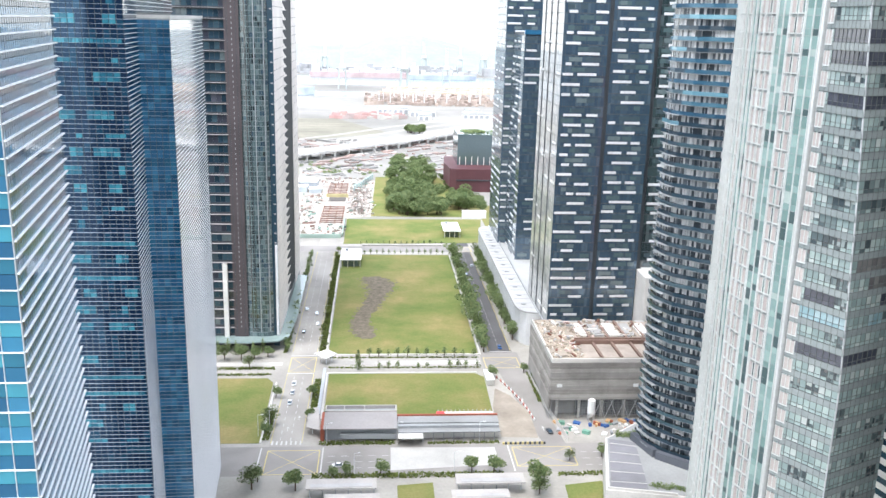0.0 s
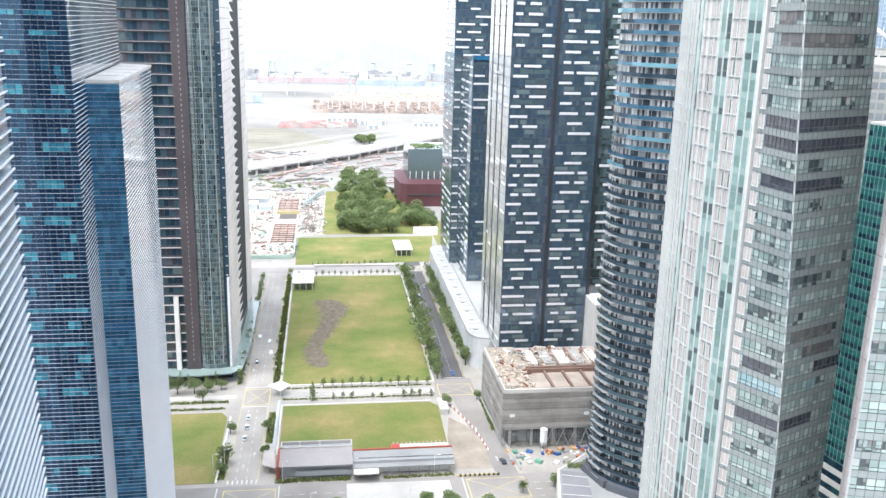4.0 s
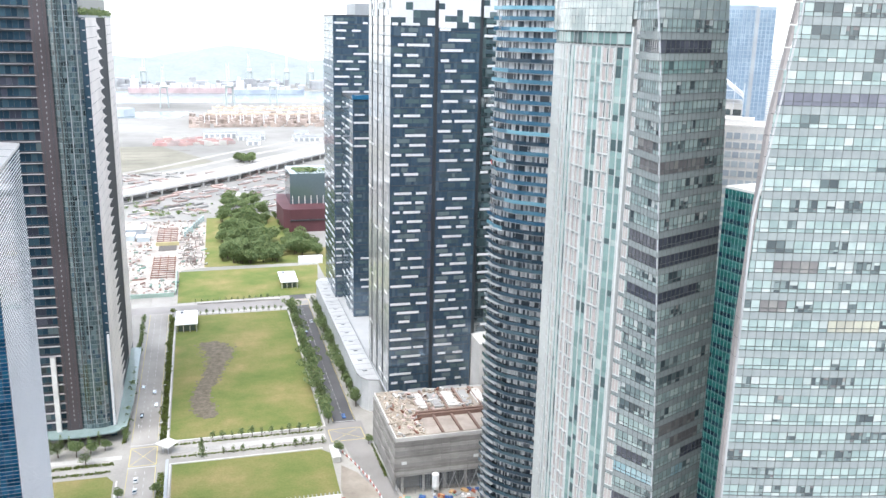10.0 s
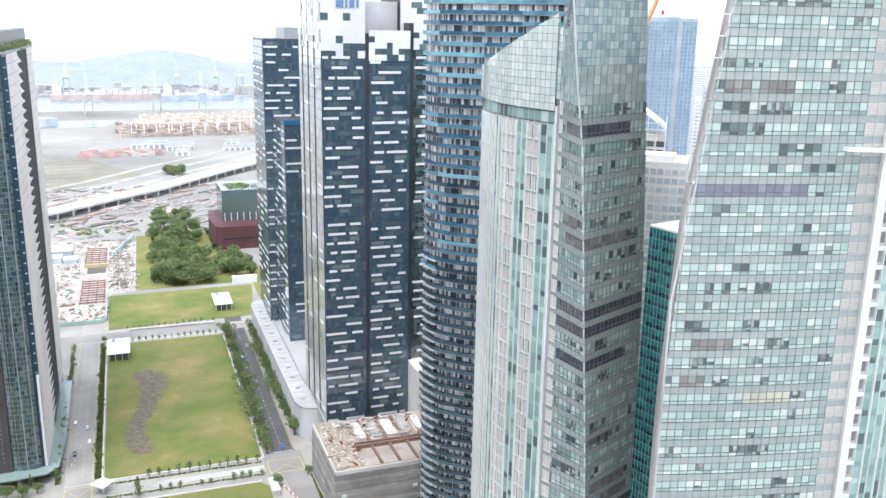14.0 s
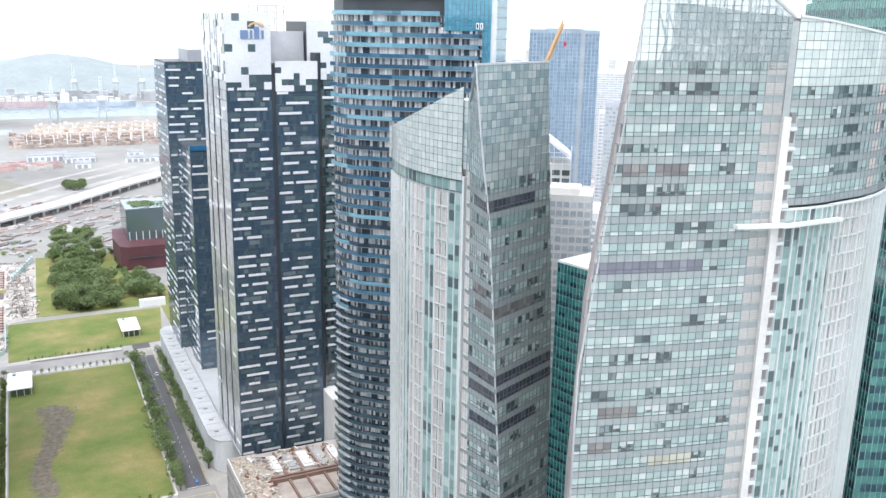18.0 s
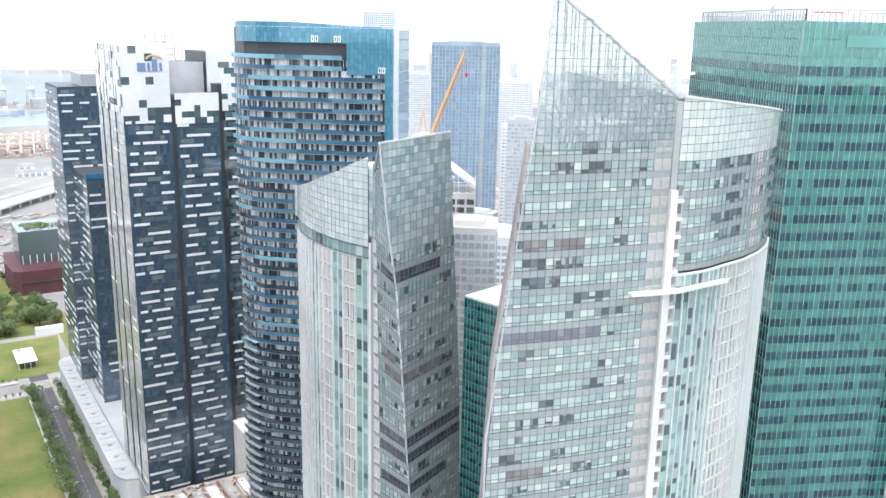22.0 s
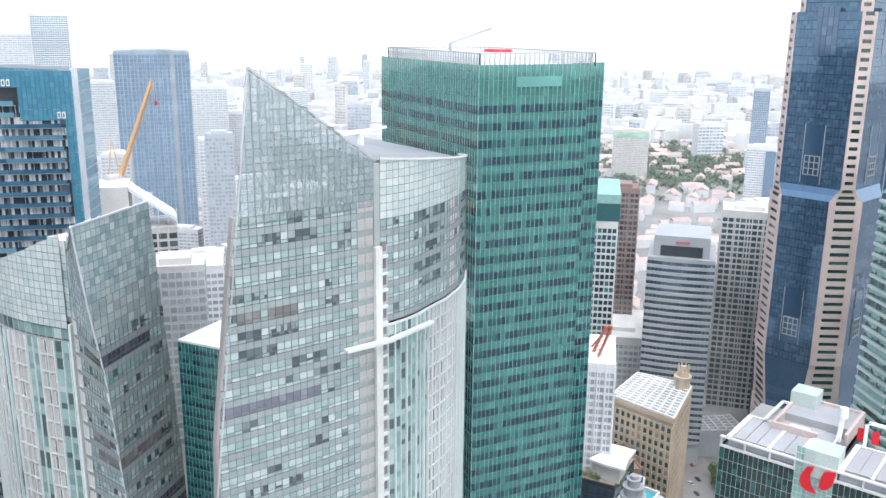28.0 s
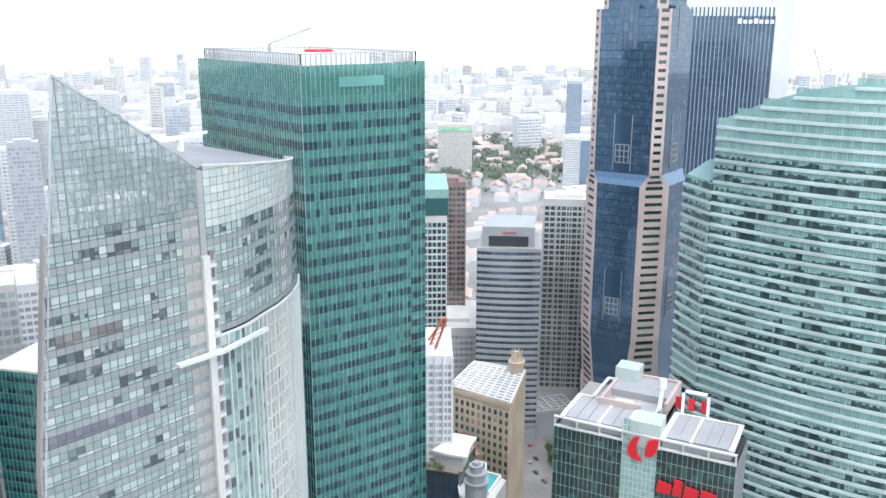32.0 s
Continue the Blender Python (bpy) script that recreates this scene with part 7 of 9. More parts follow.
def plant_trees():
    rng = random.Random(40)

    def put(kind, x, y, s=1.0, z=0.0):
        c = copy_thing(kind, pose(x, y, z, 0, 0, rng.random() * 360))
        c.scale = (s, s, s * rng.uniform(0.9, 1.12))
        return c

    street = tree_kind("round green street tree beside the asphalt road", 1, 8.0, 3.6, 520, 0.42, LEAF, 0.85, "street trees")
    light = tree_kind("young light green street tree beside the lawn", 2, 4.6, 1.9, 240, 0.3, LEAFLIGHT, 0.9, "young trees")
    young = tree_kind("young dark green tree along the footpath", 3, 4.4, 1.3, 170, 0.26, LEAF, 1.2, "footpath trees")
    fir = tree_kind("tall dark conifer beside the footpath", 4, 9.5, 2.6, 420, 0.34, LEAF, cone=True)
    broad = tree_kind("broad green tree with a wide crown", 5, 10.0, 5.0, 900, 0.5, LEAF, 0.7, "broad trees")
    wood = tree_kind("large dense tree in the grove", 6, 15.0, 8.5, 1500, 0.75, LEAF, 0.65, "grove trees")
    wood2 = tree_kind("large spreading tree in the grove", 7, 13.0, 7.5, 1300, 0.75, LEAF, 0.75, "grove trees")
    fir.location = (-6.4, 383, 0)
    for k, y in enumerate(np.arange(411, 588, 8.4)):
        put(street, 55.2 + rng.uniform(-0.4, 0.4), y, rng.uniform(1.0, 1.3))
        if k:
            put(street, 72.0 + rng.uniform(-0.5, 0.5), y + 2, rng.uniform(1.0, 1.3))
    for y in np.arange(405, 590, 6.2):
        put(light, -24.2 + rng.uniform(-0.4, 0.4), y, rng.uniform(0.7, 1.15))
    for y in np.arange(408, 590, 8.0):
        put(young, -41.6 + rng.uniform(-0.6, 0.6), y, rng.uniform(0.9, 1.5))
    for x in np.arange(-1, 51, 4.6):
        put(young, x + rng.uniform(-0.6, 0.6), 398.4, rng.uniform(0.8, 1.15))
        if rng.random() < 0.75:
            put(young, x + rng.uniform(-1, 1), 383.2, rng.uniform(0.6, 1.0))
    for x in np.arange(-10, 50, 4.2):
        put(young, x, 590.5 + rng.uniform(-0.5, 0.5), rng.uniform(0.6, 0.9))
        put(young, x + 1, 617.8, rng.uniform(0.5, 0.8))
    for x, y, s in ((-40.6, 326.5, 0.78), (-41, 352, 0.45), (-41.2, 276, 0.8), (-39.8, 281, 0.55), (-26, 274.5, 0.75), (58.3, 275, 0.8), (58.8, 270, 0.7), (-25, 352, 0.5), (-24.4, 330, 0.45), (3.5, 284.4, 0.55), (-9, 284, 0.45), (-14, 283.6, 0.4), (36.5, 284.5, 0.6), (44.6, 284.5, 0.65),
                    (74.6, 293.5, 0.45), (87.4, 296, 0.5), (-62, 395, 0.7), (-56, 397, 0.6), (-70, 396, 0.75), (-50, 399, 0.5), (-57, 386, 0.6), (55, 372, 0.5), (71, 378, 0.45), (456, 161, 0.75), (445, 155, 0.6), (486, 176, 0.7), (480, 183, 0.6), (452, 157, 0.5), (438, 150, 0.5)):
        put(broad, x, y, s)
    for k in range(6):
        put(fir, -74 + k * 4.2, 402 + (k % 2) * 3, rng.uniform(0.5, 0.85))
    n = 0
    while n < 96:
        x, y = rng.uniform(12, 96), rng.uniform(716, 900)
        if 60 < x < 70 and y > 770 or x > 66 and y > 785 or y < 724 + rng.random() * 6 and x > 60:
            continue
        if n % 2:
            put(wood, x, y, rng.uniform(0.55, 0.95))
        else:
            put(wood2, x, y, rng.uniform(0.55, 1.0))
        n += 1
    for k in range(26):
        put(wood, rng.uniform(20, 62), rng.uniform(905, 1000), rng.uniform(0.4, 0.75))
    for k in range(9):
        put(wood2, rng.uniform(46, 70), rng.uniform(1255, 1275), rng.uniform(0.8, 1.1))
    for k in range(8):
        put(wood2, 72 + rng.uniform(-3, 3), 800 + k * 14, rng.uniform(0.35, 0.5))
    street.location, light.location, young.location, broad.location = (55.4, 404.6, 0), (-24, 594, 0), (-41, 404.6, 0), (-41.5, 316.5, 0)
    wood.location, wood2.location = (30, 745, 0), (50, 760, 0)
    broad.scale = (0.5, 0.5, 0.5)
    # hedges and shrubs
    hd = Mesh()
    for x0, y0, x1, y1, h in ((-21, 282, 48, 284.6, 1.3), (-20, 307.6, 9, 310, 0.9), (22, 307.6, 50, 309, 0.7), (-20, 396.6, 52, 397.6, 0.5), (-20, 384.2, 52, 385.2, 0.5), (-43, 404, -41.2, 440, 0.7), (-43, 452, -41.2, 500, 0.7), (-43, 512, -41.2, 560, 0.7), (72, 345, 74.5, 376, 1.2), (68, 282, 95, 284, 0.9), (-25.6, 404, -22.8, 588, 0.6), (-25.5, 338, -22.6, 370, 1.0), (-42, 312, -39.6, 340, 0.8), (-100, 383, -45, 385, 0.8), (-100, 376, -46, 377.5, 0.7)):
        area = (x1 - x0) * (y1 - y0)
        for _ in range(int(area * 7)):
            p = Vector((rng.uniform(x0, x1), rng.uniform(y0, y1), rng.uniform(0.1, h)))
            u = Vector((rng.gauss(0, 1), rng.gauss(0, 1), rng.gauss(0, 1))).normalized() * rng.uniform(0.2, 0.5)
            v = u.orthogonal() * 0.8
            i = len(hd.v)
            hd.v += [tuple(p + u), tuple(p + v), tuple(p - u), tuple(p - v)]
            hd.f.append((i, i + 1, i + 2, i + 3))
    solid("hedge", hd, LEAFLIGHT, "clipped hedges and low shrubs beside paths", "hedge", "stuff")


# ---- small buildings by the lawns ----
def pavilion(x0, y0, x1, y1, h, label):
    t = thing("pavilion", ((x0 + x1) / 2, (y0 + y1) / 2, 0), label, "pavilion")
    r = Mesh()
    r.box(x0 - 0.8, x1 + 0.8, y0 - 0.8, y1 + 0.8, h, h + 0.5)
    part("roof", r, WHITE, t, "bright white flat roof")
    b = Mesh()
    b.box(x0 + 1, x1 - 1, y0 + 2, y1 - 1, 0, h)
    part("room", b, G_SMOKE, t)
    for x in np.linspace(x0, x1, 4):
        c = Mesh()
        c.box(x - 0.2, x + 0.2, y0 - 0.2, y0 + 0.2, 0, h)
        part("post", c, OFFWHITE, t)
    v = Mesh()
    v.box(x0 + 2, x0 + 4, y1 - 5, y1 - 3, h + 0.5, h + 1.8)
    part("roof_unit", v, GREYCLAD, t)


def low_buildings():
    pavilion(-20.6, 557, -8.4, 584, 5.0, "white-roofed pavilion at the corner of the lawn")
    pavilion(54.0, 640, 65.5, 668, 5.0, "white-roofed pavilion on the far lawn")
    t = thing("station_building", (16, 316, 0), "long low grey station building with flat metal roofs", "station")
    a = Mesh()
    a.box(-18, 10, 312.5, 327, 0, 6.2)
    part("body", a, GREYCLAD, t)
    r = Mesh()
    r.hexa([(-18.4, 309.5, 5.6), (10.2, 309.5, 5.6), (10.2, 322, 6.8), (-18.4, 322, 6.8), (-18.4, 309.5, 6.0), (10.2, 309.5, 6.0), (10.2, 322, 7.2), (-18.4, 322, 7.2)])
    part("roof", r, plain("grey_metal_roof", (0.3, 0.285, 0.28), 0.6, vary=0.2), t, "grey metal roof")
    p = Mesh()
    for x0, x1, y0, y1 in ((-18.4, 10.2, 327, 327.6), (-18.4, 10.2, 322, 322.5), (-18.4, -17.8, 322, 327), (9.6, 10.2, 322, 327), (-11, -10.6, 322, 327), (-3, -2.6, 322, 327)):
        p.box(x0, x1, y0, y1, 6.2, 7.6)
    part("parapet", p, plain("dull_parapet", (0.44, 0.42, 0.4), 0.7, vary=0.2), t)
    b = Mesh()
    b.box(10.4, 50, 313, 320, 0, 5.2)
    part("wing", b, OFFWHITE, t)
    r2 = Mesh()
    r2.box(10.4, 50.4, 314.8, 320.6, 5.2, 5.8)
    r2.box(10.4, 50.4, 309.6, 313.0, 3.8, 4.2)
    part("wing_roof", r2, ROOFGREY, t, "pale grey roof of the long wing")
    gl = Mesh()
    gl.box(10.4, 50.2, 312.9, 314.7, 4.2, 5.3)
    gl.box(-12, 9, 309.9, 311, 1.5, 3.4)
    part("clerestory", gl, GREYCLAD, t)
    rd = Mesh()
    rd.box(10.2, 50.6, 320.6, 321.4, 0, 6.4)
    brick_red = plain("brick_red", (0.34, 0.10, 0.06), 0.8)
    part("red_wall", rd, brick_red, t, "brick red long wall")
    rd = Mesh()
    rd.box(-19.6, -18.2, 311, 326, 0, 5.4)
    part("red_wall", rd, brick_red, t, "brick red end wall")
    en = Mesh()
    en.box(10.4, 20, 305.5, 311, 3.4, 3.8)
    part("entrance_canopy", en, OFFWHITE, t)
    for x in np.arange(12, 50, 4.0):
        c = Mesh()
        c.box(x, x + 0.3, 309.8, 310.1, 0, 3.8)
        part("post", c, GREYCLAD, t)
    for x, y, w, d, h in ((-22, 267, 24, 6.5, 4.6), (29.5, 269, 24, 6.8, 4.6), (27.4, 260.5, 19.6, 5.5, 4.0), (-15.5, 258.5, 18.5, 6, 4.0)):
        s = thing("shelter", (x + w / 2, y + d / 2, 0), "long white-roofed walkway shelter", "shelter", "walkway shelters")
        m = Mesh()
        m.box(x, x + w, y, y + d, h, h + 0.45)
        part("roof", m, bpy.data.materials["dull_parapet"], s)
        g = Mesh()
        g.box(x + 1.5, x + w - 1.5, y + 0.8, y + d * 0.45, h + 0.45, h + 0.6)
        part("roof_light", g, plain("dull_panel", (0.42, 0.42, 0.42), 0.5) if "dull_panel" not in bpy.data.materials else bpy.data.materials["dull_panel"], s)
        for k in range(6):
            c = Mesh()
            u = x + 1 + (w - 2) * k / 5
            c.box(u, u + 0.25, y + d / 2, y + d / 2 + 0.25, 0, h)
            part("post", c, GREYCLAD, s)
    c = thing("canopy", (-22, 392, 0), "pale angular entrance canopy at the street corner", "canopy")
    m = Mesh()
    m.prism([(-27.6, 391.5), (-21.5, 386.5), (-16.6, 391.5), (-21.5, 396)], [4.4, 3.6, 4.4, 4.8], [4.7, 3.9, 4.7, 5.1])
    part("roof", m, OFFWHITE, c)
    for x, y in ((-24, 391), (-21.5, 389), (-19, 391.6)):
        q = Mesh()
        q.cone((x, y, 0), (x, y, 4.0), 0.18, 0.18)
        part("post", q, STEEL, c)
    b = thing("bus_shelter", (-23, 324, 0), "pale flat-roofed bus shelter beside the street", "shelter")
    m = Mesh()
    m.prism([(-25.6, 334), (-25.2, 316.5), (-19.8, 313.5), (-21.8, 334.5)], 3.2, 3.5)
    part("roof", m, bpy.data.materials["dull_parapet"], b)
    for y in (317.5, 324, 331):
        q = Mesh()
        q.box(-23.2, -23, y, y + 0.2, 0, 3.2)
        part("post", q, STEEL, b)
    w = thing("canopy", (-21, 353, 0), "long grey covered walkway beside the lawn", "canopy")
    m = Mesh()
    m.box(-22.2, -20.9, 329, 378, 2.8, 3.0)
    part("roof", m, plain("walkway_grey", (0.40, 0.43, 0.45), 0.6), w)
    for y in np.arange(331, 378, 8.0):
        q = Mesh()
        q.box(-21.7, -21.5, y, y + 0.2, 0, 2.8)
        part("post", q, STEEL, w)
    k = thing("site_office", (53.5, 369, 0), "small white cabin beside the lawn corner", "cabin")
    m = Mesh()
    m.box(51.8, 55.0, 362.8, 374.6, 0.2, 2.9)
    part("wall", m, OFFWHITE, k)
    m = Mesh()
    m.box(51.5, 55.3, 362.5, 374.9, 2.9, 3.1)
    part("roof", m, WHITE, k)
    tarp = thing("site_shed", (38, 327, 0), "low open shed with a grey ribbed roof and red sheet", "shed")
    m = Mesh()
    m.box(27, 50, 324, 330.5, 2.6, 2.9)
    part("roof", m, PINKFIN, tarp)
    m = Mesh()
    for x in np.arange(27.5, 50, 1.8):
        m.box(x, x + 0.3, 330.5, 333.5, 0, 2.4)
    part("fence", m, GREYCLAD, tarp)
    m = Mesh()
    m.box(26.6, 30, 326, 330, 2.9, 3.3)
    part("sheet", m, RED, tarp, "bright red tarpaulin")


def site_clutter():
    rng = random.Random(77)
    flat("sand_patch", [(51.5, 313), (66, 312), (66.5, 335), (61, 352), (55, 360), (51.6, 340)], 0.06, SAND, "bare sandy work area", "earth")
    mats = (TILE, BLUEPAINT, ORANGE, WHITE, OFFWHITE, plain("site_green", (0.16, 0.36, 0.28), 0.6), GREYCLAD)
    for k in range(44):
        x, y = rng.uniform(75, 112), rng.uniform(314, 326)
        m = Mesh()
        a, w, h = rng.random() * 3, rng.uniform(0.4, 1.6), rng.uniform(0.3, 1.5)
        m.bar((x - w * math.cos(a), y - w * math.sin(a), h / 2), (x + w * math.cos(a), y + w * math.sin(a), h / 2), rng.uniform(0.8, 2.0), h)
        solid("site_crate", m, mats[k % 7], ("red", "blue", "orange", "white", "pale grey", "green", "grey")[k % 7] + " covered stack of site material on the ground", "site material")
    t = thing("silo", (90.4, 326, 0), "white upright cement silo on steel legs", "silo")
    m = Mesh()
    m.cone((90.4, 326, 4), (90.4, 326, 9.6), 1.6, 1.6, 16)
    m.cone((90.4, 326, 2), (90.4, 326, 4), 0.5, 1.6, 16)
    m.cone((90.4, 326, 9.6), (90.4, 326, 10.2), 1.6, 0.7, 16)
    part("tank", m, WHITE, t)
    for sx, sy in ((1, 1), (1, -1), (-1, 1), (-1, -1)):
        m = Mesh()
        m.bar((90.4 + sx * 1.1, 326 + sy * 1.1, 0), (90.4 + sx * 1.1, 326 + sy * 1.1, 4.4), 0.25)
        part("leg", m, STEEL, t)
    for k in range(22):
        f = k / 21
        x, y = 57.5 + 9.5 * f + 1.5 * math.sin(f * 3), 372 - 44 * f
        m = Mesh()
        m.box(x - 0.22, x + 0.22, y - 0.75, y + 0.75, 0, 0.8)
        solid("road_barrier", m, (plain("faded_red", (0.5, 0.16, 0.13), 0.6) if k == 0 else bpy.data.materials["faded_red"], WHITE)[k % 2], ("red", "white")[k % 2] + " plastic road barrier beside the street", "barrier", group="road barriers")
    for k in range(18):
        x = 51 + k * 0.95
        m = Mesh()
        m.box(x, x + 0.75, 306.6, 307.2, 0, 0.9)
        solid("road_barrier", m, (YELLOW, DARKMETAL)[k % 2], ("yellow", "black")[k % 2] + " striped kerb barrier on the avenue", "barrier", group="kerb barriers")
    hoard = Mesh()
    hoard.slab((77, 309), (73.6, 345), 0, 2.4, 0.1)
    hoard.slab((73.6, 345), (72.6, 378), 0, 2.4, 0.1)
    solid("hoarding", hoard, OFFWHITE, "pale site hoarding fence along the street", "fence")
    for x, y, h in ((-44, 316, 9), (-39.8, 318, 10), (-17, 308, 9), (10, 308, 9), (42, 308, 9), (-26, 404, 9), (-26, 450, 9), (-26, 500, 9), (-26, 550, 9), (56.6, 440, 9), (56.6, 500, 9), (-6, 284, 9), (30, 284, 9)):
        t = thing("street_lamp", (x, y, 0), "slim grey street lamp post with a short arm", "street lamp", "street lamps")
        m = Mesh()
        m.cone((x, y, 0), (x, y, h), 0.12, 0.08, 6)
        part("pole", m, STEEL, t)
        m = Mesh()
        m.bar((x, y, h), (x + 1.6, y, h + 0.3), 0.12)
        part("arm", m, STEEL, t)
        m = Mesh()
        m.box(x + 1.4, x + 2.2, y - 0.15, y + 0.15, h + 0.22, h + 0.36)
        part("lamp_head", m, WHITE, t)


def car_kind(label, paint):
    t = thing("car", (0, 0, 0), label, "car", "cars on the road")
    b = Mesh()
    b.prism([(-0.85, -2.2), (0.85, -2.2), (0.9, 0), (0.85, 2.2), (-0.85, 2.2), (-0.9, 0)], 0.3, 0.85)
    part("body", b, paint, t)
    c = Mesh()
    c.hexa([(-0.8, -1.4, 0.85), (0.8, -1.4, 0.85), (0.8, 1.2, 0.85), (-0.8, 1.2, 0.85), (-0.65, -0.9, 1.45), (0.65, -0.9, 1.45), (0.65, 0.6, 1.45), (-0.65, 0.6, 1.45)])
    part("windows", c, G_BLACK, t)
    r = Mesh()
    r.box(-0.66, 0.66, -0.9, 0.6, 1.45, 1.5)
    part("roof", r, paint, t)
    for x in (-0.8, 0.8):
        for y in (-1.35, 1.35):
            w = Mesh()
            w.cone((x - 0.1, y, 0.33), (x + 0.1, y, 0.33), 0.33, 0.33, 10)
            part("wheel", w, DARKMETAL, t)
    return t


def traffic():
    kinds = [car_kind(f"{c} car on the road", m) for c, m in (("white", WHITE), ("silver", STEEL), ("black", DARKMETAL), ("blue", BLUEPAINT), ("red", RED))]
    spots = ((0, -34.6, 366, 0), (1, -34.4, 356.4, 0), (1, -34.6, 346, 0), (2, 71.4, 316.6, 10), (3, 64, 410, 0), (0, -36.6, 470, 0), (1, -30.5, 462, 0), (0, -29, 445, 180), (2, -35.5, 433, 0), (1, 66, 560, 0), (2, 60.5, 540, 180), (0, -12, 291, 90), (1, 95, 299, 90),
             (2, 432, 160, -40), (1, 441, 167, -40), (0, 452, 178, -45), (2, 425, 152, -40), (1, 468, 195, -45), (0, 436, 172, 140), (4, 462, 176, -45), (2, 448, 166, 140))
    used = set()
    for k, x, y, a in spots:
        if k in used:
            copy_thing(kinds[k], pose(x, y, 0.04, 0, 0, a))
        else:
            used.add(k)
            kinds[k].matrix_basis = pose(x, y, 0.04, 0, 0, a)


# ---- far side of the park: building site, museum, port ----
def far_site():
    rng = random.Random(15)
    flat("site_ground", [(-75, 640), (-25, 640), (-20, 705), (2, 712), (2, 880), (-90, 900)], 0.04, plain("pale_sand", (0.42, 0.385, 0.345), 0.9, 0.06, 0.5, 0.35), "bare pale earth of a station building site", "earth")
    flat("pit_floor", rect(-43, 684, -24.5, 753), 0.08, plain("excavated_earth", (0.43, 0.38, 0.34), 0.9, 0.1, 0.6, 0.4), "reddish floor of a strutted excavation", "earth")
    flat("pit_floor", rect(-40.5, 803, -24.5, 858), 0.08, bpy.data.materials["excavated_earth"], "reddish floor of a strutted excavation", "earth")
    for y0, y1, gap in ((686, 752, 6.6), (805, 857, 7.4)):
        pit = Mesh()
        for y in np.arange(y0, y1, gap):
            skew = rng.uniform(-0.6, 0.6)
            pit.bar((-43 + rng.random(), y + skew, 0.8), (-24.6, y, 0.8), 0.7, 0.5)
        for x in (-42.6, -37.2, -31.0, -25.4):
            pit.bar((x, y0 - 2, 0.4), (x, y1 + 1, 0.4), 0.5, 0.4)
        solid("steel_strut", pit, RUST, "rusty steel struts across an excavation", "struts", "stuff")
    beam = Mesh()
    beam.box(-43, -23, 790, 792, 0, 3.2)
    solid("site_gantry", beam, plain("pale_yellow_paint", (0.5, 0.44, 0.24), 0.6), "pale yellow beam across the excavation", "beam")
    # dark slab on the ground, painted as the shade down a trench
    slot = Mesh()
    slot.box(-40, -25, 772, 789, 0.0, 0.5)
    solid("site_trench", slot, plain("trench_shade", (0.12, 0.11, 0.1), 0.9), "dark slab coloured as trench shade", "earth")
    shed = thing("site_shed", (-62, 835, 0), "pale blue-grey site sheds with low roofs", "shed")
    for x, y, w, d, h in ((-78, 812, 16, 14, 5), (-60, 808, 11, 12, 4), (-78, 832, 24, 10, 6), (-74, 850, 20, 9, 5)):
        m = Mesh()
        m.box(x, x + w, y, y + d, 0, h)
        part("wall", m, plain("pale_blue_sheet", (0.42, 0.47, 0.5), 0.6) if "pale_blue_sheet" not in bpy.data.materials else bpy.data.materials["pale_blue_sheet"], shed)
        m = Mesh()
        m.box(x - 0.4, x + w + 0.4, y - 0.4, y + d + 0.4, h, h + 0.4)
        part("roof", m, CLADWHITE, shed)
    net = Mesh()
    for k in range(9):
        net.box(-19 + k * 2.1, -17.4 + k * 2.1, 822 + k * 8, 828 + k * 8, 0, 5)
    solid("site_screen", net, plain("pale_green_net", (0.36, 0.46, 0.45), 0.8), "pale green mesh screens round the site", "screen", "stuff")
    frames = Mesh()
    for k in range(70):
        x, y, h = rng.uniform(-20, -3), rng.uniform(716, 822), rng.uniform(1.5, 4.5)
        frames.box(x, x + 0.5, y, y + 0.5, 0, h)
        frames.bar((x, y, h), (x + rng.choice((-4, 4, 0)), y + rng.choice((0, 5)), h), 0.4)
    solid("formwork", frames, plain("formwork_grey", (0.3, 0.27, 0.25), 0.8), "grey steel formwork frames on the site", "formwork", "stuff")
    cl = {}
    names = ("white", "grey", "brown", "pale green", "sand")
    mats = (OFFWHITE, plain("site_grey", (0.36, 0.34, 0.32), 0.8), plain("site_brown", (0.3, 0.2, 0.17), 0.8), plain("faded_green_sheet", (0.22, 0.33, 0.28), 0.7), SAND)
    for k in range(900):
        x, y = rng.choice((rng.uniform(-80, 0), rng.gauss(-14, 5), rng.gauss(-56, 6), rng.uniform(-46, -22))), rng.uniform(640, 890)
        if -46 < x < -23 and 684 < y < 860 or -22 < x and y < 712 or x < -50 and 805 < y < 860:
            continue
        a, w, h = rng.choice((0.05, 1.57, 1.5, 0.8)), rng.uniform(0.4, 2.0) * rng.choice((1, 1, 1.8)), rng.uniform(0.3, 1.5)
        m = cl.setdefault(rng.choice((0, 0, 1, 1, 2, 2, 3, 4, 4)), Mesh())
        m.bar((x - w * math.cos(a), y - w * math.sin(a), h / 2), (x + w * math.cos(a), y + w * math.sin(a), h / 2), rng.uniform(0.4, 1.6), h)
    for k, m in cl.items():
        solid("site_heap", m, mats[k], names[k] + " heaps of material on the building site", "site material", "stuff")
    fence = Mesh()
    fence.box(-75, -24, 636, 637, 0, 3)
    fence.box(-23.5, -22.8, 640, 704, 0, 3)
    solid("hoarding", fence, plain("hoarding_green", (0.36, 0.48, 0.42), 0.7), "pale green site hoarding", "fence")
    wall = Mesh()
    wall.box(74, 94, 707, 712, 0, 6)
    solid("low_building", wall, WHITE, "plain white box building beside the grove", "building")
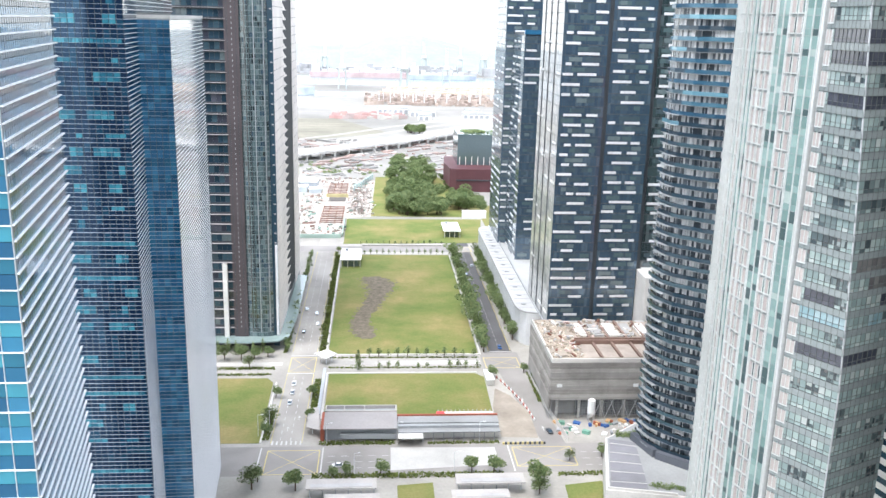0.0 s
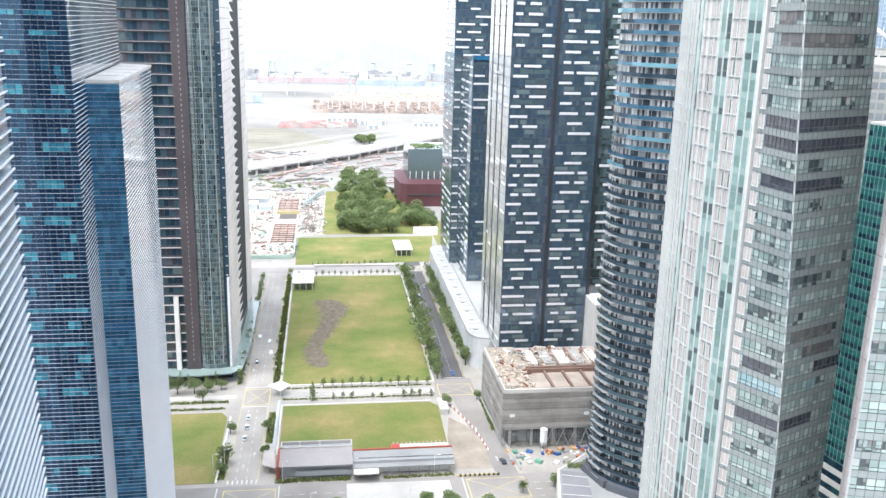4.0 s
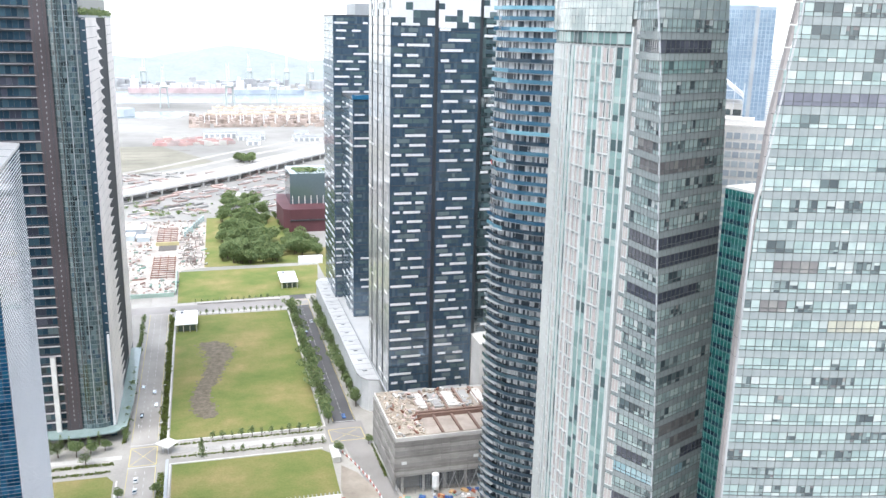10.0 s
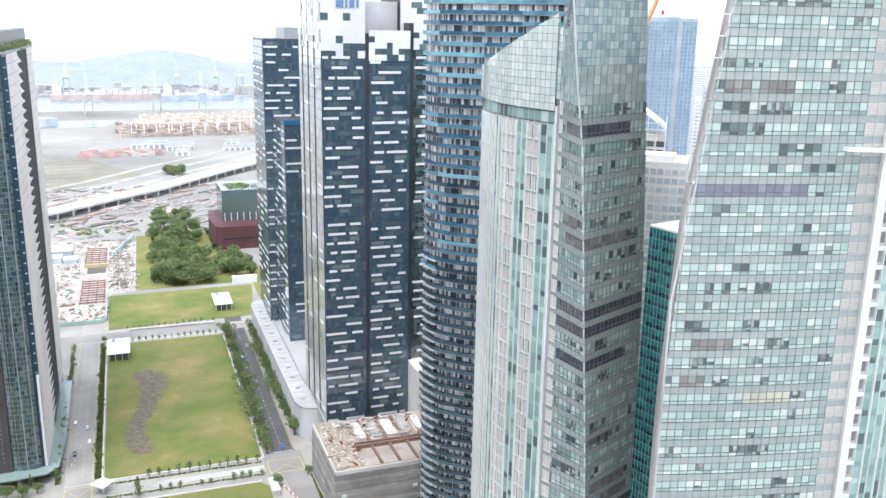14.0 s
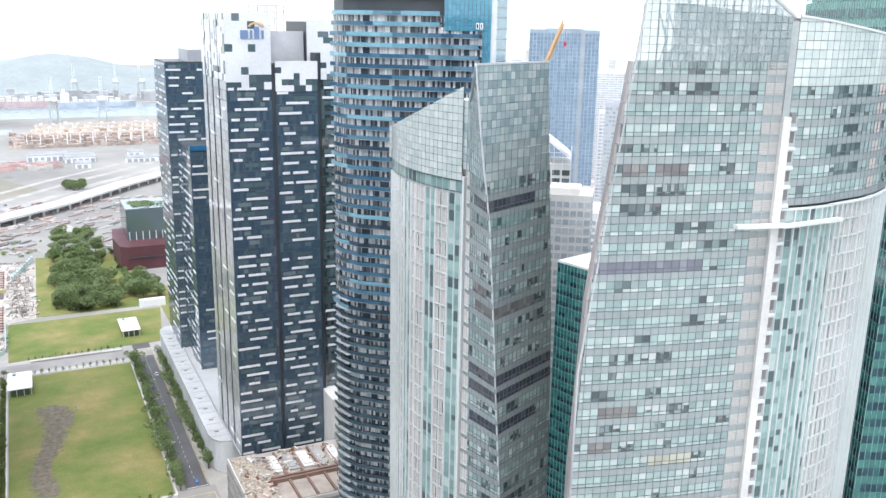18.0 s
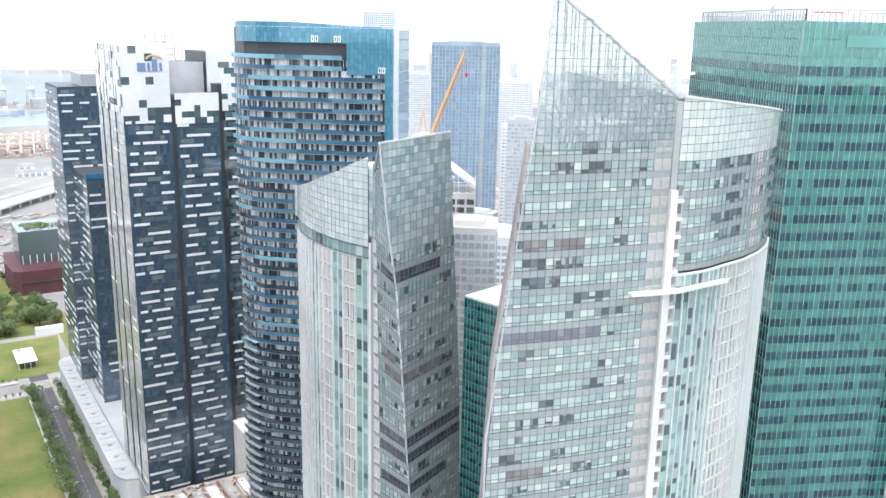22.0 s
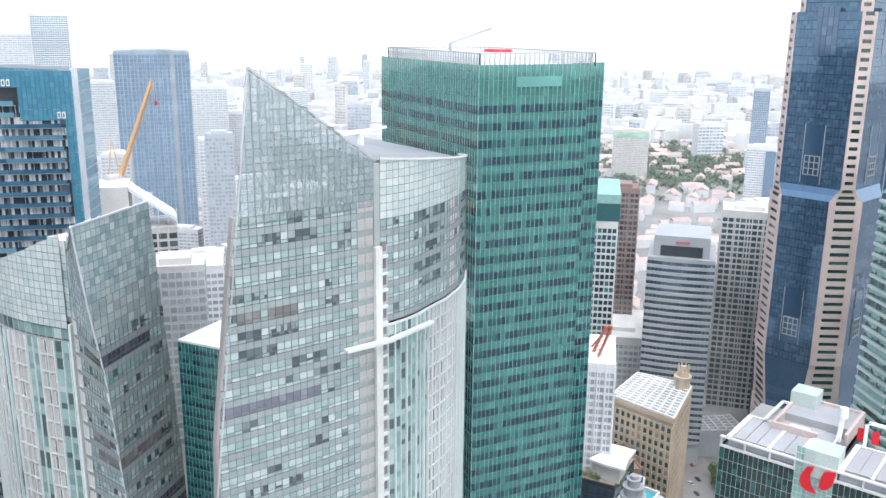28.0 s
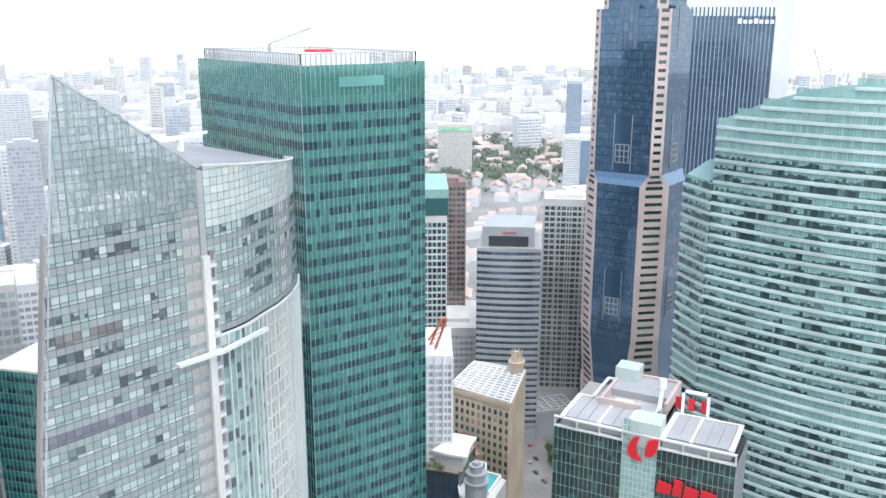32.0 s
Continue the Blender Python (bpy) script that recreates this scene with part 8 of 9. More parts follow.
    # dark red museum-like block with a glass upper part
    t = thing("civic_building", (105, 860, 0), "maroon clad building with a grey glass upper storey", "building")
    b = Mesh()
    b.prism([(70, 868), (73, 828), (79, 823), (150, 823), (150, 905), (73, 905)], 0, 22)
    part("base", b, MAROON, t, "maroon metal-clad base")
    u = Mesh()
    u.box(82, 150, 850, 900, 22, 52)
    part("upper", u, G_BAY, t, "grey-green glass upper storey")
    for x in range(84, 150, 6):
        f = Mesh()
        f.box(x, x + 0.6, 849.2, 850, 22, 30)
        part("column", f, OFFWHITE, t)
    r = Mesh()
    r.box(124, 150, 856, 900, 52, 54)
    part("red_roof", r, TILE, t)
    g = Mesh()
    rng2 = random.Random(2)
    leaf_cloud(g, rng2, (100, 872, 53), 12, 500, 1.0, 0.12)
    part("roof_garden", g, LEAF, t)
    d = Mesh()
    d.box(79, 150, 822.2, 823, 11, 12)
    part("slot", d, DARKMETAL, t)
    road = [(58, 770), (66, 770), (66, 840), (64, 960), (40, 1040), (30, 1030), (54, 950), (57, 840)]
    flat("lane", road, 0.05, PAVING, "pale lane past the grove", "road")
    # the viaduct
    v = thing("viaduct", (40, 1200, 0), "long pale concrete highway viaduct on piers", "viaduct")
    pts = [(-420, 860), (-240, 915), (-86, 1004), (37, 1130), (120, 1240), (260, 1400), (480, 1560)]
    m = Mesh()
    m.strip(pts, 7, 8.6, 13, 13)
    part("deck", m, OFFWHITE, v)
    m2 = Mesh()
    m2.strip(pts, 8.6, 9.6, 13, -12.6)
    m2.strip(pts, 8.6, 9.6, -12.6, 13)
    part("parapet", m2, OFFWHITE, v)
    run = Run(pts)
    for k in range(int(run.length / 22)):
        p = run.at(k * 22.0)
        q = Mesh()
        q.cone((p.x + 4, p.y - 8, -1), (p.x + 4, p.y - 8, 7), 1.3, 1.5, 8)
        part("pier", q, OFFWHITE, v)
    roadm = Mesh()
    for off, w in ((60, 16), (100, 12), (140, 10)):
        roadm.strip([(x - off * 0.65, y + off * 0.75) for x, y in pts], 0.02, 0.1, w / 2, w / 2)
    solid("far_road", roadm, PAVING, "pale ramps and roads beyond the viaduct", "road", "structure")
    heaps = [Mesh(), Mesh(), Mesh()]
    for k in range(520):
        x, y = rng.uniform(-130, 190), rng.uniform(905, 1180)
        if 0 < x < 66 and y < 1010:
            continue
        l, h, a = rng.uniform(1.5, 9) * rng.choice((1, 1, 1.6)), rng.uniform(0.4, 2.2), rng.choice((0.78, 0.78, 0.6, 2.35))
        heaps[rng.choice((0, 0, 1, 1, 2))].bar((x - l * math.cos(a), y - l * math.sin(a), h / 2), (x + l * math.cos(a), y + l * math.sin(a), h / 2), rng.uniform(1.5, 5), h)
    for m, colour, words in zip(heaps, ((0.44, 0.42, 0.4), (0.36, 0.27, 0.24), (0.28, 0.28, 0.27)), ("pale", "reddish", "grey")):
        solid("far_shed", m, plain(words + "_shed_sheet", colour, 0.8, 0.02, 0.1, 0.5), words + " low sheds and stacks beyond the grove", "sheds", "stuff")
    bush = Mesh()
    for k in range(60):
        x, y = rng.uniform(-120, 60), rng.choice((rng.uniform(905, 1000), rng.gauss(930, 8)))
        leaf_cloud(bush, rng, (x, y, 1.5), rng.uniform(1.5, 4), 36, 0.7, 0.6)
    solid("far_bush", bush, LEAF, "scattered green bushes beyond the building site", "bushes", "stuff")


def port():
    rng = random.Random(31)
    flat("yard_field", [(-140, 1130), (20, 1270), (-60, 1440), (-420, 1440), (-420, 1040)], 0.02, plain("dry_field", (0.225, 0.215, 0.17), 0.9, 0.01, 0.1, 0.3), "dry open field beside the viaduct", "ground")
    furrow = Mesh()
    for k in range(9):
        line(furrow, (-420, 1075 + k * 40), (-128 + k * 14, 1150 + k * 30), 3.0, 0.06)
    solid("field_track", furrow, plain("field_track_earth", (0.16, 0.148, 0.115), 0.9), "darker earth tracks across the dry field", "track", "stuff")
    # container colours are paled for the haze over the port
    cols = ((0.5, 0.31, 0.29), (0.52, 0.36, 0.33), (0.45, 0.37, 0.35), (0.56, 0.54, 0.5))
    for j, c in enumerate(cols):
        m = Mesh()
        for _ in range(26):
            x, y, n = rng.uniform(-75, 45), rng.uniform(1440, 1500), rng.randint(1, 3)
            m.box(x, x + 12, y, y + 2.4, 0, 2.6 * n)
        solid("container_stack", m, plain("container_%s" % "abcd"[j], c, 0.6), "stacks of shipping containers in the yard", "containers", "stuff")
    for x, y, w, d, h in ((5, 1530, 60, 30, 10), (60, 1500, 45, 34, 9), (72, 1440, 22, 14, 8), (150, 1480, 50, 16, 7), (210, 1490, 60, 14, 7), (160, 1540, 24, 16, 8)):
        t = thing("warehouse", (x, y, 0), "white port warehouse with a pale roof", "warehouse", "port warehouses")
        m = Mesh()
        m.box(x, x + w, y, y + d, 0, h)
        part("wall", m, WHITE, t)
        m = Mesh()
        m.prism([(x - 1, y - 1), (x + w + 1, y - 1), (x + w + 1, y + d + 1), (x - 1, y + d + 1)], [h, h, h, h], [h + 0.4, h + 0.4, h + 2.5, h + 2.5])
        part("roof", m, ROOFGREY, t)
        for k in range(int(w / 9)):
            m = Mesh()
            m.box(x + 2 + k * 9, x + 8 + k * 9, y - 0.2, y, 0, h * 0.7)
            part("door", m, GREYCLAD, t)
    st = Mesh()
    for row in range(9):
        for k in range(40):
            if rng.random() < 0.8:
                x, y = -20 + k * 6.5, 1690 + row * 22
                st.box(x, x + 6, y, y + 12, 0, 2.6 * rng.randint(1, 4))
    solid("container_field", st, plain("container_mix", (0.44, 0.36, 0.31), 0.7, 0.05, 0.3, 0.5), "long rows of stacked containers in the port", "containers", "stuff")
    crane = thing("yard_crane", (0, 0, 0), "pale orange gantry crane over container rows", "crane", "yard cranes")
    for sx in (-11, 11):
        for sy in (-4, 4):
            m = Mesh()
            m.bar((sx, sy, 0), (sx, sy, 22), 1.6)
            part("leg", m, WHITE, crane)
    m = Mesh()
    m.box(-13, 13, -4.5, -3, 21, 23.5)
    m.box(-13, 13, 3, 4.5, 21, 23.5)
    # gantry orange is paled for haze like the containers
    part("girder", m, plain("hazed_orange", (0.66, 0.52, 0.4), 0.6), crane)
    m = Mesh()
    m.box(-4, 2, -3, 3, 23.5, 26)
    part("trolley", m, OFFWHITE, crane)
    n = 0
    for row, y in enumerate((1720, 1790, 1860)):
        for k in range(11):
            x = 20 + k * 22 + row * 9
            if n == 0:
                crane.matrix_basis = pose(x, y, 0)
            else:
                copy_thing(crane, pose(x, y + rng.uniform(-12, 12), 0))
            n += 1
    # quay crane colour is raised so haze softens the cranes
    crane_paint = plain("hazed_crane_paint", (0.46, 0.51, 0.5), 0.6)
    quay = thing("quay_crane", (0, 0, 0), "tall pale ship-to-shore crane with a raised boom", "crane", "quay cranes")
    for sx in (-9, 9):
        for sy in (-12, 12):
            m = Mesh()
            m.bar((sx, sy, 0), (sx * 0.8, sy * 0.8, 48), 2.0)
            part("leg", m, crane_paint, quay)
    m = Mesh()
    m.box(-9, 9, -12, 12, 44, 48)
    m.bar((-4, -30, 48), (-4, 14, 48), 2.2)
    m.bar((4, -30, 48), (4, 14, 48), 2.2)
    part("girder", m, crane_paint, quay)
    m = Mesh()
    m.bar((-3, 14, 48), (-3, 24, 98), 1.8)
    m.bar((3, 14, 48), (3, 24, 98), 1.8)
    for k in range(6):
        m.bar((-3, 15.6 + k * 1.6, 56 + k * 8), (3, 15.6 + k * 1.6, 56 + k * 8), 1.0)
    m.bar((0, -2, 48), (0, 4, 76), 1.8)
    m.bar((0, 4, 76), (0, 22, 92), 1.0)
    part("boom", m, crane_paint, quay)
    m = Mesh()
    m.box(-6, 6, -20, -8, 48, 56)
    part("machine_house", m, WHITE, quay)
    spots = [(-300, 2095), (-215, 2090), (-75, 2085), (70, 2100), (170, 2105), (560, 2140), (330, 2700), (-150, 2700), (150, 2720), (260, 2710), (420, 2730), (-420, 2720), (-300, 2710), (520, 2730)]
    for k, (x, y) in enumerate(spots):
        if k == 0:
            quay.matrix_basis = pose(x, y, 0, 0, 0, rng.uniform(-8, 8))
        else:
            copy_thing(quay, pose(x, y, 0, 0, 0, rng.uniform(-8, 8)))
    for x, y, l, col, hh in ((-30, 2505, 300, (0.52, 0.4, 0.4), 14), (190, 2480, 190, (0.4, 0.45, 0.52), 12), (-175, 1905, 95, (0.5, 0.55, 0.6), 16)):
        t = thing("cargo_ship", (x, y, 0.15), "large cargo ship moored in the harbour", "ship", "harbour ships")
        m = Mesh()
        m.prism([(x - l / 2, y - 14), (x + l / 2 - 20, y - 14), (x + l / 2, y), (x + l / 2 - 20, y + 14), (x - l / 2, y + 14)], 0.15, hh)
        part("hull", m, plain("hull_paint_%d" % int(l), col, 0.6), t)
        m = Mesh()
        m.box(x - l / 2 + 6, x - l / 2 + 26, y - 12, y + 12, hh, hh + 22)
        m.box(x - l / 2 + 10, x - l / 2 + 18, y - 5, y + 5, hh + 22, hh + 32)
        part("bridge", m, WHITE, t)
        if l > 100:
            for k in range(int(l / 16) - 3):
                m = Mesh()
                m.box(x - l / 2 + 34 + k * 15, x - l / 2 + 46 + k * 15, y - 12, y + 12, hh, hh + rng.choice((5, 8, 12)))
                part("cargo_block", m, OFFWHITE, t)
    far = Mesh()
    for k in range(240):
        x, y = rng.uniform(-900, 1300), rng.uniform(2590, 2800)
        far.box(x, x + rng.uniform(8, 40), y, y + 20, 0, rng.uniform(4, 26))
    # terminal sheds get a lighter grey for the same harbour haze
    solid("far_terminal", far, plain("hazed_shed", (0.4, 0.41, 0.42), 0.8, 0.02, 0.2, 0.5), "pale sheds and stacks of the far terminal", "terminal", "stuff")
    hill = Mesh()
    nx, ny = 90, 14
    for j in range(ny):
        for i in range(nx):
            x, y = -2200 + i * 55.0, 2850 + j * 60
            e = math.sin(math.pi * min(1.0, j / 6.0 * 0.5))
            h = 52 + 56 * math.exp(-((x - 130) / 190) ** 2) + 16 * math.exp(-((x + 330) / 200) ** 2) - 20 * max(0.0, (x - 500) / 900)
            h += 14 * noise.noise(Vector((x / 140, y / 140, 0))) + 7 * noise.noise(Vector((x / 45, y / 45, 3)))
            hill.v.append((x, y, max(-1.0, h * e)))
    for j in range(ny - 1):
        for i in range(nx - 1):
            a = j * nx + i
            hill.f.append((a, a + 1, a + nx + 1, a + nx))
    # the hill's green is paled towards grey to carry the haze
    solid("backdrop_hill", hill, plain("hazed_wooded_hill", (0.27, 0.305, 0.305), 0.95, 0.012, 0.1, 0.1), "distant low wooded hill behind the harbour", "hill", "structure")
    # pale ring beyond everything, made to glow in place of haze
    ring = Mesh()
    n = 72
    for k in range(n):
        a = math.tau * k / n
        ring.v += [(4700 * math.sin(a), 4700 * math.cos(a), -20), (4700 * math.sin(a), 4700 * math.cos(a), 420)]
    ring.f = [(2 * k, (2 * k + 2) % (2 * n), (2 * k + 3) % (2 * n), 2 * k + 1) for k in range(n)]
    m = bpy.data.materials.new("haze_glow")
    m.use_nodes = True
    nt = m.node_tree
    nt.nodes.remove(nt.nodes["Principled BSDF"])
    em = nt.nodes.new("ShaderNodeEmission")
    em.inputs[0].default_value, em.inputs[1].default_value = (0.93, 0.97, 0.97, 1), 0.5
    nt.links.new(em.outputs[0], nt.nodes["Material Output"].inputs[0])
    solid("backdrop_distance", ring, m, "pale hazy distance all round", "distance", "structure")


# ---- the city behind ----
# far walls: distance haze is mixed into these light base colours
FARWHITE = plain("hazed_stucco", (0.66, 0.66, 0.65), 0.8, 0.01, 0.1, 0.12)
FARCREAM = plain("hazed_cream", (0.62, 0.58, 0.51), 0.8, 0.01, 0.1, 0.12)
FARGREY = plain("hazed_grey", (0.45, 0.47, 0.49), 0.7, 0.01, 0.1, 0.15)


def block(name, a, b, depth, z1, label, wall=FARWHITE, glass=G_FAR, fh=3.3, bay=3.0, sill=0.45, ribs=0.0, z0=0.0, group="", rib_mat=None, sides=True, cap=2.5, cat="building"):
    """A building by the two corners of its front, left to right, and its depth."""
    a, b = Vector(a), Vector(b)
    d = (b - a).normalized()
    o = Vector((-d.y, d.x)) * depth
    pl = [a, b, b + o, a + o]
    c = (a + b + o) / 2
    t = thing(name, (c.x, c.y, 0), label, cat, group)
    m = Mesh()
    m.prism([tuple(p) for p in pl], 0, z1)
    part("wall", m, wall, t)
    m = Mesh()
    faces = [(a, b)] + ([(a + o, a), (b, b + o)] if sides else [])
    for p, q in faces:
        n = max(1, round((q - p).length / bay))
        for k in range(int((z1 - z0 - 1.5) / fh)):
            z = z0 + k * fh + fh * sill
            for j in range(n):
                u, v = p.lerp(q, (j + 0.1) / n), p.lerp(q, (j + 0.9) / n)
                m.slab(u, v, z, z + fh * (0.95 - sill), 0.12)
    part("window_field", m, glass, t, kind="stuff")
    if ribs:
        m = Mesh()
        for p, q in faces:
            n = max(1, round((q - p).length / (bay * 2)))
            for j in range(n + 1):
                u = p.lerp(q, j / n)
                m.slab(u - (q - p).normalized() * 0.3, u + (q - p).normalized() * 0.3, z0, z1, ribs)
        part("rib", m, rib_mat or wall, t, kind="stuff")
    if cap:
        m = Mesh()
        m.prism([tuple(c + (p - c) * 0.55) for p in pl], z1, z1 + cap)
        part("roof_block", m, wall, t)
        m = Mesh()
        for p, q in zip(pl, pl[1:] + pl[:1]):
            m.slab(p, q, z1, z1 + 0.9, 0.1, 0.3)
        part("parapet", m, wall, t)
    return t


def named_city():
    t = block("office_tower", (524, 864), (588.4, 821.5), 50, 221, "pair of blue glass towers under construction", plain("slate_frame", (0.3, 0.37, 0.43), 0.4), G_FARBLUE, 4.2, 4.0, 0.08, 0.3, rib_mat=plain("slate_rib_pale", (0.3, 0.36, 0.43), 0.4), cat="office tower")
    m = Mesh()
    d = Vector((588.4 - 524, 821.5 - 864)).normalized()
    for f in (0.77,):
        p = Vector((524, 864)).lerp(Vector((588.4, 821.5)), f)
        m.slab(p - d * 1.8, p + d * 1.8, 10, 221, 0.9, 0.2)
    part("hoist_strip", m, GREYCLAD, t, "pale vertical hoist strip")
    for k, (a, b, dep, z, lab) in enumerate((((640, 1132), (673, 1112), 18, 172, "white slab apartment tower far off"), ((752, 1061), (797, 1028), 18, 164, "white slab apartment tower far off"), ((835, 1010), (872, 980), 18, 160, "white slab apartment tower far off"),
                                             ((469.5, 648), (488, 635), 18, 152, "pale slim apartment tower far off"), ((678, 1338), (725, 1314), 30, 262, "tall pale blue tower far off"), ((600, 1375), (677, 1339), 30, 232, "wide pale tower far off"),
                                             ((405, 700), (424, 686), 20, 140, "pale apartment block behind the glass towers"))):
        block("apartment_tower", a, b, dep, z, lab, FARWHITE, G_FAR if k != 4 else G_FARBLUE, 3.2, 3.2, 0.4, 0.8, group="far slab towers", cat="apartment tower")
    block("apartment_block", (176, 281), (193, 268), 22, 163, "white apartment block with round balconies", OFFWHITE, G_FAR, 3.4, 2.6, 0.3, 0.0, z0=90, cat="apartment block")
    block("apartment_block", (236, 349), (253, 336), 24, 138, "white block with rows of square windows", WHITE, G_FAR, 3.4, 3.0, 0.4, z0=60, cat="apartment block")
    block("office_block", (262, 330), (276, 318), 20, 112, "pale office block behind the sail towers", OFFWHITE, G_FAR, 3.4, 3.0, 0.4, z0=50, cat="office block")
    block("office_block", (287, 412), (301, 400), 20, 122, "white block with rows of windows", WHITE, G_FAR, 3.3, 2.6, 0.4, z0=60, cat="office block")
    block("apartment_tower", (415, 565), (431, 552), 18, 168, "pale ribbed apartment tower", FARGREY, G_FAR, 3.2, 2.6, 0.35, 0.5, z0=50, cat="apartment tower")
    # half-built tower with a sloping white roof and its yellow crane
    t = block("unfinished_tower", (186, 332), (214, 314), 22, 168, "half-built pale tower wrapped in netting", OFFWHITE, G_SMOKE, 3.6, 4.0, 0.3, z0=90, cap=0, cat="building site")
    m = Mesh()
    m.prism([(186, 332), (198, 324), (211, 342), (200, 350)], 168, 186)
    part("core_block", m, OFFWHITE, t)
    m = Mesh()
    m.hexa([(199, 325, 184), (214, 314, 170), (224, 330, 170), (209, 341, 184), (199, 325, 185.4), (214, 314, 171.6), (224, 330, 171.6), (209, 341, 185.4)])
    part("sloping_roof", m, WHITE, t, "white sloping roof slab")
    m = Mesh()
    for k in range(10):
        p = Vector((186, 332)).lerp(Vector((214, 314)), k / 9)
        m.bar((p.x, p.y, 150), (p.x, p.y, 176), 0.25)
    for z in (156, 162, 168, 173):
        m.bar((186, 332, z), (214, 314, z), 0.25)
    part("scaffold", m, STEEL, t, kind="stuff")
    c = thing("tower_crane", (207, 343, 170), "yellow-orange luffing tower crane with a raised jib", "crane")
    m = Mesh()
    for sx in (-1, 1):
        for sy in (-1, 1):
            m.bar((207 + sx, 343 + sy, 150), (207 + sx, 343 + sy, 186), 0.35)
    for k in range(9):
        m.bar((206, 342, 150 + k * 4), (208, 342, 154 + k * 4), 0.2)
        m.bar((206, 344, 154 + k * 4), (208, 344, 150 + k * 4), 0.2)
    part("mast", m, ORANGE, c)
    jib = Mesh()
    A, B = Vector((207, 343, 187)), Vector((219.9, 334.7, 227))
    for sx, sy in ((-0.8, 0), (0.8, 0), (0, 1.4)):
        off = Vector((sx, sx * 0.6, sy)) * 2.0
        jib.bar(A + off, B + off * 0.6, 0.8)
    for k in range(16):
        p, q = A.lerp(B, k / 16), A.lerp(B, (k + 1) / 16)
        w = 2.0 - 0.8 * k / 16
        jib.bar(p + Vector((-0.8, -0.5, 0)) * w, q + Vector((0.8, 0.5, 0)) * w, 0.42)
        jib.bar(p + Vector((0.8, 0.5, 0)) * w, q + Vector((0, 0, 1.4)) * w, 0.42)
    part("jib", jib, ORANGE, c)
    m = Mesh()
    m.bar((207, 343, 187), (204.6, 344.4, 203), 0.5)
    m.bar((204.6, 344.4, 203), (203, 345.8, 188), 0.4)
    part("a_frame", m, ORANGE, c)
    m = Mesh()
    m.box(201, 207, 342, 347, 185, 188)
    part("counterweight", m, OFFWHITE, c)
    m = Mesh()
    m.bar((221, 334, 226), (221, 334, 219), 0.12)
    m.box(220.6, 221.4, 333.6, 334.4, 217.4, 219.2)
    part("hook_block", m, RED, c)
    # beside the green tower
    t = block("office_tower", (421, 231), (429, 217), 24, 148, "white gridded tower with a teal glass cap", OFFWHITE, G_TEALDARK, 3.8, 2.6, 0.3, 0.5, z0=30, cap=0, cat="office tower")
    m = Mesh()
    m.prism([(420, 232), (429.5, 216), (450, 228), (441, 244)], [148] * 4, [158, 158, 163, 163])
    part("cap", m, G_TEALDARK, t, "teal glass cap")
    m = Mesh()
    m.prism([(420, 232), (429.5, 216), (450, 228), (441, 244)], [158, 158, 163, 163], [163, 163, 168, 168])
    part("cap_roof", m, G_MINT, t)
    block("office_tower", (497, 259), (506, 242), 26, 152, "brown stone tower with small windows", plain("brown_stone", (0.29, 0.21, 0.19), 0.7), G_SMOKE, 3.6, 2.8, 0.35, 0.5, z0=20, cat="office tower")
    block("low_block", (458, 246), (475, 214), 60, 66, "low pale block with a bare flat roof", OFFWHITE, G_FAR, 4.0, 3.0, 0.4, z0=10, cat="building")
    t = block("apartment_block", (288, 162), (296, 147), 34, 122, "white apartment block with grey balcony bands", WHITE, G_FAR, 3.2, 1.8, 0.35, 0.5, z0=20, cat="apartment block")
    c = thing("crane", (300, 160, 122), "orange lattice crane on the roof", "crane")
    m = Mesh()
    m.bar((300, 160, 122), (296, 152, 138), 0.8)
    m.bar((300, 157, 122), (297, 150, 138), 0.8)
    for k in range(7):
        f = k / 7
        m.bar((300 - 4 * f, 160 - 8 * f, 122 + 16 * f), (300 - 3 * f, 157 - 7 * f, 124 + 16 * f), 0.3)
    m.bar((305, 164, 122), (297, 151, 138), 0.6)
    part("jib", m, plain("crane_red", (0.6, 0.2, 0.12), 0.5), c)
    block("office_block", (306, 172), (330, 148), 24, 62, "brown brick block with balconies", plain("brown_brick", (0.28, 0.2, 0.15), 0.8), G_SMOKE, 3.6, 3.0, 0.3, z0=20, cat="office block")
    # black block with a white roof house, a curved white wing, stair tower and pool
    t = block("office_block", (284, 157), (287, 139.4), 26, 76, "black building with white curved roof terraces", DARKMETAL, G_BLACK, 4.0, 2.4, 0.2, z0=10, cap=0, cat="office block")
    m = Mesh()
    m.prism([(284.4, 156.4), (287.2, 140.0), (312, 143.6), (309.4, 160.2)], 76.02, 76.4)
    part("terrace", m, SAND, t, "brown paved roof terrace")
    m = Mesh()
    m.prism([(288.6, 150.8), (289, 138.6), (303.6, 142), (303.2, 149.6)], 76.4, 82.8)
    part("roof_house", m, OFFWHITE, t, "white roof house with overhanging roof")
    m = Mesh()
    m.prism([(287.2, 151.8), (287, 145), (288.2, 136.2), (297, 139), (306.1, 140.2), (305, 150.6), (296, 150.4)], 83.0, 84.0)
    part("house_roof", m, WHITE, t, "white overhanging roof slab")
    wing = [(286.9, 139.2), (282.0, 136.4), (278.2, 132.6), (276.4, 128.4), (277.6, 124.6), (281.4, 122.6), (302, 124.6), (303, 134.6), (312, 138), (312, 142)]
    m = Mesh()
    m.prism(wing, 10, 70)
    part("curved_wing", m, OFFWHITE, t, "curved white wing with stepped windows")
    m = Mesh()
    for k in range(11):
        z = 66 - k * 4.2
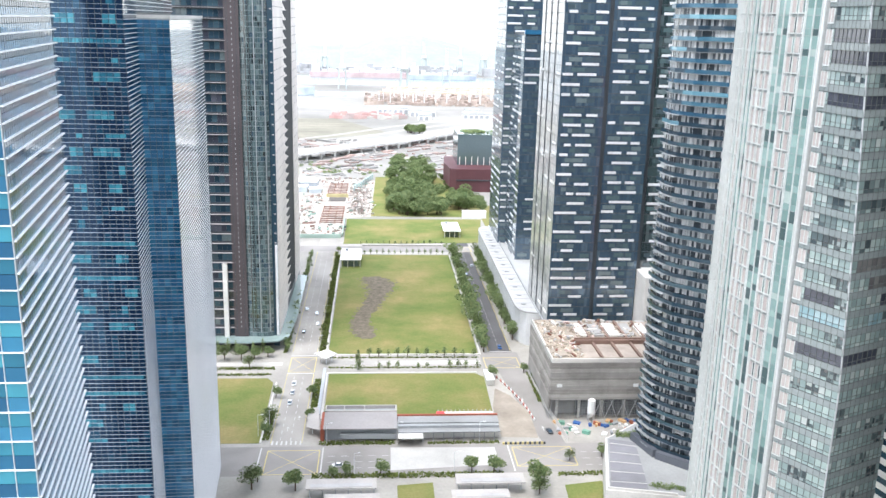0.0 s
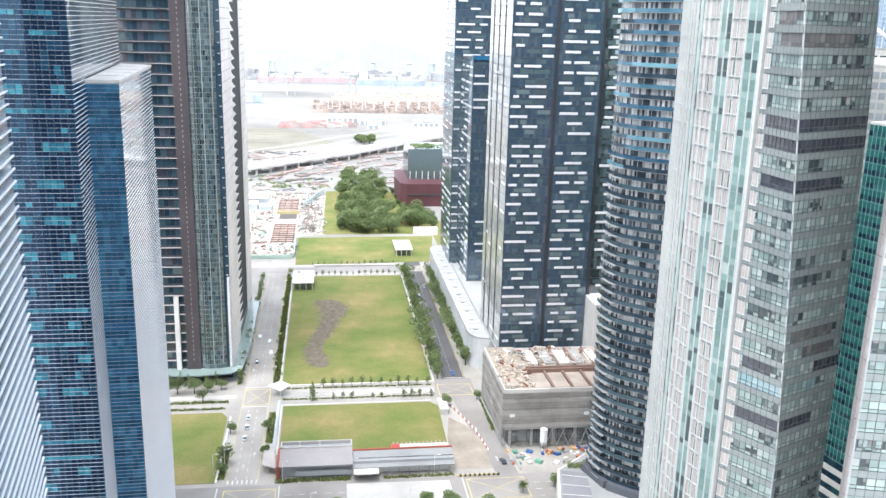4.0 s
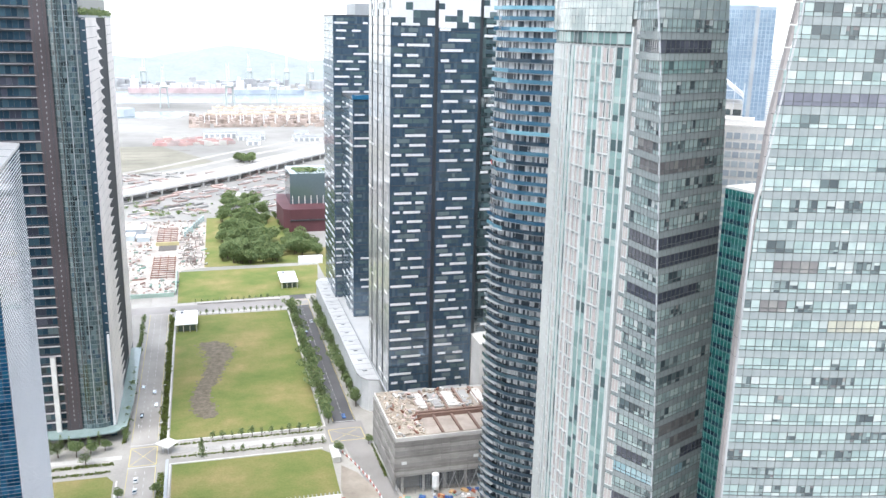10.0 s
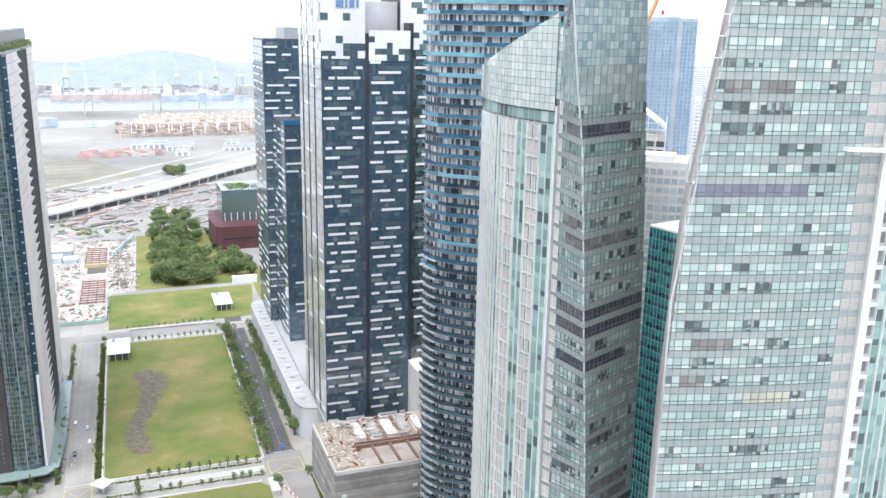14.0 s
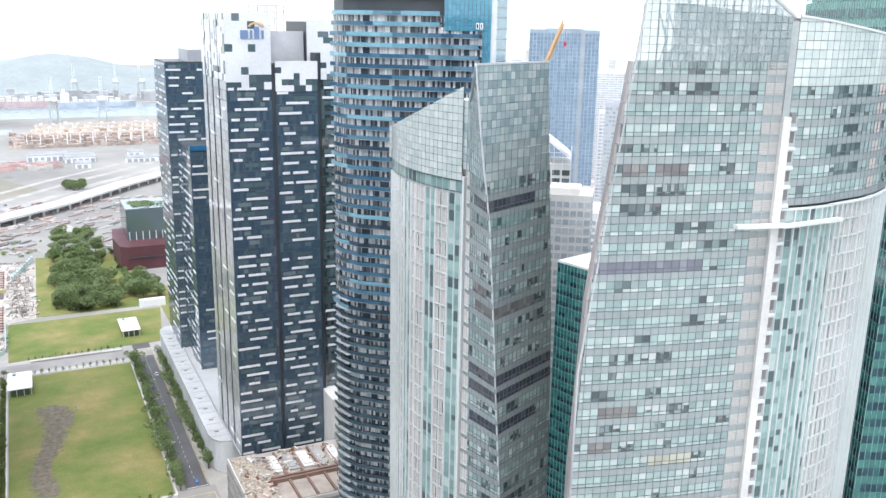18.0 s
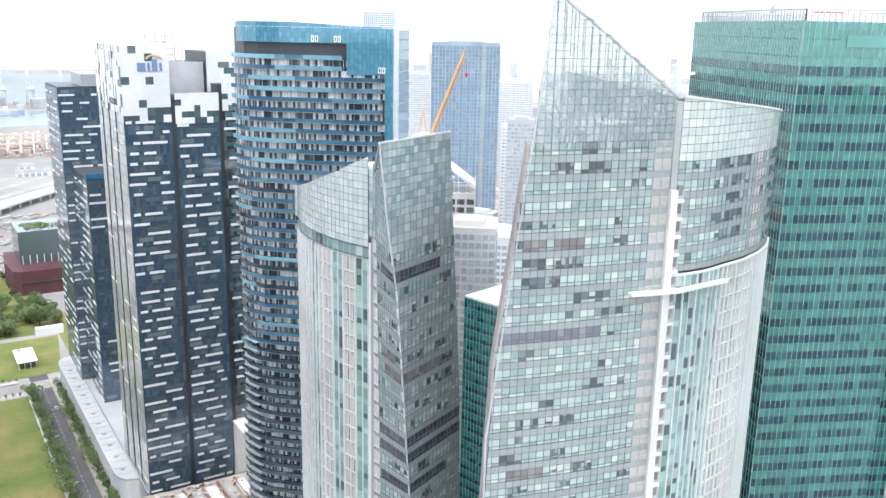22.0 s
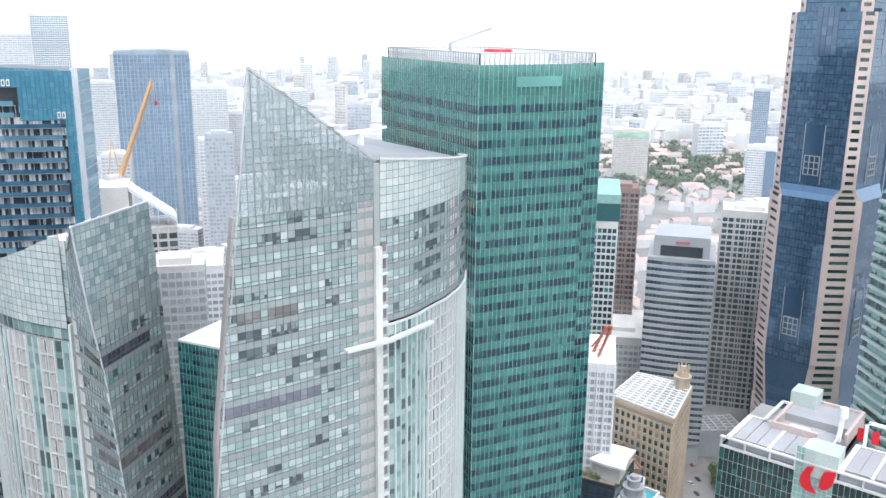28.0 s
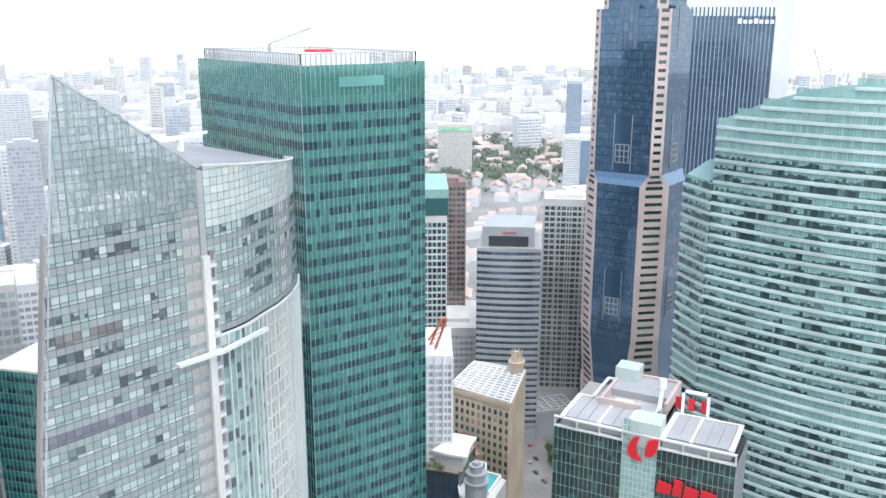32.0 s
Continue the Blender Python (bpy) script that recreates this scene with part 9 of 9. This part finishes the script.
        for p, q in zip(wing[:5], wing[1:6]):
            p, q = Vector(p), Vector(q)
            m.slab(p.lerp(q, 0.12), p.lerp(q, 0.88), z, z + 2.0, 0.12)
    part("window_field", m, G_BLACK, t, kind="stuff")
    m = Mesh()
    m.strip([Vector(p) for p in wing[:6]], 70, 71.4, 0.3, 0.2)
    part("wing_parapet", m, WHITE, t)
    m = Mesh()
    for z0, z1, r in ((70, 79.4, 4.3), (79.4, 80.0, 5.0), (80.0, 83.2, 3.6), (83.2, 83.7, 4.1), (83.7, 86.2, 2.4), (86.2, 86.7, 2.8), (86.7, 88.0, 1.6)):
        m.cone((279.9, 128.3, z0), (279.9, 128.3, z1), r, r, 20)
    part("stair_tower", m, GREYCLAD, t, "stepped round grey stair tower")
    m = Mesh()
    m.prism([(287.6, 127.4), (301.4, 128.4), (301.0, 133.4), (293, 133.6)], 70, 70.5)
    part("pool", m, plain("pool_water", (0.05, 0.42, 0.45), 0.15, vary=0.1), t, "turquoise roof pool")
    for p, q in (((287.4, 126.6), (302, 127.6)), ((301.6, 127.8), (301.6, 134))):
        m = Mesh()
        m.slab(p, q, 70, 71.6, 0.7)
        part("pool_wall", m, WHITE, t)
    m = Mesh()
    m.slab((296, 136.2), (302.6, 135.2), 70, 75, 0.4)
    part("navy_wall", m, plain("navy_wall", (0.03, 0.05, 0.14), 0.5), t, "dark blue roof wall")
    green = Mesh()
    dice = random.Random(31)
    for x, y in ((286.2, 152.4), (287, 150), (286.4, 147), (288, 137), (291, 137.6), (300, 140)):
        leaf_cloud(green, dice, (x, y, 77.4), 1.7, 60, 0.35, 0.7)
    part("terrace_planting", green, LEAF, t, "green shrubs along the terrace edge", kind="stuff")
    # steel framed slab with white arcs, and the ribbed dark tower behind
    t = block("office_tower", (506, 187), (517, 158), 30, 146, "pale steel-framed tower with louvred floors", OFFWHITE, G_DIM, 3.6, 3.6, 0.3, 0.7, rib_mat=OFFWHITE, z0=20, cat="office tower")
    arcs = Mesh()
    for c0, r in (((520, 152, 128), 10), ((516, 154, 84), 8)):
        for k in range(9):
            a, b = math.pi * (0.55 + 0.9 * k / 9), math.pi * (0.55 + 0.9 * (k + 1) / 9)
            arcs.bar((c0[0] + 0.3 * r * math.cos(a), c0[1] - r * 0.6 * math.cos(a), c0[2] + r * math.sin(a)), (c0[0] + 0.3 * r * math.cos(b), c0[1] - r * 0.6 * math.cos(b), c0[2] + r * math.sin(b)), 1.0)
    part("arc", arcs, WHITE, t, "white curved steel arcs")
    block("office_tower", (500, 158), (490, 146), 24, 125, "slim dark tower beside the striped tower", DARKMETAL, G_BLACK, 3.6, 2.0, 0.2, cat="office tower")
    t = block("office_tower", (616, 132), (637, 66), 50, 264, "dark blue ribbed office tower with a pale corner", G_REPUBLIC, G_SLATE, 4.0, 1.35, 0.12, 0.5, rib_mat=plain("slate_rib", (0.3, 0.35, 0.42), 0.4), cap=0, cat="office tower")
    m = Mesh()
    m.slab((633.5, 76), (637.4, 65), 0, 270, 1.2, 0.5)
    part("pale_corner", m, STEEL, t, "pale metal corner")
    m = Mesh()
    for k in range(24):
        p = Vector((616, 132)).lerp(Vector((635, 72)), k / 24)
        q = Vector((616, 132)).lerp(Vector((635, 72)), (k + 0.6) / 24)
        m.slab(p, q, 258, 272, 1.0)
    part("crown_lattice", m, STEEL, t)
    m = Mesh()
    for k in range(8):
        p = Vector((616, 132)).lerp(Vector((637, 66)), 0.5 + k * 0.05)
        q = Vector((616, 132)).lerp(Vector((637, 66)), 0.535 + k * 0.05)
        m.slab(p, q, 253, 256.5 if k in (0, 3) else 255.6, 1.5, -1.0)
    part("sign", m, WHITE, t, "plain white sign bars")
    # far landmarks
    t = block("apartment_block", (1332, 690), (1358, 638), 24, 84, "cream slab block with a coloured top", FARCREAM, G_FAR, 3.0, 4.0, 0.45, 0.5, cat="apartment block")
    m = Mesh()
    m.slab((1332, 690), (1358, 638), 74, 80, 0.8)
    part("green_band", m, plain("soft_green", (0.35, 0.6, 0.42), 0.7), t)
    block("office_tower", (1512, 523), (1521, 498), 25, 151, "slim dark blue tower far off", FARGREY, G_FARBLUE, 3.8, 3.0, 0.15, cat="office tower")
    t = block("apartment_tower", (1134, 394), (1145, 361), 26, 103, "white tower with a blue glass end", FARWHITE, G_FAR, 3.2, 3.0, 0.4, cat="apartment tower")
    m = Mesh()
    m.slab((1141.5, 372), (1145.4, 360), 10, 98, 1.2)
    part("blue_end", m, G_FARBLUE, t)
    c = thing("tower_crane", (1496, 105, 150), "pale tower crane far off", "crane")
    m = Mesh()
    m.bar((1496, 105, 100), (1496, 105, 180), 3)
    m.bar((1496, 105, 180), (1490, 118, 217), 2.4)
    m.bar((1496, 105, 178), (1500, 90, 184), 3)
    part("mast", m, FARCREAM, c)


def far_city():
    rng = random.Random(99)
    kinds = 0
    tries = 0
    taken = []
    while kinds < 250 and tries < 4000:
        tries += 1
        b = radians(rng.uniform(24, 104))
        r = 640 + 3500 * rng.random()
        x, y = r * math.sin(b), r * math.cos(b)
        deg = math.degrees(b)
        if 61 < deg < 72.5 and r < 1750 or r < 900 and deg > 50:
            continue
        if any((x - u) ** 2 + (y - v) ** 2 < (60 + 0.012 * r) ** 2 for u, v in taken):
            continue
        taken.append((x, y))
        tall = rng.random()
        h = rng.uniform(28, 70) if tall < 0.45 else rng.uniform(70, 130) if tall < 0.85 else rng.uniform(130, 190)
        h = min(h, 85 if r < 1100 else 150 if r < 1800 else 120)
        if 61 < deg < 76:
            h = min(h, 70)
        w = rng.uniform(22, 70) if h < 100 else rng.uniform(20, 40)
        a = b + math.pi / 2 + rng.uniform(-0.7, 0.7)
        d = Vector((math.sin(a), math.cos(a))) * w / 2
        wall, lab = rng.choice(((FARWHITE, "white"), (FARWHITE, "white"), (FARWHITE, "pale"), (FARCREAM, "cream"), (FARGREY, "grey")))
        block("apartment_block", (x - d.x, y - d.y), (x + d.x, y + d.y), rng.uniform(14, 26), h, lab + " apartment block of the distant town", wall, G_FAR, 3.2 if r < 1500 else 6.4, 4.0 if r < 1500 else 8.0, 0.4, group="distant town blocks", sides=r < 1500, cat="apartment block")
        kinds += 1
    low, roofs = Mesh(), Mesh()
    for _ in range(1500):
        b = radians(rng.uniform(26, 100))
        r = 560 + 1900 * rng.random()
        if b > radians(72.6) and r < 800:
            continue
        x, y = r * math.sin(b), r * math.cos(b)
        w, l, h, a = rng.uniform(5, 9), rng.uniform(8, 20), rng.uniform(6, 14), rng.choice((0.3, 0.3 + math.pi / 2, 0.9))
        u, v = Vector((math.cos(a), math.sin(a))) * w, Vector((-math.sin(a), math.cos(a))) * l
        p = Vector((x, y))
        c = [p - u - v, p + u - v, p + u + v, p - u + v]
        low.prism([tuple(q) for q in c], 0, h)
        i = len(roofs.v)
        e, f = p - v, p + v
        roofs.v += [(q.x, q.y, h) for q in c] + [(e.x, e.y, h + w * 0.55), (f.x, f.y, h + w * 0.55)]
        roofs.f += [(i, i + 4, i + 5, i + 3), (i + 1, i + 2, i + 5, i + 4), (i, i + 1, i + 4), (i + 2, i + 3, i + 5)]
    # pale low blocks added over the far ground, where haze would whiten it
    fabric = Mesh()
    for _ in range(3600):
        b = radians(rng.uniform(20, 106))
        r = 1500 + 3100 * rng.random() ** 1.2
        deg = math.degrees(b)
        if 60 < deg < 71 and r < 1900:
            continue
        x, y = r * math.sin(b), r * math.cos(b)
        a, w, l, h = rng.choice((0.3, 0.9, 1.9)), rng.uniform(5, 14), rng.uniform(14, 45), rng.choice((10, 14, 20, 30, 44))
        u, v = Vector((math.cos(a), math.sin(a))) * w, Vector((-math.sin(a), math.cos(a))) * l
        p = Vector((x, y))
        fabric.prism([tuple(q) for q in (p - u - v, p + u - v, p + u + v, p - u + v)], 0, h)
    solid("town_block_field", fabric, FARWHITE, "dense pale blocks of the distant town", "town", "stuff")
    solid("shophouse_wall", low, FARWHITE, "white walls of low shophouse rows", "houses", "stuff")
    # tile red is washed out to show haze over the roofs
    solid("shophouse_roof", roofs, plain("hazed_roof_tiles", (0.5, 0.4, 0.36), 0.8, 0.02, 0.2, 0.3), "red-brown tiled roofs of low shophouse rows", "roofs", "stuff")
    woods = Mesh()
    for cx, cy, sx, sy, n in ((1500, 640, 240, 160, 900), (1900, 900, 400, 260, 900), (1250, 900, 220, 140, 500), (2400, 700, 500, 300, 700), (1500, 1500, 500, 300, 600), (1750, 420, 240, 90, 500)):
        for _ in range(n):
            x, y = cx + rng.gauss(0, sx * 0.5), cy + rng.gauss(0, sy * 0.5)
            leaf_cloud(woods, rng, (x, y, rng.uniform(4, 9)), rng.uniform(6, 10), 7, 4.0, 0.6)
    # leaf colours are lifted and greyed as haze over the canopy
    solid("far_wood", woods, leaf_material("hazed_leaves", (0.14, 0.18, 0.14), (0.22, 0.26, 0.2)), "distant tree canopy among the town blocks", "woods", "stuff")


# ---- build ----
ground_and_roads()
blue_tower()
finned_tower()
brown_tower()
checker_tower()
podium()
building_site()
balcony_tower()
sail_low()
sail_high()
green_tower()
tan_building()
red_letter_building()
mint_tower()
striped_tower()
grey_tower()
named_city()
far_city()
far_site()
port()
low_buildings()
site_clutter()
traffic()
plant_trees()
